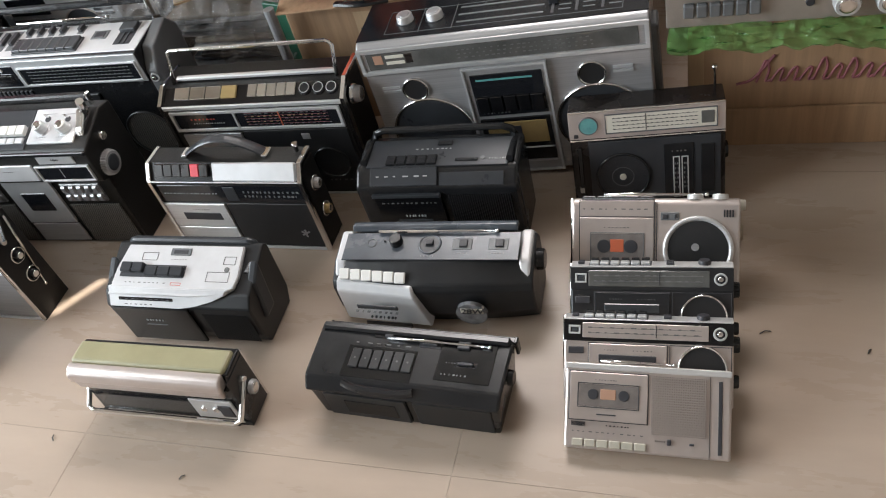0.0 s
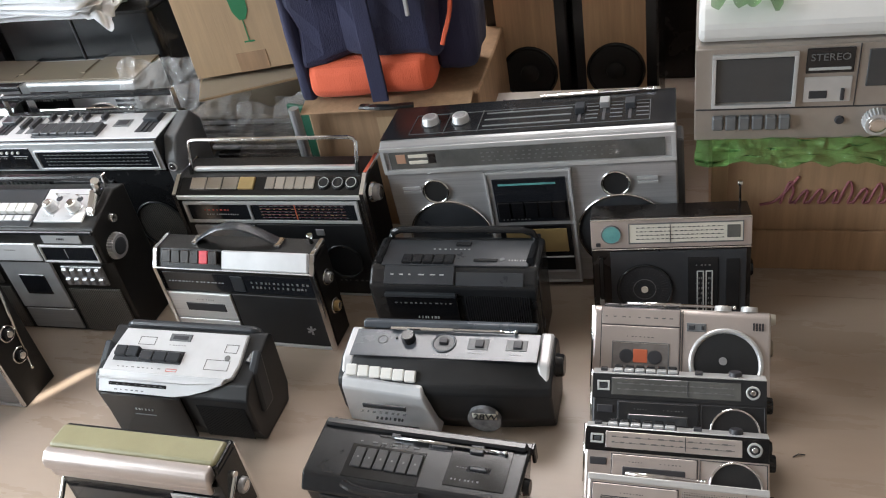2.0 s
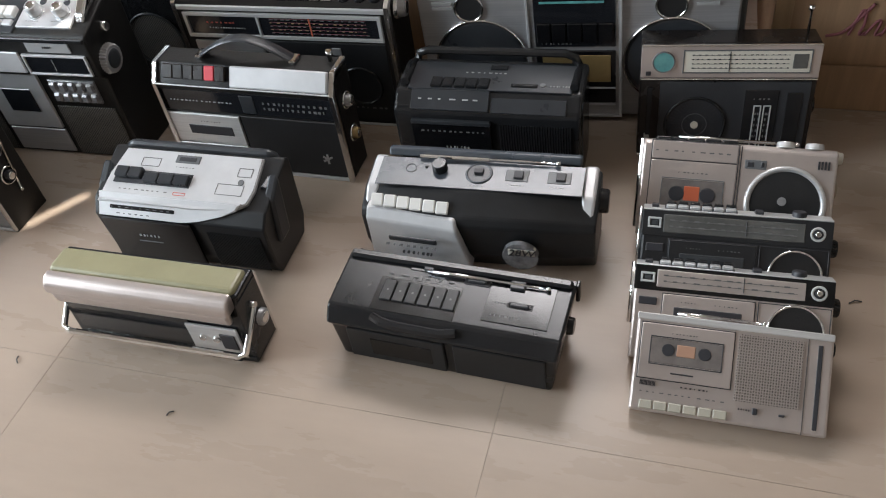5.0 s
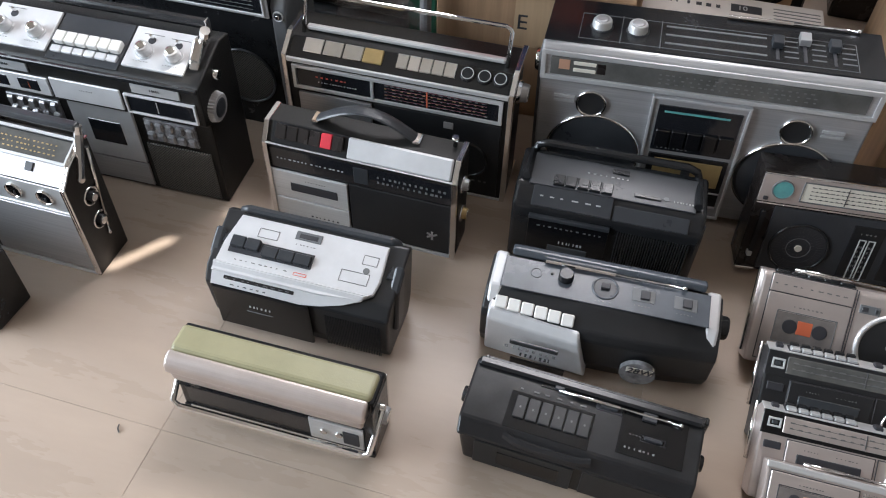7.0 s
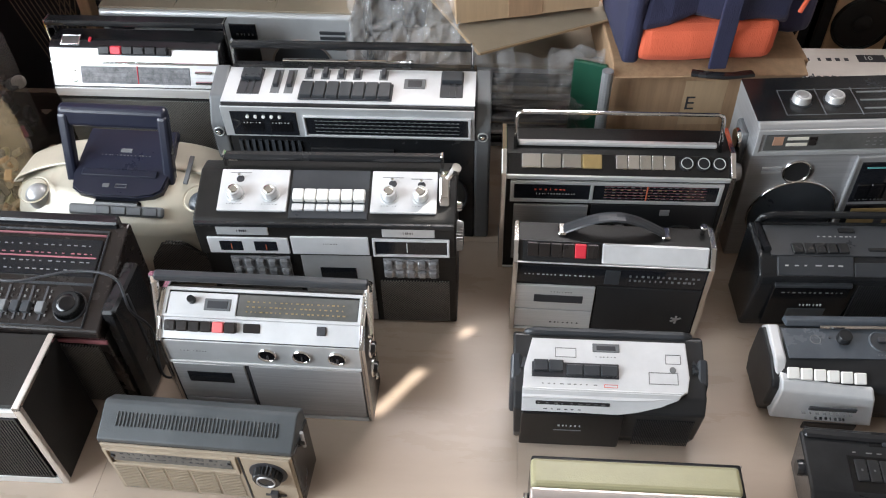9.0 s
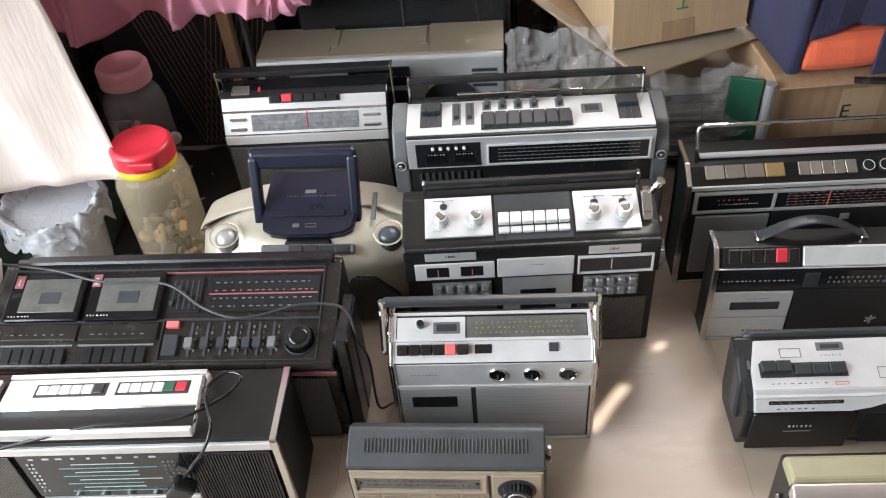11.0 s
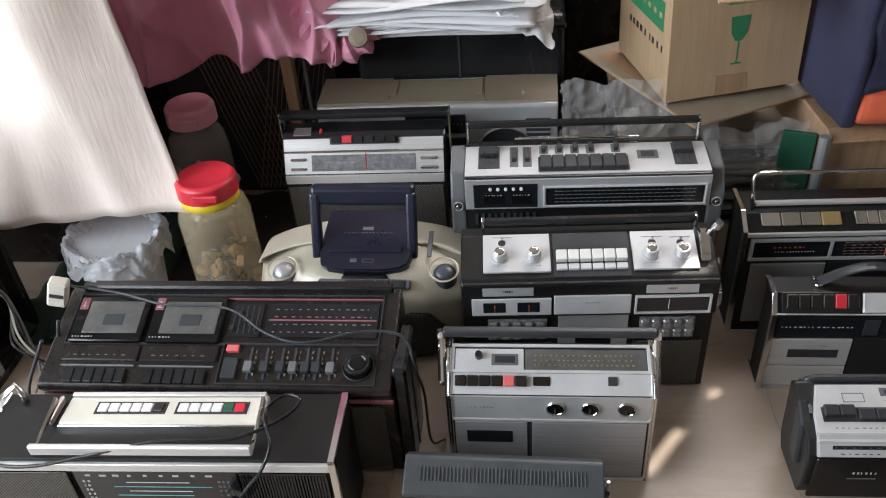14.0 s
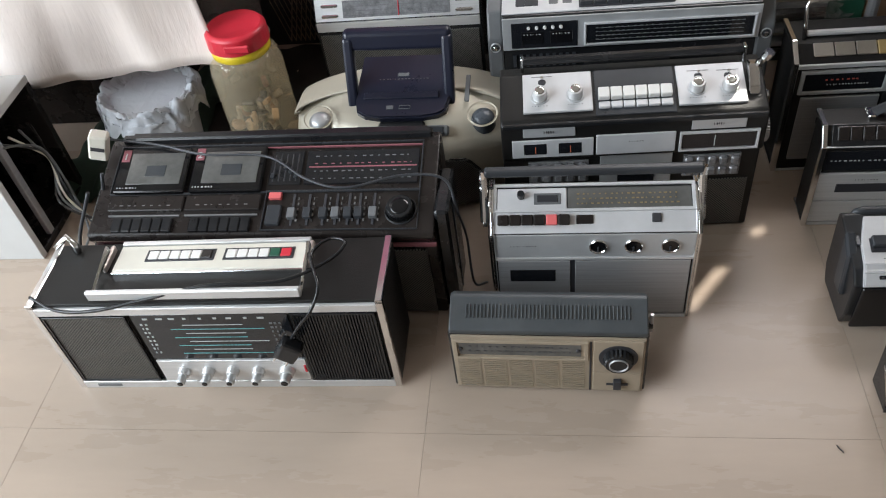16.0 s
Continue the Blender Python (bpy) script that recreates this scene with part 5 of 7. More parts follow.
def silver_handle_radio():
    th = standing("cassette_radio", "silver cassette radio with chrome handle, red key and three dials", 0.238, 0.213, -0.4)
    w, h, d = 0.290, 0.214, 0.072
    part("body", prism([(0, 0), (d, 0), (d, h - 0.004), (0.058, h), (0.022, h - 0.016), (0, h - 0.036)], -w / 2 + 0.002, w / 2 - 0.002, 0.002), LEATHER, th)
    for x in (-w / 2, w / 2 - 0.006):
        part("end_frame", prism([(-0.003, 0), (d, 0), (d, h), (0.058, h + 0.002), (0.020, h - 0.015), (-0.003, h - 0.036)], x, x + 0.006, 0.0008, 1), LEATHER, th, "black end panel")
        for q in (x + 0.001, x + 0.005):
            part("edge_trim", tube([(q, -0.003, 0.004), (q, -0.003, h - 0.036), (q, 0.020, h - 0.014), (q, 0.058, h + 0.003), (q, d, h + 0.001)], 0.0022, 6), CHROME, th)
    X0, X1 = -w / 2 + 0.006, w / 2 - 0.006
    t = Face(th, (0.022, h - 0.016), (0.058, h), X0, X1)
    rim(t, "dial_frame", 0.0, 0.0, 1, 1.1, 0.0045, 0.003, WHITE, "pale metal dial frame")
    plate(t, "control_plate", 0.02, 0.10, 0.37, 0.92, 0.002, WHITE)
    plate(t, "dial", 0.375, 0.10, 0.98, 0.92, 0.0014, DIALGREY, "worn grey-green dial glass")
    dial_scale(t, 0.42, 0.2, 0.92, 0.75, 3, GOLD, 0.002, 4, 20, False)
    plate(t, "counter_frame", 0.205, 0.28, 0.34, 0.72, 0.003, GREY)
    plate(t, "counter", 0.22, 0.36, 0.325, 0.64, 0.0036, INK)
    knob(t, 0.14, 0.62, 0.0058, 0.012, BLACK, 10, name="switch")
    k = Face(th, (0, h - 0.036), (0.022, h - 0.016), X0, X1)
    plate(k, "key_strip", 0, 0, 1, 1, 0.0014, WHITE, "white metal key strip")
    keys(k, 0.02, 0.38, 0.385, 0.88, 6, 0.010, BROWN, {4: PINKKEY})
    plate(k, "window", 0.415, 0.42, 0.50, 0.85, 0.003, BROWN)
    plate(k, "button", 0.785, 0.46, 0.83, 0.88, 0.004, INK)
    f = Face(th, (0, 0), (0, h - 0.036), X0, X1)
    plate(f, "dial_band", 0, 0.74, 1, 0.99, 0.002, SILVER, "grey metal band")
    lettering(f, 0.08, 0.86, 0.22, 0.88, DIM, 0.0026, 9, 3)
    for u in (0.525, 0.70, 0.88):
        ring(f, u, 0.865, 0.0130, 0.0025, 0.0055, CHROME, label="chrome dial ring")
        disc(f, "dial_well", u, 0.865, 0.0105, 0.0024, GLOSS)
        plate(f, "dial_pointer", u - 0.004, 0.81, u + 0.004, 0.86, 0.0048, INK)
    plate(f, "trim", 0, 0.715, 1, 0.74, 0.004, BRUSHED)
    door = plate(f, "cassette_door", 0.01, 0.24, 0.385, 0.70, 0.003, DULLALU, "dull metal cassette door")
    plate(f, "door_window", 0.07, 0.46, 0.31, 0.60, 0.0036, DIAL, parent=door)
    plate(f, "lower_door", 0.01, 0.05, 0.385, 0.22, 0.003, DULLALU)
    plate(f, "slot", 0.10, 0.12, 0.27, 0.17, 0.0036, INK)
    plate(f, "gap", 0.385, 0.04, 0.41, 0.72, 0.001, INK)
    plate(f, "speaker_grille", 0.41, 0.05, 0.99, 0.70, 0.003, DULLALU, "finely brushed speaker panel")
    plate(f, "foot_trim", 0, 0, 1, 0.035, 0.004, BRUSHED)
    ob = part("handle", cuboid(-w / 2 - 0.006, 0.052, h + 0.022, w / 2 + 0.004, 0.066, h + 0.034, 0.004, 2), CHARCOAL, th, "padded grey grip")
    for x in (-w / 2 - 0.008, w / 2 + 0.003):
        part("arm", tube([(x, 0.030, h - 0.040), (x, 0.040, h - 0.02), (x, 0.057, h + 0.018), (x, 0.060, h + 0.030)], 0.0062, 10), CHROME, ob)
        knob(Side(th, x - 0.002, d, h), 0.42, 0.80, 0.006, 0.005, CHROME)
    s = Side(th, w / 2, d, h)
    for v in (0.62, 0.40):
        ring(s, 0.5, v, 0.015, 0.003, 0.003, CHROME)
        knob(s, 0.5, v, 0.010, 0.008, BLACK, 14, CHROME)
    antenna(th, (w / 2 + 0.002, d - 0.01, h - 0.01), (w / 2 + 0.002, d - 0.03, 0.05), 0.003)


def beige_radio():
    th = standing("transistor_radio", "beige transistor radio with ribbed blue-grey lid and round tuning knob", 0.172, 0.077, -1.6, "radio")
    w, h, d = 0.268, 0.129, 0.068
    part("body", prism([(0, 0.003), (d, 0), (d, h - 0.02), (0, h - 0.004)], -w / 2, w / 2, 0.003), BLACK, th)
    part("lid", prism([(-0.001, h - 0.006), (d, h - 0.02), (d, h + 0.004), (0.05, h + 0.020), (0.044, h + 0.020), (-0.001, h + 0.002)], -w / 2 + 0.002, w / 2 - 0.002, 0.002), BLUEGREY, th, "dusty blue-grey lid")
    t = Face(th, (-0.001, h + 0.002), (0.046, h + 0.020), -w / 2, w / 2)
    for i in range(44):
        plate(t, "rib", 0.09 + i * 0.0188, 0.36, 0.09 + i * 0.0188 + 0.008, 0.74, 0.0022, BLUEGREY, "", 0.0006)
    f = Face(th, (0, 0.003), (0, h - 0.006), -w / 2, w / 2)
    plate(f, "front_panel", 0.015, 0.015, 0.985, 0.985, 0.003, BEIGE, "beige plastic front")
    g = Face(th, (-0.003, 0.003), (-0.003, h - 0.006), -w / 2, w / 2)
    rim(g, "dial_frame", 0.025, 0.60, 0.705, 0.94, 0.005, 0.004, BEIGE)
    plate(g, "dial", 0.05, 0.66, 0.67, 0.88, 0.001, DIALGREY, "grey tuning dial")
    dial_scale(g, 0.10, 0.69, 0.62, 0.85, 2, INK, 0.0016, 5, 16, False)
    for u in (0.06, 0.655):
        knob(g, u, 0.77, 0.003, 0.003, INK, name="screw")
    for i in range(5):
        o = bars(g, "speaker_grille", 0.035 + i * 0.134, 0.05, 0.035 + i * 0.134 + 0.118, 0.57, 14, 0.0012, BEIGEDK, False, 0.5)
    plate(g, "divider", 0.712, 0.02, 0.722, 0.93, 0.0012, INK)
    plate(g, "knob_panel", 0.73, 0.40, 0.975, 0.96, 0.003, BEIGE)
    plate(g, "tone_panel", 0.73, 0.03, 0.975, 0.385, 0.002, BEIGE)
    g2 = Face(th, (-0.006, 0.003), (-0.006, h - 0.006), -w / 2, w / 2)
    disc(g2, "knob_well", 0.853, 0.68, 0.026, 0.0008, INK)
    knob(g2, 0.853, 0.68, 0.0205, 0.013, BLACK, 22, None, "tuning_knob")
    ring(g2, 0.853, 0.68, 0.0135, 0.003, 0.0150, DULLALU)
    plate(g2, "slider_slot", 0.80, 0.15, 0.91, 0.19, 0.0006, INK)
    plate(g2, "slider", 0.835, 0.12, 0.875, 0.28, 0.006, INK)
    lettering(g, 0.04, 0.05, 0.12, 0.075, DIM, 0.0018, 5)
    s = Side(th, w / 2, d, h)
    knob(s, 0.45, 0.86, 0.006, 0.006, BLACK)
    part("antenna", tube([(w / 2 + 0.004, 0.03, h - 0.03), (w / 2 + 0.004, 0.03, h + 0.004)], 0.0026), DULLALU, th)


def table_receiver():
    th = standing("table_radio", "large black table radio with chrome edges and white key panel", -0.294, 0.081, 0.7, "radio")
    w, h, d = 0.503, 0.190, 0.118
    part("body", prism([(0, 0), (d, 0), (d, h), (0, h)], -w / 2, w / 2, 0.002), LEATHER, th)
    for x in (-w / 2 - 0.001, w / 2 - 0.009):
        part("end_frame", joined([(x, -0.005, 0, x + 0.010, 0.004, h + 0.002), (x, -0.005, h - 0.004, x + 0.010, d, h + 0.003)], 0.001), CHROME, th, "chrome corner edge")
    f = Face(th, (0, 0), (0, h), -w / 2 + 0.008, w / 2 - 0.008)
    plate(f, "top_trim", 0, 0.90, 1, 0.975, 0.005, BRUSHED, "bright upper trim")
    plate(f, "foot_trim", 0, 0.0, 1, 0.085, 0.005, BRUSHED, "bright lower trim")
    plate(f, "badge", 0.045, 0.025, 0.125, 0.06, 0.006, GREY)
    for u0, u1, m in ((0.01, 0.265, PERFBLACK), (0.75, 0.99, RIBBLACK)):
        plate(f, "speaker_grille", u0, 0.10, u1, 0.885, 0.004, m, "black speaker grille")
        if m is RIBBLACK:
            bars(f, "grille_rib", u0 + 0.008, 0.11, u1 - 0.008, 0.875, 26, 0.0062, BLACK, True, 0.5)
        rim(f, "grille_frame", u0, 0.095, u1, 0.89, 0.003, 0.006, BLACK)
    plate(f, "dial", 0.275, 0.36, 0.74, 0.885, 0.002, DIAL, "dark tuning dial with pale scales")
    for k in range(8):
        v = 0.42 + k * 0.048
        bars(f, "scale_line", 0.42 if k % 2 else 0.38, v, 0.60 if k % 3 else 0.66, v + 0.02, 1, 0.0028, MARK if k % 2 else TEAL, False, 0.2)
    lettering(f, 0.295, 0.42, 0.32, 0.80, MARK, 0.0028, 2, 3, rows=8, name="scale_print")
    lettering(f, 0.31, 0.82, 0.70, 0.86, MARK, 0.0028, 9, 7, name="scale_print")
    lettering(f, 0.68, 0.42, 0.725, 0.80, DIM, 0.0028, 3, 9, rows=8, name="scale_print")
    plate(f, "knob_panel", 0.28, 0.085, 0.745, 0.345, 0.004, BRUSHED, "brushed knob panel")
    g = Face(th, (-0.004, 0), (-0.004, h), -w / 2 + 0.008, w / 2 - 0.008)
    for i, u in enumerate((0.375, 0.452, 0.53, 0.61, 0.70)):
        r = 0.0095 if i < 4 else 0.0115
        knob(g, u - 0.02, 0.215, r, 0.010, BRUSHED, 0)
        knob(g, u - 0.02, 0.215, r * 0.72, 0.024, BRUSHED, 18, GLOSS)
    plate(g, "pilot_lamp", 0.735, 0.20, 0.742, 0.28, 0.002, RED)
    t = Face(th, (0, h), (d, h), -w / 2, w / 2)
    plate(t, "key_panel", 0.215, 0.46, 0.775, 0.88, 0.009, IVORY, "white key panel", 0.002)
    plate(t, "panel_lip", 0.215, 0.43, 0.775, 0.458, 0.0075, CHROME)
    plate(t, "panel_edge", 0.215, 0.885, 0.775, 0.945, 0.011, BRUSHED)
    g = Face(th, (0, h + 0.009), (d, h + 0.009), -w / 2, w / 2)
    plate(g, "key_frame", 0.303, 0.60, 0.507, 0.79, 0.001, INK)
    keys(g, 0.31, 0.63, 0.50, 0.76, 6, 0.003, KEYWHITE, {5: BROWN})
    plate(g, "key_frame", 0.533, 0.60, 0.737, 0.79, 0.001, INK)
    keys(g, 0.54, 0.63, 0.73, 0.76, 6, 0.003, KEYWHITE, {4: GREEN, 5: RED})
    ob = part("handle", cuboid(-w / 2 + 0.092, 0.002, h + 0.004, w / 2 - 0.108, 0.010, h + 0.021, 0.002), BRUSHED, th, "chrome-faced handle lying forward")
    for x in (-w / 2 + 0.092, w / 2 - 0.113):
        part("arm", prism([(0.004, h + 0.006), (0.012, h + 0.004), (0.09, h + 0.014), (0.09, h + 0.024)], x, x + 0.005, 0.001, 1), CHROME, ob)
        part("pivot", cuboid(x, 0.058, h, x + 0.006, 0.104, h + 0.012, 0.002), WARMALU, ob)
    part("antenna", tube([(-w / 2 + 0.036, d - 0.016, h), (-w / 2 + 0.036, d - 0.014, h + 0.014), (-w / 2 + 0.024, d - 0.006, h + 0.024), (-w / 2 + 0.008, d - 0.02, h + 0.014)], [0.006, 0.005, 0.0045, 0.004]), CHROME, th, "bent chrome antenna stub")
    return th


def double_deck():
    th = standing("double_cassette_deck_radio", "brown-black twin cassette stereo with sloping deck, dials and sliders", -0.248, 0.214, -0.8)
    w, h, d = 0.528, 0.240, 0.165
    part("body", prism([(0.012, 0), (d, 0), (d, h), (d - 0.012, h), (-0.004, h - 0.048), (-0.006, h - 0.058), (0.006, h - 0.075)], -w / 2, w / 2, 0.003), BROWN, th)
    a, b = (-0.004, h - 0.048), (d - 0.012, h)
    t = Face(th, a, b, -w / 2, w / 2)
    part("back_rail", cuboid(-w / 2 + 0.02, d - 0.014, h - 0.004, w / 2 - 0.012, d, h + 0.010, 0.003), BLACK, th)
    part("handle", cuboid(-w / 2 + 0.03, d - 0.004, h - 0.03, w / 2 - 0.02, d + 0.012, h + 0.004, 0.003), BLACK, th)
    rim(t, "deck_frame", 0.04, 0.42, 0.955, 0.955, 0.002, 0.003, CHARCOAL)
    plate(t, "red_line", 0.28, 0.90, 0.95, 0.912, 0.0034, MAUVE, "", 0.0003)
    for u0, n in ((0.055, "1"), (0.285, "2")):
        door = plate(t, "cassette_door", u0, 0.42, u0 + 0.215, 0.90, 0.010, GLOSS, "glossy black cassette door", 0.002)
        g = Face(th, (a[0] - 0.0029, a[1] + 0.0096), (b[0] - 0.0029, b[1] + 0.0096), -w / 2, w / 2)
        plate(g, "door_window", u0 + 0.035, 0.50, u0 + 0.20, 0.84, 0.001, DIALGREY, "grey smoked window", parent=door)
        plate(g, "cassette_view", u0 + 0.09, 0.58, u0 + 0.15, 0.70, 0.0016, WINDOW, "", 0.0003, door)
        plate(g, "number_patch", u0 + 0.005, 0.75, u0 + 0.03, 0.88, 0.001, MAUVE, "", 0.0003, door)
        text(g, n, u0 + 0.0175, 0.80, 0.016, MARK, 0.0016, door)
        lettering(g, u0 + 0.012, 0.445, u0 + 0.08, 0.475, MARK, 0.0012, 7, 4, door, name="badge")
        plate(t, "deck_ledge", u0 - 0.005, 0.24, u0 + 0.22, 0.40, 0.005, BROWN, "", 0.002)
        lettering(t, u0 + 0.03, 0.28, u0 + 0.20, 0.30, DIM, 0.0058, 8, 6)
        keys(t, u0 + 0.02, 0.02, u0 + 0.20, 0.16, 6, 0.006, BLACK)
        plate(t, "pink_line", u0, 0.185, u0 + 0.215, 0.20, 0.003, DIM, "", 0.0003)
    plate(t, "equaliser", 0.515, 0.50, 0.61, 0.86, 0.003, BLACK)
    for i in range(5):
        plate(t, "slider_slot", 0.525 + i * 0.017, 0.53, 0.530 + i * 0.017, 0.83, 0.0036, INK)
        plate(t, "slider", 0.522 + i * 0.017, 0.56 + 0.05 * ((i * 7) % 4), 0.533 + i * 0.017, 0.61 + 0.05 * ((i * 7) % 4), 0.007, CHARCOAL)
    plate(t, "dial", 0.62, 0.50, 0.945, 0.86, 0.003, DIAL, "black tuner dial")
    for k in range(4):
        lettering(t, 0.645, 0.54 + k * 0.08, 0.93, 0.565 + k * 0.08, DIM if k != 2 else MAUVE, 0.0036, 14, k + 3, name="scale_print")
    plate(t, "dial_band", 0.63, 0.67, 0.94, 0.685, 0.0038, MAUVE, "", 0.0003)
    rim(t, "control_frame", 0.515, 0.03, 0.955, 0.44, 0.0015, 0.003, CHARCOAL)
    plate(t, "record_key", 0.527, 0.345, 0.563, 0.41, 0.006, PINKKEY)
    keys(t, 0.525, 0.08, 0.57, 0.28, 1, 0.006, CHARCOAL)
    for i, u in enumerate((0.60, 0.645, 0.69, 0.725, 0.76, 0.79, 0.83)):
        plate(t, "slider_slot", u - 0.004, 0.08, u + 0.004, 0.40, 0.0016, INK)
        v = 0.14 + 0.04 * ((i * 5) % 5)
        plate(t, "slider", u - 0.011, v, u + 0.011, v + 0.10, 0.009, CHARCOAL if i % 3 else GREY)
        lettering(t, u + 0.012, 0.1, u + 0.02, 0.38, DIM, 0.002, 1, i, rows=5)
    knob(t, 0.905, 0.22, 0.021, 0.014, BLACK, 30, GLOSS, "volume_knob", "large black volume knob")
    ring(t, 0.905, 0.22, 0.0235, 0.002, 0.003, CHARCOAL)
    f = Face(th, (0.010, 0), (0.006, h - 0.075), -w / 2, w / 2)
    plate(f, "trim", 0, 0.94, 1, 0.985, 0.003, MAUVE, "dark red line")
    for u0, u1 in ((0.03, 0.30), (0.70, 0.97)):
        plate(f, "speaker_grille", u0, 0.05, u1, 0.90, 0.004, PERFBLACK)
    s = Side(th, w / 2, d, h)
    plate(s, "speaker_cheek", 0.10, 0.02, 0.70, 0.88, 0.020, BLACK, "black plastic side cheek", 0.004)
    plate(s, "cheek_line", 0.35, 0.04, 0.38, 0.84, 0.0215, CHARCOAL)
    return th


def dome_cd_radio():
    th = standing("cd_radio", "cream rounded compact-disc radio with navy lid and upright navy handle", -0.074, 0.458, -1.5, "cd player")
    w, h, d = 0.392, 0.193, 0.212
    prof = [(0.03, 0), (d - 0.02, 0), (d, 0.05), (d - 0.005, 0.13), (d - 0.03, h - 0.004), (0.11, h), (0.045, h - 0.022), (0.008, h - 0.060), (0, 0.06)]
    bm = prism(prof, -w / 2, w / 2, 0.012, 3)
    bmesh.ops.subdivide_edges(bm, edges=[e for e in bm.edges if abs(e.verts[0].co.x - e.verts[1].co.x) > 0.2], cuts=18)
    for v in bm.verts:
        k = abs(2 * v.co.x / w) ** 3
        v.co.z *= 1 - 0.13 * k * (v.co.z / h)
        v.co.y += (0.05 * k if v.co.y < 0.10 else -0.03 * k)
    for fc in bm.faces:
        fc.smooth = True
    part("dome", bm, CREAMWB, th, "cream plastic shell")
    t = Face(th, (0.045, h - 0.020), (0.115, h + 0.002), -w / 2, w / 2)
    def lid_shape(pts, hgt, mat, name, label):
        bm = bmesh.new()
        lo = [bm.verts.new((u * t.w, v * t.h, -0.004)) for u, v in pts]
        hi = [bm.verts.new((u * t.w, v * t.h, hgt)) for u, v in pts]
        bm.faces.new(hi)
        for i in range(len(pts)):
            bm.faces.new((lo[i], lo[(i + 1) % len(pts)], hi[(i + 1) % len(pts)], hi[i]))
        bmesh.ops.bevel(bm, geom=[e for e in bm.edges if min(e.verts[0].co.z, e.verts[1].co.z) > hgt - 1e-5], offset=0.003, segments=2, affect="EDGES")
        return t.put(name, bm, mat, label)
    lid = lid_shape([(0.315, 0.12), (0.35, 0.0), (0.42, -0.07), (0.60, -0.07), (0.67, 0.0), (0.705, 0.12), (0.72, 0.5), (0.705, 1.75), (0.315, 1.75), (0.30, 0.5)], 0.008, NAVY, "disc_lid", "navy disc lid")
    g = Face(th, (0.045 - 0.0025, h - 0.020 + 0.0078), (0.115 - 0.0025, h + 0.002 + 0.0078), -w / 2, w / 2)
    plate(g, "lid_step", 0.34, 0.45, 0.67, 0.62, 0.003, NAVY, "", 0.002, lid)
    lettering(g, 0.40, 1.0, 0.62, 1.04, DIM, 0.001, 14, 3, lid)
    plate(g, "lid_emblem", 0.48, 1.1, 0.53, 1.2, 0.001, GREY, "", 0.0003, lid)
    plate(g, "lid_emblem", 0.445, 0.16, 0.475, 0.26, 0.001, GREY, "", 0.0003, lid)
    rim(g, "lid_emblem", 0.50, 0.16, 0.55, 0.26, 0.001, 0.001, GREY, "", lid)
    part("lid_catch", cuboid(-0.035, 0.030, h - 0.040, 0.045, 0.044, h - 0.024, 0.004), BLACK, th)
    for u, m, lab in ((0.14, SILVER, "pearly dome button"), (0.86, SLATE, "blue-grey dome button")):
        dm = [(0.020 * math.cos(a), 0.014 * math.sin(a) - 0.004) for a in [k * math.pi / 16 for k in range(8)]]
        t.put("dome_button", at(t, lathe([(0.0205, -0.02)] + dm, 28), u, 0.06, -0.016 + 0.006), m, lab)
        ring(t, u, 0.06, 0.026, 0.004, -0.002, CREAMWB)
    k = Face(th, (0.008, h - 0.060), (0.045, h - 0.022), -w / 2, w / 2)
    bar = plate(k, "key_bar", 0.31, 0.42, 0.72, 0.75, 0.010, GREY, "grey key bar", 0.004)
    keys(k, 0.43, 0.46, 0.70, 0.72, 4, 0.012, CHARCOAL)
    for sx in (-1, 1):
        pts = [(0.045, 0.0), (0.165, 0.0), (0.150, 0.055), (0.115, 0.105), (0.080, 0.110), (0.055, 0.07)]
        bm = bmesh.new()
        lo = [bm.verts.new((sx * x, 0.004 + 0.5 * (max(0, x - 0.08) ** 2) * 8, z + 0.006)) for x, z in pts]
        hi = [bm.verts.new((sx * x * 0.985, -0.008 + 0.5 * (max(0, x - 0.08) ** 2) * 10 + 0.16 * max(0, z - 0.05), z + 0.006)) for x, z in pts]
        bm.faces.new(hi)
        for i in range(len(pts)):
            bm.faces.new((lo[i], lo[(i + 1) % len(pts)], hi[(i + 1) % len(pts)], hi[i]))
        bmesh.ops.bevel(bm, geom=list(bm.edges), offset=0.004, segments=2, affect="EDGES")
        part("speaker_grille", bm, PERFBLACK, th, "black speaker grille")
    ob = part("handle", prism([(0.112, h + 0.066), (0.132, h + 0.066), (0.140, h + 0.100), (0.120, h + 0.100)], -0.092, 0.092, 0.008, 3), NAVY, th, "upright navy handle")
    for x in (-0.093, 0.075):
        part("arm", prism([(0.070, h - 0.026), (0.096, h - 0.014), (0.136, h + 0.090), (0.116, h + 0.090)], x, x + 0.018, 0.005, 2), NAVY, ob)
    plate(t, "switch", 0.265, 0.55, 0.285, 0.85, 0.004, GREY)
    plate(t, "indicator", 0.78, 0.4, 0.80, 1.15, 0.003, GREY)


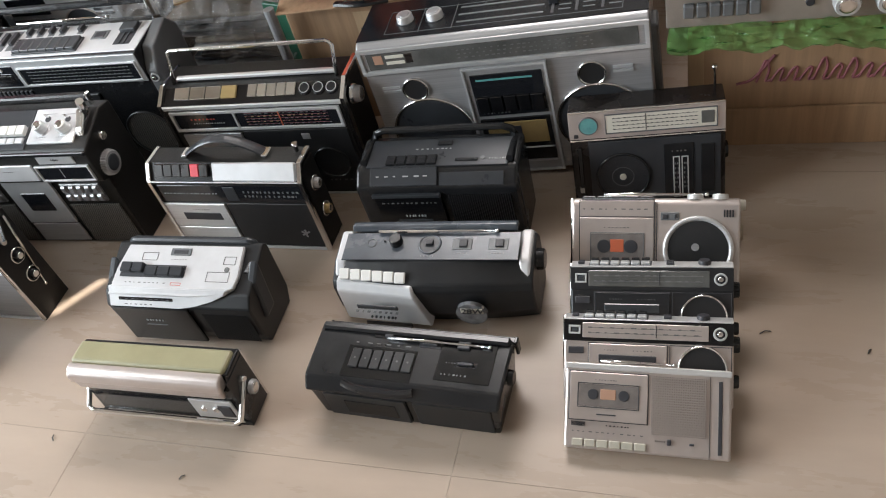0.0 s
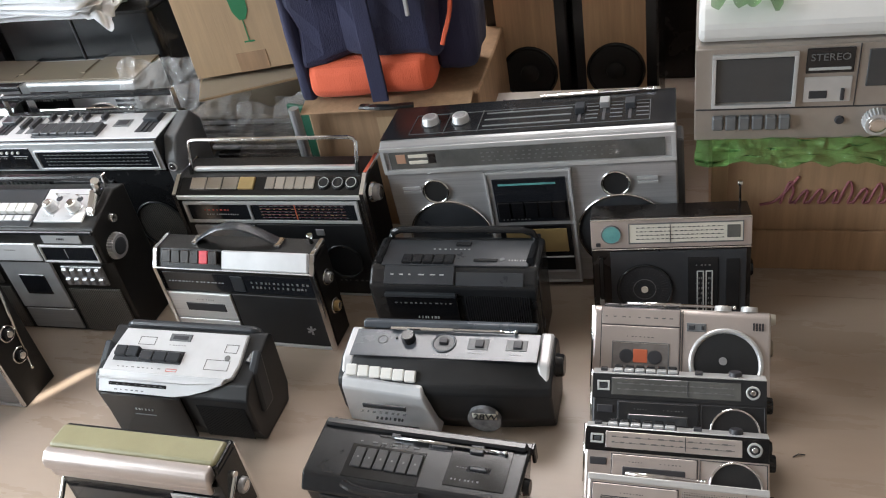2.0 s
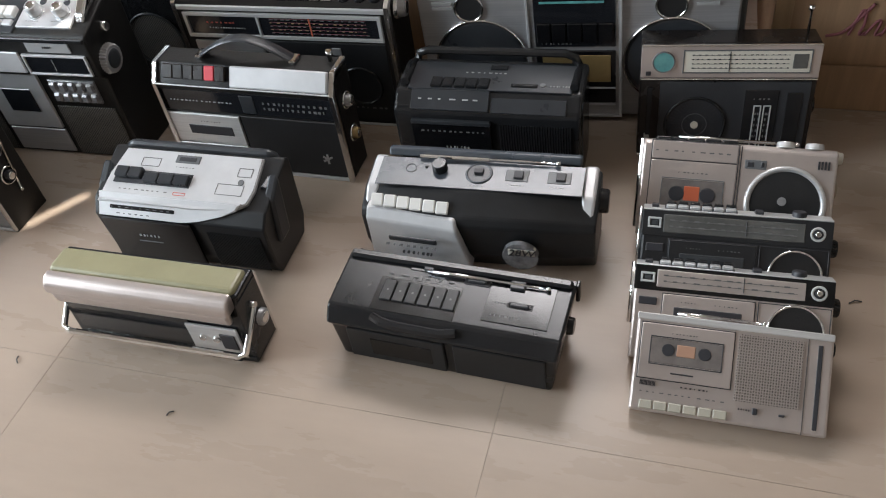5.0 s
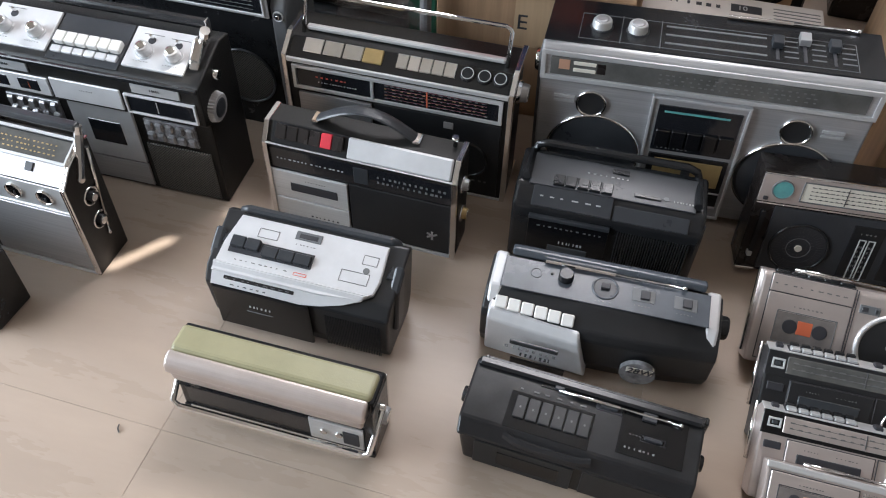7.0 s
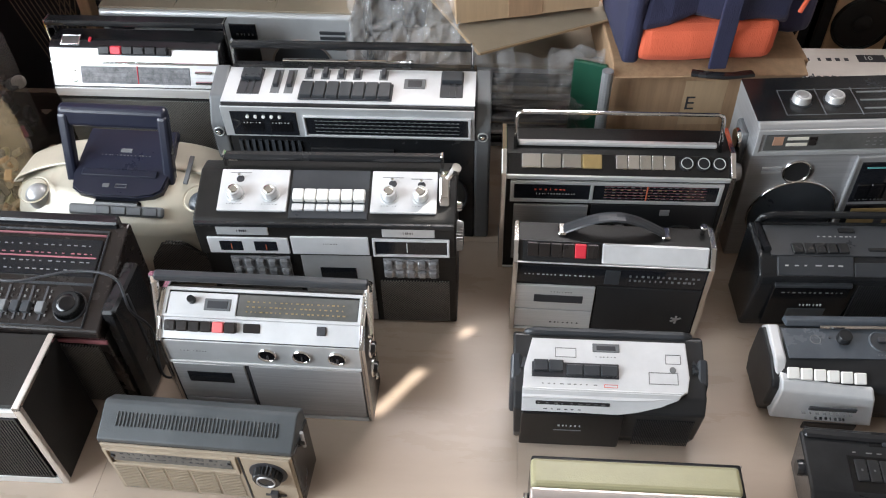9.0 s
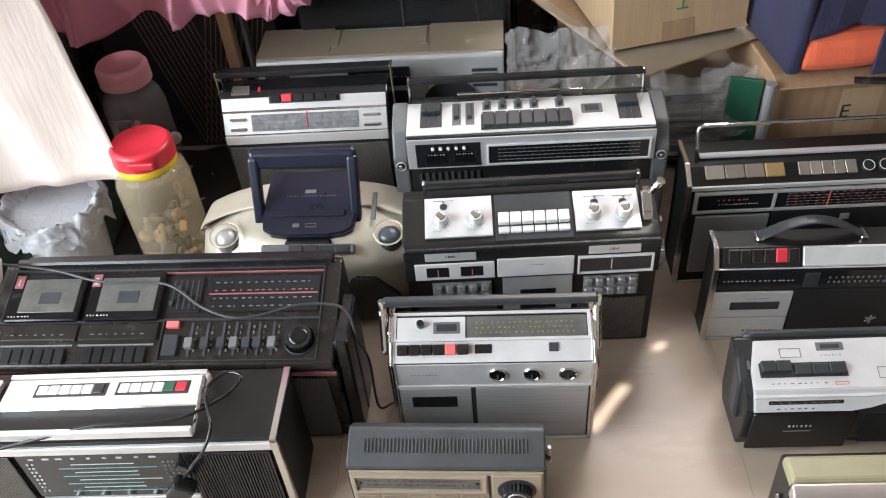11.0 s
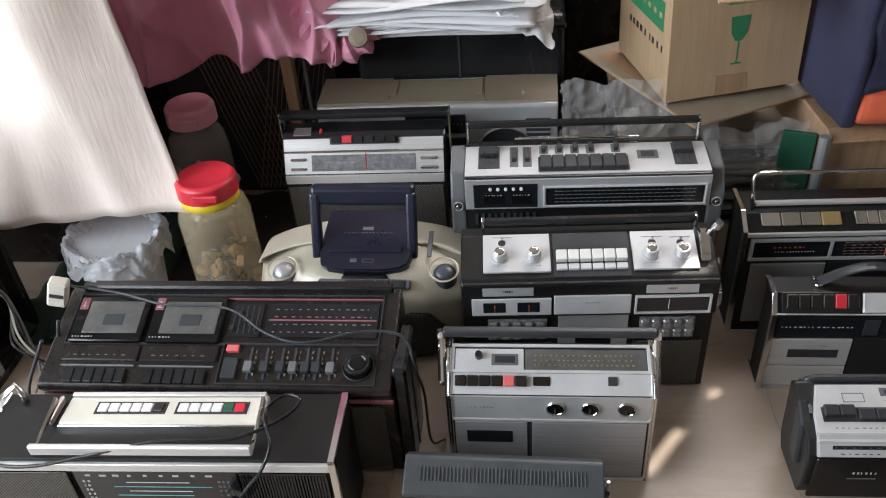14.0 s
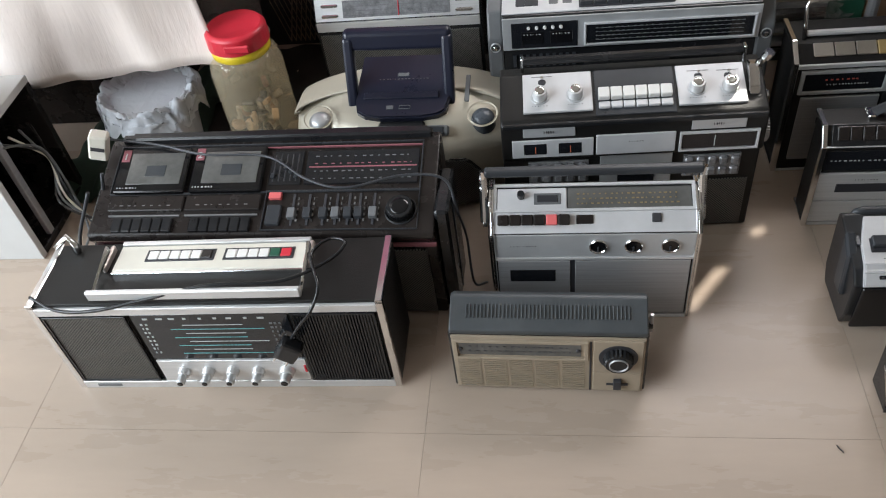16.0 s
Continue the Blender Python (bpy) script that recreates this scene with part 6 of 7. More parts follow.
def silver_top_boombox():
    th = standing("boombox", "silver-topped stereo cassette radio with sliders, meters and grey end cheeks", 0.310, 0.604, 0.6)
    w, h, d = 0.412, 0.300, 0.115
    part("body", prism([(0.006, 0), (d, 0), (d, h), (0.098, h + 0.004), (0, h - 0.006), (-0.004, h - 0.012), (-0.002, 0.232), (0.006, 0.226)], -w / 2, w / 2, 0.002), BLACK, th)
    for sx in (-1, 1):
        x = sx * w / 2
        ch = part("end_cheek", prism([(0.006, 0.0), (d, 0), (d, h - 0.02), (0.09, h + 0.008), (0.025, h - 0.010), (0.002, h - 0.050)], min(x, x + sx * 0.026), max(x, x + sx * 0.026), 0.004), GREY, th, "grey plastic end cheek")
        kf = Face(th, (0.002, h - 0.10), (0.002, h - 0.04), x - 0.02, x + 0.02)
        ring(kf, 0.5 + sx * 0.33, 0.6, 0.009, 0.002, 0.003, SILVER, parent=ch)
        knob(kf, 0.5 + sx * 0.33, 0.6, 0.006, 0.004, CHARCOAL, 8, CHROME, parent=ch)
    t = Face(th, (0, h - 0.006), (0.098, h + 0.004), -w / 2, w / 2)
    plate(t, "top_panel", 0.0, 0.04, 1, 0.90, 0.002, WHITE, "pale silver control panel")
    g = Face(th, (-0.0002, h - 0.004), (0.0978, h + 0.006), -w / 2, w / 2)
    for u in (0.055, 0.86):
        plate(g, "lever_well", u, 0.22, u + 0.09, 0.86, 0.0006, INK)
        plate(g, "lever", u + 0.005, 0.56, u + 0.085, 0.80, 0.008, CHARCOAL)
        bars(g, "lever_slot", u + 0.02, 0.22, u + 0.07, 0.56, 2, 0.002, CHARCOAL, True, 0.4)
    for u in (0.205, 0.26):
        plate(g, "slider_well", u - 0.018, 0.25, u + 0.018, 0.84, 0.0006, GREY)
        plate(g, "slider", u - 0.010, 0.40, u + 0.010, 0.74, 0.008, INK)
    for u in (0.33, 0.395, 0.46, 0.525, 0.63):
        plate(g, "switch_well", u - 0.018, 0.62, u + 0.018, 0.86, 0.0006, GREY)
        plate(g, "switch", u - 0.008, 0.66, u + 0.010, 0.84, 0.009, INK)
    plate(g, "key_bed", 0.305, 0.10, 0.675, 0.50, 0.003, INK)
    keys(g, 0.31, 0.12, 0.67, 0.48, 7, 0.009, CHARCOAL)
    plate(g, "counter_frame", 0.715, 0.42, 0.80, 0.66, 0.0012, GREY)
    plate(g, "counter", 0.73, 0.46, 0.785, 0.62, 0.002, INK)
    f = Face(th, (-0.002, 0.232), (-0.004, h - 0.012), -w / 2, w / 2)
    plate(f, "front_panel", 0.0, 0.0, 1, 1.08, 0.002, SILVER, "silver front panel")
    plate(f, "meter_panel", 0.035, 0.06, 0.30, 0.92, 0.003, DIAL, "black meter panel")
    for i in range(5):
        knob(f, 0.105 + i * 0.032, 0.76, 0.003, 0.006, KEYWHITE, name="lamp")
    for u in (0.075, 0.19):
        plate(f, "meter", u, 0.2, u + 0.09, 0.62, 0.0036, GLOSS)
        lettering(f, u + 0.01, 0.5, u + 0.08, 0.57, MARK, 0.0042, 6, 3)
    rim(f, "dial_frame", 0.325, 0.08, 0.985, 0.82, 0.003, 0.005, WHITE)
    plate(f, "dial", 0.335, 0.12, 0.975, 0.76, 0.003, DIAL, "black tuning dial")
    dial_scale(f, 0.37, 0.18, 0.94, 0.70, 4, DIM, 0.0036, 6, 24)
    f2 = Face(th, (0.006, 0), (0.006, 0.226), -w / 2, w / 2)
    plate(f2, "cassette_door", 0.33, 0.2, 0.67, 0.9, 0.004, SATIN)
    for u in (0.16, 0.84):
        ring(f2, u, 0.45, 0.055, 0.004, 0.004, CHARCOAL, "speaker_ring")
        disc(f2, "speaker_grille", u, 0.45, 0.050, 0.0015, PERFBLACK)
    bars(f2, "vent", 0.03, 0.86, 0.30, 0.96, 10, 0.003, CHARCOAL, True, 0.5)
    strap(-w / 2 + 0.002, w / 2 - 0.006, 0.098, 0.112, h - 0.01, h + 0.044, BLACK, th, CHROME, label="black carrying grip on chrome arms")
    antenna(th, (-0.12, 0.103, h + 0.010), (0.10, 0.103, h + 0.010), 0.003)


def slant_silver_radio():
    th = standing("portable_radio", "silver and black radio with slanted dial, red key and black handle", -0.097, 0.735, 0.2, "radio")
    w, h, d = 0.312, 0.288, 0.085
    part("body", prism([(0, 0), (d, 0), (d, h + 0.006), (0.045, h + 0.006), (0.030, h), (0, 0.225)], -w / 2, w / 2, 0.003), BLACK, th)
    f = Face(th, (0, 0.207), (0, 0.225), -w / 2, w / 2)
    plate(f, "trim", 0.01, 0.0, 0.99, 1.0, 0.004, BRUSHED, "bright lower trim")
    t = Face(th, (0, 0.225), (0.030, h), -w / 2, w / 2)
    plate(t, "dial_panel", 0.01, 0.02, 0.99, 0.98, 0.002, BRUSHED, "worn aluminium dial panel")
    g = Face(th, (-0.002, 0.2258), (0.028, h + 0.0008), -w / 2, w / 2)
    plate(g, "dial", 0.18, 0.10, 0.82, 0.54, 0.0008, CRYSTAL, "clear dial strip")
    bars(g, "scale_grid", 0.18, 0.10, 0.82, 0.56, 4, 0.0014, GREY, False, 0.1)
    plate(g, "needle", 0.512, 0.10, 0.518, 0.58, 0.002, RED)
    for u in (0.10, 0.90):
        for v in (0.16, 0.42):
            g.put("thumb_wheel", at(g, cuboid(-0.016, -0.003, -0.002, 0.016, 0.003, 0.004, 0.0025), u, v), CHROME)
    plate(g, "key_tray", 0.30, 0.82, 0.72, 1.02, 0.004, INK)
    keys(g, 0.31, 0.86, 0.71, 1.06, 6, 0.010, BLACK, {1: RED})
    plate(g, "ridge", 0.01, 0.60, 0.99, 0.66, 0.003, CHROME)
    tt = Face(th, (0.030, h), (0.045, h + 0.006), -w / 2, w / 2)
    rim(tt, "meter_frame", 0.07, 0.3, 0.18, 1.6, 0.002, 0.002, CHROME)
    plate(tt, "meter", 0.075, 0.4, 0.175, 1.5, 0.001, DIALGREY)
    plate(tt, "lamp", 0.23, 0.7, 0.245, 1.3, 0.003, RED)
    strap(-w / 2 - 0.008, w / 2 + 0.008, 0.055, 0.080, h - 0.06, h + 0.036, BLACK, th, CHROME, label="black padded handle with chrome ends")
    f = Face(th, (0, 0), (0, 0.205), -w / 2, w / 2)
    plate(f, "speaker_grille", 0.02, 0.04, 0.98, 0.97, 0.003, PERFBLACK)


def back_boombox():
    th = standing("boombox", "bronze-topped stereo boombox with ringed speakers under a wrapped case", 0.030, 0.895, -0.8)
    w, h, d = 0.488, 0.292, 0.115
    part("body", prism([(0, 0), (d, 0), (d, h), (0.004, h - 0.008), (0, h - 0.014)], -w / 2, w / 2, 0.003), SILVER, th)
    t = Face(th, (0.004, h - 0.008), (d, h), -w / 2, w / 2)
    for q in ((0.0, 0.04, 0.30, 0.98), (0.30, 0.04, 0.70, 0.86), (0.70, 0.04, 1.0, 0.98)):
        plate(t, "top_panel", *q, 0.004, BEIGEDK, "bronze-grey top panel")
    plate(t, "latch", 0.30, 0.30, 0.33, 0.86, 0.006, BEIGEDK)
    plate(t, "latch", 0.66, 0.30, 0.69, 0.86, 0.006, BEIGEDK)
    bars(t, "groove", 0.30, 0.2, 0.302, 0.95, 1, 0.005, INK, True, 1.0)
    f = Face(th, (0, 0), (0, h - 0.014), -w / 2, w / 2)
    plate(f, "badge_panel", 0.37, 0.80, 0.62, 0.95, 0.003, DIAL, "black badge panel")
    lettering(f, 0.46, 0.85, 0.52, 0.90, MARK, 0.0038, 5, 3, name="badge")
    lettering(f, 0.38, 0.86, 0.45, 0.89, DIM, 0.0038, 5, 5)
    lettering(f, 0.54, 0.86, 0.61, 0.89, DIM, 0.0038, 5, 6)
    for u in (0.215, 0.785):
        ring(f, u, 0.62, 0.062, 0.003, 0.004, WARMALU, "speaker_ring", "bronze speaker ring")
        disc(f, "speaker_grille", u, 0.62, 0.058, 0.0015, CHARCOAL)
    for u in (0.03, 0.87):
        bars(f, "vent", u, 0.76, u + 0.10, 0.92, 4, 0.003, CHARCOAL, False, 0.5)
    plate(f, "cassette_door", 0.37, 0.15, 0.62, 0.76, 0.003, SATIN)


three_panel_radio()
silver_handle_radio()
beige_radio()
receiver = table_receiver()
deck = double_deck()
dome_cd_radio()
silver_top_boombox()
slant_silver_radio()
back_boombox()


# ---- clutter ----
def cable(name, label, pts, r=0.0022, mat=BLACK):
    th = thing(name, label, "cable", pose(*pts[0]))
    o = Vector(pts[0])
    part("cable", tube([p - o for p in smooth_path(pts, 8)], r, 8), mat, th)
    return th


mains = cable("power_cable", "thin black power cable with two-pin plug on the radio", [(-0.545, 0.090, 0.194), (-0.50, 0.072, 0.186), (-0.44, 0.068, 0.190), (-0.37, 0.080, 0.198), (-0.28, 0.092, 0.213), (-0.18, 0.100, 0.211), (-0.12, 0.135, 0.212), (-0.10, 0.165, 0.216), (-0.125, 0.175, 0.214), (-0.145, 0.145, 0.213), (-0.125, 0.09, 0.211), (-0.135, 0.066, 0.190), (-0.155, 0.062, 0.165), (-0.175, 0.060, 0.135)], 0.0024)
plug = part("plug", cuboid(-0.016, -0.011, -0.018, 0.016, 0.011, 0.018, 0.005, 2), BLACK, mains)
plug.matrix_local = Matrix.Translation(Vector((-0.180, 0.055, 0.120)) - Vector((-0.545, 0.090, 0.194))) @ pose(0, 0, 0, 0, 35, 0)
for dx in (-0.009, 0.009):
    pin = part("pin", tube([(dx, 0, -0.018), (dx, 0, -0.036)], 0.0022), CHROME, plug)
cable("power_cable", "grey power cable lying across the twin cassette stereo", [(-0.52, 0.36, 0.262), (-0.42, 0.350, 0.252), (-0.34, 0.325, 0.250), (-0.24, 0.318, 0.248), (-0.17, 0.272, 0.240), (-0.11, 0.255, 0.237), (-0.03, 0.275, 0.240), (0.03, 0.27, 0.235), (0.046, 0.25, 0.19), (0.052, 0.27, 0.12), (0.06, 0.24, 0.05), (0.075, 0.28, 0.004)], 0.0020, CHARCOAL)
cable("aerial_wire", "loop of dark wire hanging beside the stereo", [(-0.50, 0.25, 0.245), (-0.545, 0.235, 0.16), (-0.56, 0.25, 0.10), (-0.52, 0.27, 0.15), (-0.50, 0.30, 0.24)], 0.0028, CHARCOAL)
clip = thing("connector_block", "pale plastic connector block with a wire", "connector", pose(-0.515, 0.335, 0.245, 0, 20, 10))
part("body", cuboid(-0.014, -0.012, 0, 0.014, 0.012, 0.045, 0.003), IVORY, clip)
part("slot", cuboid(-0.010, -0.0135, 0.02, 0.010, -0.011, 0.026), INK, clip)

# white cabinet with an open dark side, and a small loudspeaker on it
cab = thing("cabinet", "white laminate cabinet with open dark side full of wires", "cabinet", pose(-0.735, 0.352, 0))
part("top", cuboid(-0.60, 0, 0.248, 0.0, 0.20, 0.262, 0.001), PAINTWHITE, cab)
part("front", cuboid(-0.60, 0.0, 0.0, 0.0, 0.014, 0.248, 0.001), PAINTWHITE, cab)
# back, bottom and inner board near-black: shade of the open inside put into colour
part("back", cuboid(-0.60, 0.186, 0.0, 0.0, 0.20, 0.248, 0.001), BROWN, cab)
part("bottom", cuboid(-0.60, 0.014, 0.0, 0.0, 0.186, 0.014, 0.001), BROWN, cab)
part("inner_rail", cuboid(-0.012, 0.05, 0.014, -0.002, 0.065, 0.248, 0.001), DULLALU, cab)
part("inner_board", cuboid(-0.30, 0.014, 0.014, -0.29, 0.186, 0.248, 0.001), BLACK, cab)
for k, m in enumerate((GREY, CHARCOAL, IVORY, GREY, BROWN)):
    cable("loose_wire", "tangled thin wire hanging in the cabinet", [(-0.76 + 0.01 * k, 0.40 + 0.02 * k, 0.21), (-0.715, 0.43 + 0.012 * k, 0.20 - 0.015 * k), (-0.70, 0.455, 0.165 - 0.01 * k), (-0.672, 0.43 - 0.01 * k, 0.10), (-0.655 + 0.012 * k, 0.40, 0.03), (-0.66 + 0.02 * k, 0.37, 0.006)], 0.0022, m)
spk = thing("computer_speaker", "silver-grey desktop loudspeaker with three small knobs", "speaker", pose(-0.815, 0.380, 0.262, 0, 0, 12))
part("body", prism([(0.0, 0), (0.11, 0), (0.11, 0.23), (0.03, 0.23), (0.012, 0.20)], -0.065, 0.065, 0.012, 3, 0.0), SILVER, spk)
f = Face(spk, (0.0, 0.0), (0.012, 0.20), -0.065, 0.065)
ring(f, 0.42, 0.74, 0.046, 0.008, 0.006, SILVER, "speaker_ring")
f.put("speaker_cone", at(f, lathe([(0.039, 0.0), (0.036, 0.002), (0.012, 0.004), (0.004, 0.006)], 32), 0.42, 0.74), CONE)
for k in range(3):
    knob(f, 0.80, 0.30 - k * 0.10, 0.0055, 0.006, CHROME)
lettering(f, 0.62, 0.46, 0.80, 0.50, INK, 0.0015, 5, name="badge")
plate(f, "panel_line", 0.15, 0.05, 0.75, 0.06, 0.002, GREY)


def jar(label, x, y, r, h, lid, neck, seed):
    th = thing("plastic_jar", label, "jar", pose(x, y, 0))
    part("jar", lathe([(r * 0.92, 0), (r, 0.012), (r, h * 0.52), (r * 0.985, h * 0.54), (r, h * 0.56), (r, h * 0.78), (r * 0.92, h * 0.87), (r * 0.70, h * 0.93), (r * 0.70, h)], 28), JARPLASTIC if neck else JARCLEAR, th)
    if neck:
        part("collar", lathe([(r * 0.76, h * 0.90), (r * 0.80, h * 0.91), (r * 0.80, h * 0.965), (r * 0.76, h * 0.97)], 28), neck, th)
    lb = part("lid", lathe([(r * 0.80, h * 0.965), (r * 0.83, h * 0.97), (r * 0.82, h * 1.07), (r * 0.72, h * 1.10), (r * 0.68, h * 1.09), (r * 0.1, h * 1.09)], 32), lid, th)
    part("lid_tab", cuboid(-r * 0.12, -r * 0.86, h * 1.0, r * 0.55, -r * 0.76, h * 1.05, 0.003), lid, lb)
    rnd = random.Random(seed)
    mats = (BEIGE, CARDDK, BROWN, BEIGEDK, GREY, OLIVE, CARD) if neck else (INK, GREY, CHARCOAL, KEYWHITE, INK, GREY, PINKLID)
    for k in range(44):
        a, q, z = rnd.uniform(0, 6.28), rnd.uniform(0.2, 0.84) * r, rnd.uniform(0.01, h * (0.45 if neck else 0.62))
        if k % 4 == 0:
            bm = lathe([(0.010, 0), (0.014, 0.004), (0.014, 0.010), (0.010, 0.013)], 14)
        else:
            bm = cuboid(-0.012, -0.006, -0.004, 0.012, 0.006, 0.004, 0.0015)
        bmesh.ops.transform(bm, matrix=pose(q * math.cos(a), q * math.sin(a), z, rnd.uniform(0, 180), rnd.uniform(0, 180), rnd.uniform(0, 180)), verts=bm.verts)
        part("small_part", bm, mats[k % 7], th)


jar("clear plastic jar with red lid and yellow collar holding small parts", -0.367, 0.640, 0.067, 0.262, RED, YELLOW, 3)
jar("clear plastic jar with pink lid holding spare parts", -0.450, 0.835, 0.060, 0.305, PINKLID, None, 8)


def sheet(th, name, fn, nu, nv, mat, thick=0.0, label=""):
    """A soft sheet from a function of u and v in 0 to 1."""
    bm = bmesh.new()
    g = [[bm.verts.new(fn(i / nu, j / nv)) for j in range(nv + 1)] for i in range(nu + 1)]
    for i in range(nu):
        for j in range(nv):
            fc = bm.faces.new((g[i][j], g[i + 1][j], g[i + 1][j + 1], g[i][j + 1]))
            fc.smooth = True
    me = bpy.data.meshes.new(name)
    bm.to_mesh(me)
    bm.free()
    me.materials.append(mat)
    ob = new(name, me)
    ob.parent = th
    if thick:
        so = ob.modifiers.new("thickness", "SOLIDIFY")
        so.thickness = thick
    if label:
        ob["label"] = label
    return ob


def nz(x, y, z=0.0):
    return noise.noise(Vector((x, y, z)))


# waste bin with a pale polythene bag
bin_ = thing("waste_bin", "white plastic bin lined with a pale polythene bag", "bin", pose(-0.560, 0.615, 0))
part("tub", lathe([(0.060, 0), (0.078, 0.165), (0.081, 0.170), (0.075, 0.170)], 28), POLYWHITE, bin_)


def bag_shape(u, v):
    a = 2 * math.pi * u
    c, d = math.cos(a), math.sin(a)
    rag = nz(2.5 * c + 4, 2.5 * d)
    if v < 0.55:
        q = v / 0.55
        r, z = 0.012 + 0.074 * q ** 0.8, 0.150 + 0.034 * q ** 2
    else:
        q = (v - 0.55) / 0.45
        r, z = 0.086 + 0.012 * math.sin(1.6 * q), 0.184 - (0.050 + 0.035 * rag) * q ** 1.2
    k = 1 + 0.10 * nz(3 * c + 5, 3 * d, v * 4) + 0.05 * (0.4 - abs(nz(7 * c, 7 * d, v * 5)) * 2)
    return (r * k * c, r * k * d, z + 0.020 * (0.3 - abs(nz(5 * c, 5 * d, v * 6 + 3)) * 1.6))


sheet(bin_, "bag", bag_shape, 96, 40, POLYWHITE, 0, "crumpled pale polythene bag")

# cream curtain and pink cloth hanging at the left
cloth_c = thing("curtain", "cream crinkled cotton cloth hanging in soft folds", "curtain", pose(-0.80, 0.60, 0.160))


def cream_fold(u, v):
    low = 0.050 - 0.12 * (u - 0.70) + (0.02 * math.sin(9 * u))
    x = -0.55 + 0.95 * u - 0.16 * v * u
    if u > 0.8:
        low += (u - 0.8) * 0.22
    z = low + v * 1.15
    y = 0.034 * math.sin(13 * u + 1.6 * v + 1.5 * nz(2 * u, 2 * v)) * (0.4 + 0.6 * v) + 0.035 * nz(4 * u, 3 * v, 2) + 0.008 * nz(14 * u, 9 * v) + 0.10 * v + 0.05 * (1 - v) ** 3 * nz(7 * u, 1.0)
    return (x, y, z)


sheet(cloth_c, "cloth", cream_fold, 90, 60, CREAMCLOTH, 0.0015)
cloth_p = thing("hanging_cloth", "dusky pink cotton garment hanging in deep folds", "cloth", pose(-0.455, 0.85, 0.325))


def crease(q):
    """Soft valleys with sharp crests, 0 to 1."""
    return 1 - abs(math.sin(q))


def pink_fold(u, v):
    low = 0.02 + 0.11 * u - 0.22 * max(0.0, u - 0.72) + 0.10 * max(0.0, 0.12 - u) * 4 + 0.012 * math.sin(17 * u)
    x = -0.14 + 0.44 * u + 0.05 * math.sin(2.2 * v) - 0.30 * v * (0.35 - 0.3 * u)
    z = low + 0.75 * v
    drift = 1.6 * nz(2.2 * u, 1.8 * v, 3)
    y = -0.085 * crease(4.2 * u + 2.6 * v + drift) ** 1.5 - 0.045 * crease(9.5 * u - 3.0 * v + 1.4 * drift + 0.7) ** 2 - 0.022 * crease(15 * u + 9 * v + 2 * drift) ** 2
    y += 0.05 * nz(4 * u + 2, 2.5 * v) + 0.08 * v + 0.012 * nz(12 * u, 9 * v) + 0.04
    return (x, y, z)


sheet(cloth_p, "cloth", pink_fold, 150, 90, PINKCLOTH, 0.0015)
cuff = part("cuff", tube(smooth_path([(0.20, 0.06, 0.16), (0.25, 0.05, 0.11), (0.29, 0.06, 0.075), (0.34, 0.07, 0.085), (0.365, 0.08, 0.115)], 6), [0.02 + 0.014 * math.sin(k * 0.9) ** 2 for k in range(25)], 14), PINKCLOTH, cloth_p, "rolled pink cuff")
part("cuff_lace", lathe([(0.010, 0), (0.018, 0.002), (0.018, 0.03), (0.010, 0.032)], 18), BEIGE, cloth_p).matrix_local = pose(0.345, 0.055, 0.10, 60, 20, 0)

# wooden upright and wire lattice in the dark corner
post = thing("wooden_post", "raw wooden upright behind the radios", "post", pose(-0.285, 0.98, 0))
part("post", cuboid(-0.012, 0, 0, 0.012, 0.03, 0.75, 0.002), WOOD, post)
post2 = thing("metal_rail", "thin dark metal rail beside a wooden upright", "rail", pose(-0.250, 0.99, 0))
part("rail", cuboid(-0.004, 0, 0, 0.004, 0.02, 0.75, 0.001), GREY, post2)
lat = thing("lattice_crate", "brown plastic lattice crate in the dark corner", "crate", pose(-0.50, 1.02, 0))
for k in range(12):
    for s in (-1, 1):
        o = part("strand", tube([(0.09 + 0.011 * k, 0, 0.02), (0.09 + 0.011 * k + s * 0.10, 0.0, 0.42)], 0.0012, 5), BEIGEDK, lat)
# black backing added so the corner behind the strands reads as deep shade
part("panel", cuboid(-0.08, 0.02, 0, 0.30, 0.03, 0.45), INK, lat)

# near-black boxes added along the back to stand in for its darkness
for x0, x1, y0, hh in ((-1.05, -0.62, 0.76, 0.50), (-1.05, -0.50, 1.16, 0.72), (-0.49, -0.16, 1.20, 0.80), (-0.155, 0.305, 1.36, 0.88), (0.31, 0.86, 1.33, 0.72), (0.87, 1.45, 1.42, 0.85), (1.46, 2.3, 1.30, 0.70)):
    th = thing("dark_filler_box", "near-black box added to stand for the dark at the back", "crate", pose(x0, y0, 0))
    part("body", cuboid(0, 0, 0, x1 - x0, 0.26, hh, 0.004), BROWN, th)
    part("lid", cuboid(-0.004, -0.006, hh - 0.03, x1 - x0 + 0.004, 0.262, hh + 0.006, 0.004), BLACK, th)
# added sheet: its dark colour stands for the shade on the corner floor
rag = thing("dark_sheet", "dark sheet added over the corner floor to stand for shade", "cloth", pose(-0.60, 0.66, 0))
sheet(rag, "cloth", lambda u, v: (0.44 * u, 0.36 * v, 0.006 + 0.006 * nz(9 * u, 8 * v) + 0.004 * math.sin(7 * u + 3 * v)), 30, 24, mk("floor_shade_brown", (0.022, 0.016, 0.013), 0.9, var=0.3, bump=0.4), 0.002)
heapd = thing("dark_sheet", "dark green cloth bundle on the floor by the wires", "cloth", pose(-0.66, 0.56, 0))
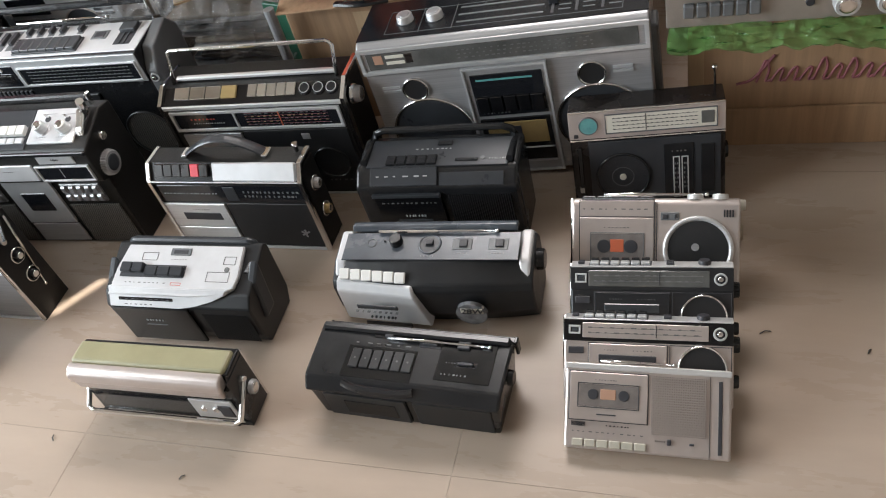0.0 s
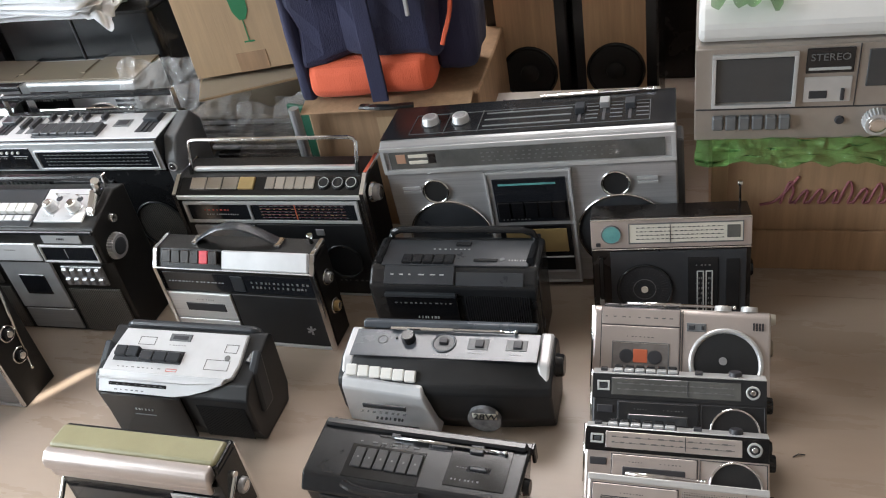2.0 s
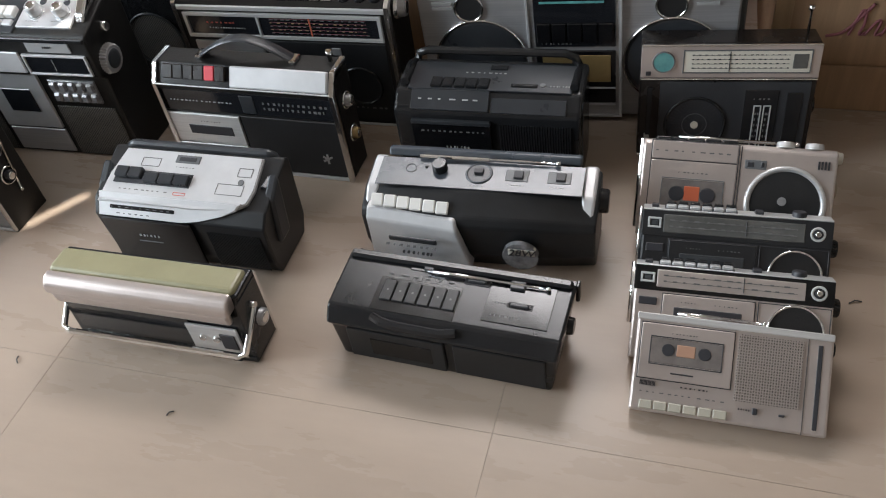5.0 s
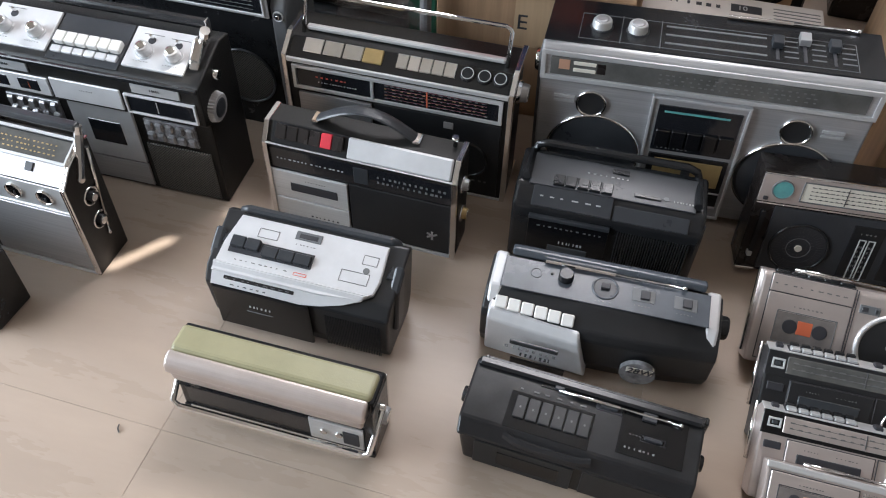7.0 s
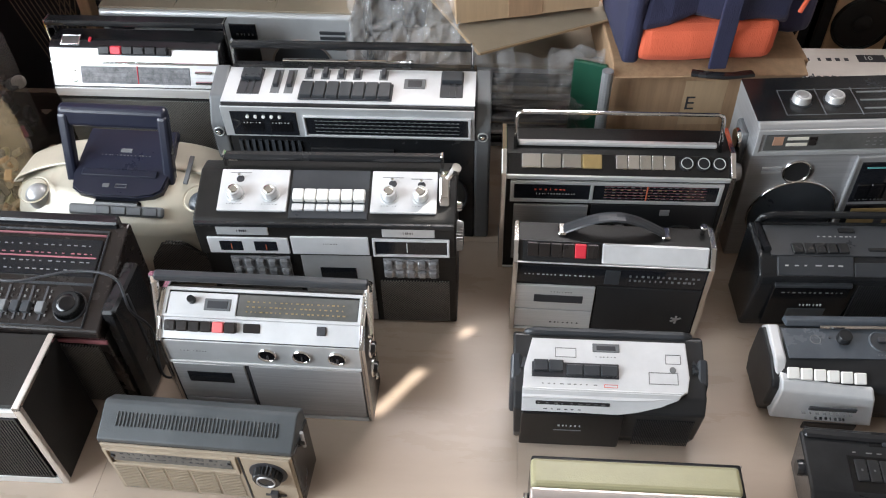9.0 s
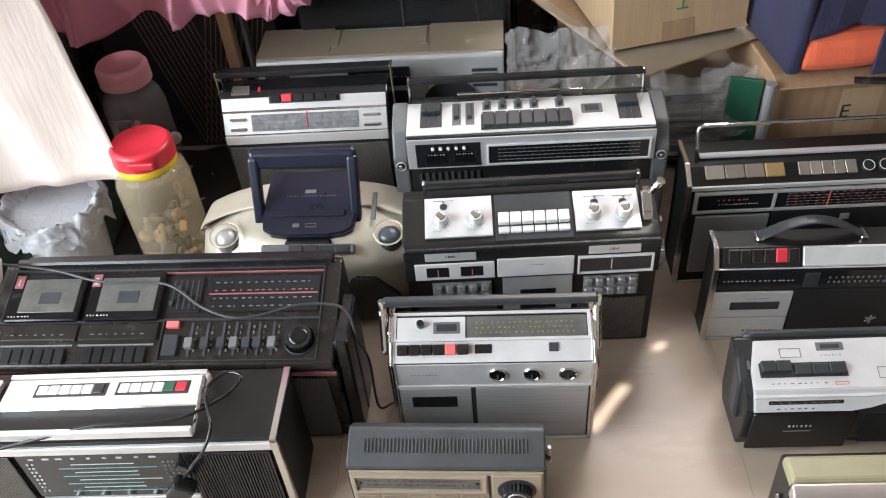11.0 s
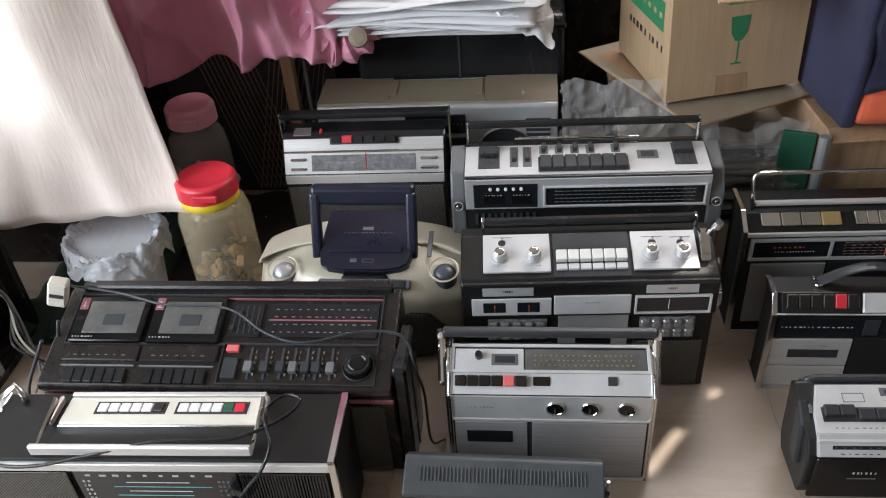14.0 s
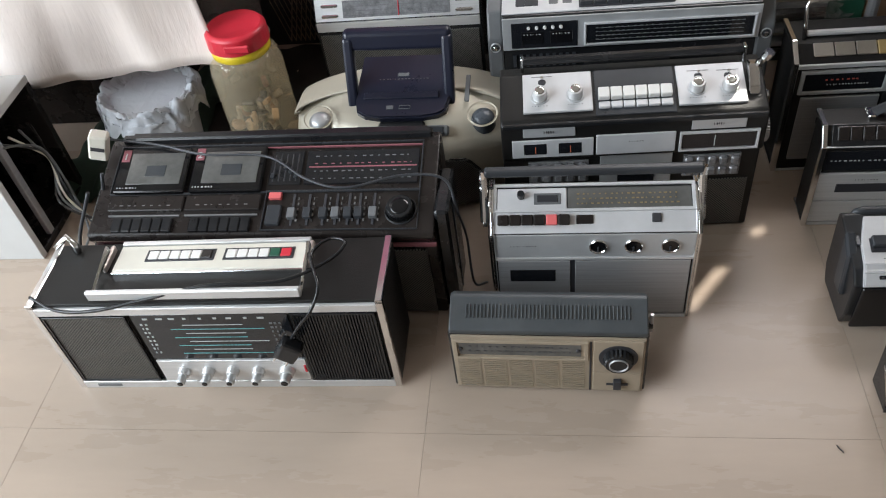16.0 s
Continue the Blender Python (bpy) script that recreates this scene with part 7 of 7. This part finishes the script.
sheet(heapd, "cloth", lambda u, v: (-0.12 + 0.26 * u, -0.06 + 0.42 * v, 0.015 + 0.05 * math.sin(3.1 * u) * math.sin(3.1 * v) + 0.03 * nz(6 * u, 7 * v)), 30, 30, mk("dark_green_cloth", (0.018, 0.035, 0.022), 0.9, var=0.3, bump=0.4), 0.002)

# wrapped black case with a pile of papers
case = thing("wrapped_case", "black case wrapped in shiny polythene behind the radios", "case", pose(0.075, 1.005, 0))
part("body", prism([(0, 0), (0.30, 0), (0.30, 0.415), (0.02, 0.42), (0.0, 0.41)], -0.215, 0.215, 0.012, 3), POLYBLACK, case)
part("seam", cuboid(-0.002, -0.003, 0.05, 0.002, 0.0, 0.40), INK, case)
part("lid_edge", cuboid(-0.218, -0.004, 0.392, 0.218, 0.30, 0.405, 0.004), POLYBLACK, case)
rnd = random.Random(5)
for k in range(13):
    th = thing("paper_sheet", "sheet of white paper in a loose pile", "paper", pose(0.02 + rnd.uniform(-0.02, 0.03), 0.995 + rnd.uniform(-0.03, 0.03), 0.424 + k * 0.0065, 0, 0, rnd.uniform(-5, 5)), "pile of papers")
    ph = rnd.uniform(0, 6)
    wob = 0.006 + 0.004 * (k % 3)
    sheet(th, "sheet", lambda u, v: (-0.205 + 0.41 * u, -0.085 + 0.33 * v, wob * math.sin(5 * u + ph) * (1 - v) + (0.010 * max(0, u - 0.85) * 6 * nz(9 * u, 9 * v, k)) - 0.028 * max(0.0, 0.18 - v) * (1 + math.sin(4 * u + ph))), 24, 16, PAPER, 0.0012)
crumple = thing("crumpled_paper", "crumpled corner of white paper hanging off the pile", "paper", pose(0.212, 0.935, 0.447))
sheet(crumple, "sheet", lambda u, v: (-0.05 + 0.10 * u + 0.012 * nz(6 * u, 5 * v, 2), -0.03 + 0.06 * v, 0.02 - 0.075 * (1 - v) * u + 0.022 * nz(5 * u, 6 * v, 9)), 16, 14, PAPER, 0.001)

# bags of sheets and a flat card under the open carton
heap = thing("bundle_of_bags", "heap of clear polythene bags full of flat sheets", "bag", pose(0.575, 0.85, 0))
for k in range(15):
    part("sheet", cuboid(-0.16 + rnd.uniform(-0.02, 0.02), 0.03 + rnd.uniform(-0.015, 0.015), 0.014 * k, 0.17 + rnd.uniform(-0.02, 0.02), 0.40, 0.014 * k + 0.010, 0.002), (GREY, CHARCOAL, BROWN, DULLALU, BEIGEDK)[k % 5], heap)


def crumple_at(u, v, k):
    """Sharp-ridged crumpling of a loose plastic sheet, about -1 to 1."""
    return (0.55 - 1.6 * abs(nz(5 * u, 4 * v, k))) + 0.5 * (0.4 - 1.4 * abs(nz(13 * u, 11 * v, k + 5))) + 0.25 * nz(30 * u, 26 * v, k)


for s, (ox, oz, ow, oh) in enumerate(((-0.30, 0.20, 0.20, 0.14), (-0.20, 0.155, 0.20, 0.13), (-0.03, 0.12, 0.20, 0.13), (0.06, 0.15, 0.17, 0.11))):
    sheet(heap, "wrap", lambda u, v: (ox + ow * u + 0.008 * crumple_at(v, u, s + 9), -0.085 + (0.06 if s < 2 else 0.03) - 0.013 * crumple_at(u, v, s) + 0.05 * v * v, oz + oh * v + 0.018 * nz(4 * u, 2 * v, s + 3)), 54, 40, POLY, 0, "crinkled clear polythene")
flat_card = thing("flat_cardboard", "flattened printed cardboard sheet lying under the carton", "cardboard", pose(0.516, 0.771, 0.286, 0, 0, 28))
part("sheet", cuboid(0, 0, 0, 0.28, 0.40, 0.006, 0.001), BEIGE, flat_card)
part("print", cuboid(0.02, 0.16, 0.006, 0.12, 0.36, 0.0064), CARDDK, flat_card)
part("worn_edge", cuboid(-0.002, 0.0, 0.001, 0.0, 0.40, 0.005), CARD, flat_card)
part("worn_edge", cuboid(0.0, -0.002, 0.001, 0.28, 0.0, 0.005), CARD, flat_card)
gb = thing("green_folder", "dark green cardboard folder standing on edge", "folder", pose(0.682, 0.800, 0, 0, 0, -18))
part("board", cuboid(0, 0, 0.0, 0.060, 0.010, 0.262, 0.002), GREEN, gb)


def carton():
    th = thing("carton", "open brown cardboard carton with green print and raised flaps", "carton", pose(0.472, 0.848, 0.300, 0, -1.5, 13))
    w, d, h = 0.262, 0.27, 0.305
    part("front", cuboid(0, 0, 0, w, 0.005, h, 0.001), CARD, th)
    part("side", cuboid(0, 0.005, 0, 0.005, d, h, 0.001), CARD, th)
    part("side", cuboid(w - 0.005, 0.005, 0, w, d, h, 0.001), CARD, th)
    part("back", cuboid(0.005, d - 0.005, 0, w - 0.005, d, h, 0.001), CARD, th)
    part("bottom", cuboid(0.005, 0.005, 0, w - 0.005, d - 0.005, 0.006), CARD, th)
    fl = part("flap", cuboid(-0.004, -0.13, -0.002, w + 0.02, 0, 0.003, 0.001), CARD, th, "front flap folded outward")
    fl.matrix_local = pose(0.05, 0.0, h, 40, 3, -3)
    fb = part("flap", cuboid(0, 0, -0.002, 0.004, d, 0.12, 0.001), CARD, th)
    fb.matrix_local = pose(0, 0, h, 0, -35, 0)
    f = Face(th, (0, 0), (0, h), 0, w)
    g = f
    bm = bmesh.new()
    pts = [(0.43, 0.50), (0.44, 0.40), (0.475, 0.345), (0.525, 0.345), (0.56, 0.40), (0.57, 0.50)]
    vs = [bm.verts.new((u * f.w, v * f.h, 0.0008)) for u, v in pts]
    bm.faces.new(vs)
    sym = f.put("glass_symbol", bm, GREENINK, "printed green goblet symbol")
    plate(f, "goblet_stem", 0.496, 0.20, 0.504, 0.35, 0.0008, GREENINK, "", 0, sym)
    plate(f, "goblet_foot", 0.46, 0.195, 0.54, 0.205, 0.0008, GREENINK, "", 0, sym)
    for u in (0.44, 0.53):
        plate(f, "arrow", u, 0.60, u + 0.025, 0.74, 0.0008, GREENINK, "", 0, sym)
    plate(f, "arrow_line", 0.40, 0.575, 0.60, 0.59, 0.0008, GREENINK, "", 0, sym)
    plate(f, "tape", 0.36, 0.0, 0.60, 0.13, 0.0009, CARDDK, "brown packing tape")
    s = Side(th, 0.0, d, h, True)
    plate(s, "green_band", 0.12, 0.42, 0.92, 0.60, 0.0008, GREENINK, "printed green band", 0)
    lettering(s, 0.16, 0.47, 0.86, 0.55, CARD, 0.0012, 8, 5)
    lettering(s, 0.12, 0.26, 0.80, 0.36, INK, 0.0008, 9, 3)
    lettering(s, 0.55, 0.72, 0.92, 0.90, GREENINK, 0.0008, 5, 6, rows=2)
    lettering(s, 0.15, 0.78, 0.42, 0.83, INK, 0.0008, 6, 8)


carton()

# carton below the travel bag
bx = thing("carton", "worn brown carton with printed letters under the travel bag", "carton", pose(0.745, 0.765, 0, 0, 0, 4))
part("body", cuboid(0, 0, 0, 0.335, 0.34, 0.282, 0.003), CARDDK, bx)
part("flap", cuboid(0.0, -0.035, 0, 0.325, 0.004, 0.004, 0.001), CARDDK, bx).matrix_local = pose(0, 0, 0.280, 14, 0, 0)
f = Face(bx, (0, 0), (0, 0.27), 0, 0.335)
text(f, "E", 0.44, 0.72, 0.04, INK, 0.0006)
plate(f, "tape", 0.40, 0.55, 0.62, 0.9, 0.0005, CARD, "packing tape")
stub = thing("metal_tube", "short chrome tube end standing by the carton", "tube", pose(0.735, 0.735, 0))
part("tube", tube([(0, 0, 0), (0, 0, 0.285)], 0.010, 12), DULLALU, stub)


def travel_bag():
    th = thing("travel_bag", "navy canvas bag with orange base band, straps and zip", "bag", pose(0.772, 0.735, 0.290, 0, 0, 6))
    def puff(name, x0, x1, y0, y1, z0, z1, mat, label="", seed=1, amp=0.012):
        bm = cuboid(x0, y0, z0, x1, y1, z1, 0.022, 3)
        bmesh.ops.subdivide_edges(bm, edges=list(bm.edges), cuts=5, use_grid_fill=True)
        c = Vector(((x0 + x1) / 2, (y0 + y1) / 2, (z0 + z1) / 2))
        for v in bm.verts:
            p = v.co
            k = nz(p.x * 16 + seed, p.y * 14, p.z * 12) * amp + nz(p.x * 45, p.y * 40, p.z * 30 + seed) * amp * 0.3
            bul = 0.012 * (1 - min(1, abs(2 * (p.x - c.x) / (x1 - x0)) ** 2)) * (1 - min(1, abs(2 * (p.z - c.z) / (z1 - z0)) ** 2))
            k += 0.45 * amp * (0.35 - abs(nz(p.x * 13 + 0.6 * seed, p.y * 9, p.z * 8)) * 1.8)
            v.co += (p - c).normalized() * k + Vector((0, -bul if p.y < c.y else bul, 0))
        for _ in range(1):
            bmesh.ops.smooth_vert(bm, verts=list(bm.verts), factor=0.5, use_axis_x=True, use_axis_y=True, use_axis_z=True)
        for fc in bm.faces:
            fc.smooth = True
        return part(name, bm, mat, th, label)
    puff("lower_band", 0.004, 0.238, 0.0, 0.20, 0.006, 0.080, ORANGECLOTH, "orange canvas base band", 2, 0.006)
    puff("body", -0.006, 0.262, 0.004, 0.22, 0.070, 0.40, NAVYCLOTH, "navy canvas body", 5, 0.030)
    puff("side_panel", -0.016, 0.014, 0.006, 0.21, 0.004, 0.39, NAVYCLOTH, "navy side panel", 4, 0.008)
    puff("side_pocket", 0.235, 0.315, 0.05, 0.20, 0.02, 0.30, NAVYCLOTH, "navy side pocket", 9)
    part("strap", prism([(-0.016, 0.004), (-0.010, 0.004), (-0.016, 0.22), (-0.024, 0.22)], 0.125, 0.155, 0.002), NAVYCLOTH, th, "navy webbing strap")
    part("strap_loop", tube(smooth_path([(0.10, -0.012, -0.004), (0.15, -0.03, 0.0), (0.20, -0.02, -0.004)]), 0.009, 8, flat=0.5), BLACK, th)
    part("zip_pull", cuboid(0.215, -0.020, 0.155, 0.222, -0.014, 0.190, 0.002), SILVER, th)
    part("strap_handle", tube(smooth_path([(0.05, -0.01, 0.20), (0.09, -0.03, 0.225), (0.14, -0.03, 0.205), (0.21, -0.02, 0.23)]), 0.008, 8, flat=0.5), NAVYCLOTH, th)
    part("piping", tube(smooth_path([(0.262, 0.01, 0.09), (0.285, 0.02, 0.16), (0.280, 0.03, 0.24), (0.25, 0.02, 0.30)]), 0.004, 6), ORANGECLOTH, th)


travel_bag()


def tower_speaker(x):
    th = thing("tower_speaker", "black tower loudspeaker with wood-toned front and dark drivers", "speaker", pose(x, 1.10, 0), "pair of tower speakers")
    part("body", cuboid(-0.085, 0, 0, 0.085, 0.22, 0.80, 0.004), BLACK, th)
    f = Face(th, (0, 0), (0, 0.80), -0.085, 0.085)
    plate(f, "front_panel", 0.14, 0.0, 0.86, 1.0, 0.006, WOOD, "tan wood-effect front panel")
    g = Face(th, (-0.006, 0), (-0.006, 0.80), -0.085, 0.085)
    for v in (0.22, 0.50, 0.76):
        ring(g, 0.5, v, 0.060, 0.006, 0.006, BLACK, "speaker_ring")
        g.put("driver", at(g, lathe([(0.055, 0.0), (0.052, 0.003), (0.020, 0.001), (0.018, 0.006), (0.004, 0.010)], 32), 0.5, v), CONE, "dark speaker driver")


tower_speaker(1.105)
tower_speaker(1.285)

ab = thing("adaptor_box", "pale cardboard adaptor box lying behind the boombox", "box", pose(1.062, 0.765, 0, 0, 0, 1.5))
part("body", cuboid(0, 0, 0, 0.325, 0.20, 0.195, 0.002), CARDWHITE, ab)
t = Face(ab, (0, 0.195), (0.20, 0.195), 0, 0.325)
lettering(t, 0.08, 0.74, 0.48, 0.86, INK, 0.0005, 8, 3)
text(t, "adaptor", 0.29, 0.50, 0.030, INK, 0.0004)
plate(t, "print_box", 0.52, 0.76, 0.68, 0.88, 0.0005, INK, "", 0)
text(t, "10", 0.58, 0.82, 0.018, MARK, 0.0008)
bars(t, "print_lines", 0.74, 0.30, 0.98, 0.92, 12, 0.0004, DIM, False, 0.25)

kb = thing("carton", "faded brown carton with mauve printed lettering carrying the tape deck", "carton", pose(1.478, 0.672, 0, 0, 0, 1.0))
part("body", cuboid(0, 0, 0, 0.62, 0.36, 0.268, 0.003), CARDDK, kb)
f = Face(kb, (0, 0), (0, 0.268), 0, 0.62)
part("lower_fold", cuboid(0.002, -0.006, 0.0, 0.618, 0.0, 0.078, 0.002), CARDDK, kb)
plate(f, "tape", 0.0, 0.30, 0.04, 1.0, 0.001, CARD, "packing tape")
rnd = random.Random(2)
for i, up in enumerate((1.0, 0.55, 0.6, 0.55, 1.0, 0.65, 0.9, 0.6, 0.55, 1.0)):
    x, z = 0.105 + i * 0.021, 0.128
    bm = tube(smooth_path([(x, -0.001, z), (x + 0.012, -0.001, z + 0.040 * up), (x + 0.018, -0.001, z + 0.022), (x + 0.014, -0.001, z + 0.002), (x + 0.022, -0.001, z + 0.004)], 5), 0.0022, 5)
    part("print_shape", bm, MAUVE, kb)
part("swoosh", tube(smooth_path([(0.075, -0.001, 0.125), (0.10, -0.001, 0.135), (0.13, -0.001, 0.178), (0.11, -0.001, 0.150)]), 0.0022, 6), MAUVE, kb)
plate(f, "print_shape", 0.13, 0.86, 0.20, 0.95, 0.0006, MAUVE, "", 0)

td = thing("cassette_deck", "silver-champagne stereo cassette deck with window and row of keys", "cassette deck", pose(1.452, 0.585, 0.292, 0, 0, 1.0))
part("body", cuboid(0, 0.006, 0, 0.40, 0.26, 0.140, 0.003), CHAMPAGNE, td)
f = Face(td, (0.006, 0), (0.006, 0.14), 0, 0.40)
plate(f, "front_panel", 0.0, 0.0, 1.0, 0.98, 0.005, CHAMPAGNE, "champagne metal front")
g = Face(td, (0.001, 0), (0.001, 0.14), -0.005, 0.318)
rim(g, "window_frame", 0.085, 0.37, 0.42, 0.93, 0.005, 0.006, SILVER)
plate(g, "cassette_window", 0.10, 0.42, 0.405, 0.88, 0.002, WINDOW, "dark cassette window")
plate(g, "level_panel", 0.45, 0.70, 0.63, 0.95, 0.002, DIAL)
text(g, "STEREO", 0.54, 0.86, 0.014, DIM, 0.0026)
plate(g, "trim", 0.46, 0.73, 0.62, 0.76, 0.003, MARK)
plate(g, "plate", 0.45, 0.40, 0.63, 0.66, 0.002, SILVER)
plate(g, "switch", 0.47, 0.44, 0.54, 0.52, 0.003, INK)
plate(g, "switch", 0.59, 0.42, 0.605, 0.54, 0.005, INK)
plate(g, "gap", 0.645, 0.35, 0.65, 0.98, 0.001, INK)
plate(g, "meter", 0.68, 0.55, 0.97, 0.92, 0.002, WINDOW)
plate(g, "ledge_line", 0.02, 0.335, 1.24, 0.35, 0.001, INK)
for i in range(6):
    plate(g, "key", 0.09 + i * 0.054, 0.13, 0.137 + i * 0.054, 0.28, 0.009, GREY, "", 0.002)
knob(g, 0.60, 0.20, 0.006, 0.004, INK, name="socket")
knob(g, 0.74, 0.19, 0.018, 0.016, SILVER, 24, CHROME, "level_knob")
knob(g, 0.90, 0.19, 0.018, 0.016, SILVER, 24, CHROME, "level_knob")
lid = thing("foam_packing", "white foam packing board on the tape deck", "packing", pose(1.455, 0.60, 0.432))
part("board", prism([(0, 0), (0.24, 0), (0.24, 0.045), (0.03, 0.045), (0.0, 0.02)], 0, 0.45, 0.008, 2), PAINTWHITE, lid)
bagb = thing("black_polythene", "crumpled black polythene bag on the packing board", "bag", pose(1.53, 0.66, 0.478))
sheet(bagb, "sheet", lambda u, v: (0.40 * u, 0.16 * v - 0.02, 0.035 + 0.03 * nz(7 * u, 6 * v) + 0.012 * nz(22 * u, 20 * v) - 0.04 * (2 * v - 1) ** 2), 40, 24, POLYBLACK, 0)
gr = thing("green_polythene", "torn green polythene sheet under the tape deck", "bag", pose(1.455, 0.60, 0.275))
sheet(gr, "sheet", lambda u, v: (0.46 * u + 0.01 * nz(9 * u, v), -0.012 - 0.03 * v + 0.012 * nz(14 * u, 5 * v, 3), 0.018 - (0.026 + 0.012 * nz(9 * u, 0.5)) * v + 0.006 * nz(25 * u, 9 * v)), 60, 14, POLYGREEN, 0)
gr2 = thing("green_polythene", "scrap of bright green polythene on the packing board", "bag", pose(1.47, 0.62, 0.480))
sheet(gr2, "sheet", lambda u, v: (0.09 * u, 0.10 * v - 0.02, 0.02 + 0.02 * nz(6 * u, 5 * v, 4) - 0.05 * max(0, 0.3 - v)), 18, 16, POLYGREEN, 0)

for x, y, L, a in ((1.589, 0.265, 0.016, 20), (1.723, 0.242, 0.008, 60), (0.80, -0.055, 0.010, 50), (0.06, -0.12, 0.006, 10), (0.55, -0.02, 0.012, 120)):
    th = thing("floor_scrap", "tiny dark scrap of wire on the floor", "scrap", pose(x, y, 0.001, 0, 0, a))
    part("scrap", tube([(0, 0, 0), (L * 0.5, L * 0.12, 0.0015), (L, 0, 0)], 0.0009, 5), INK, th)

# floor tiles, laid to the joints seen in front of the radios
for i in range(-4, 5):
    for j in range(-4, 3):
        o = new("tile", tile_me)
        o.location = (i * 0.6, j * 0.6, 0)
        o.parent = floor_bed
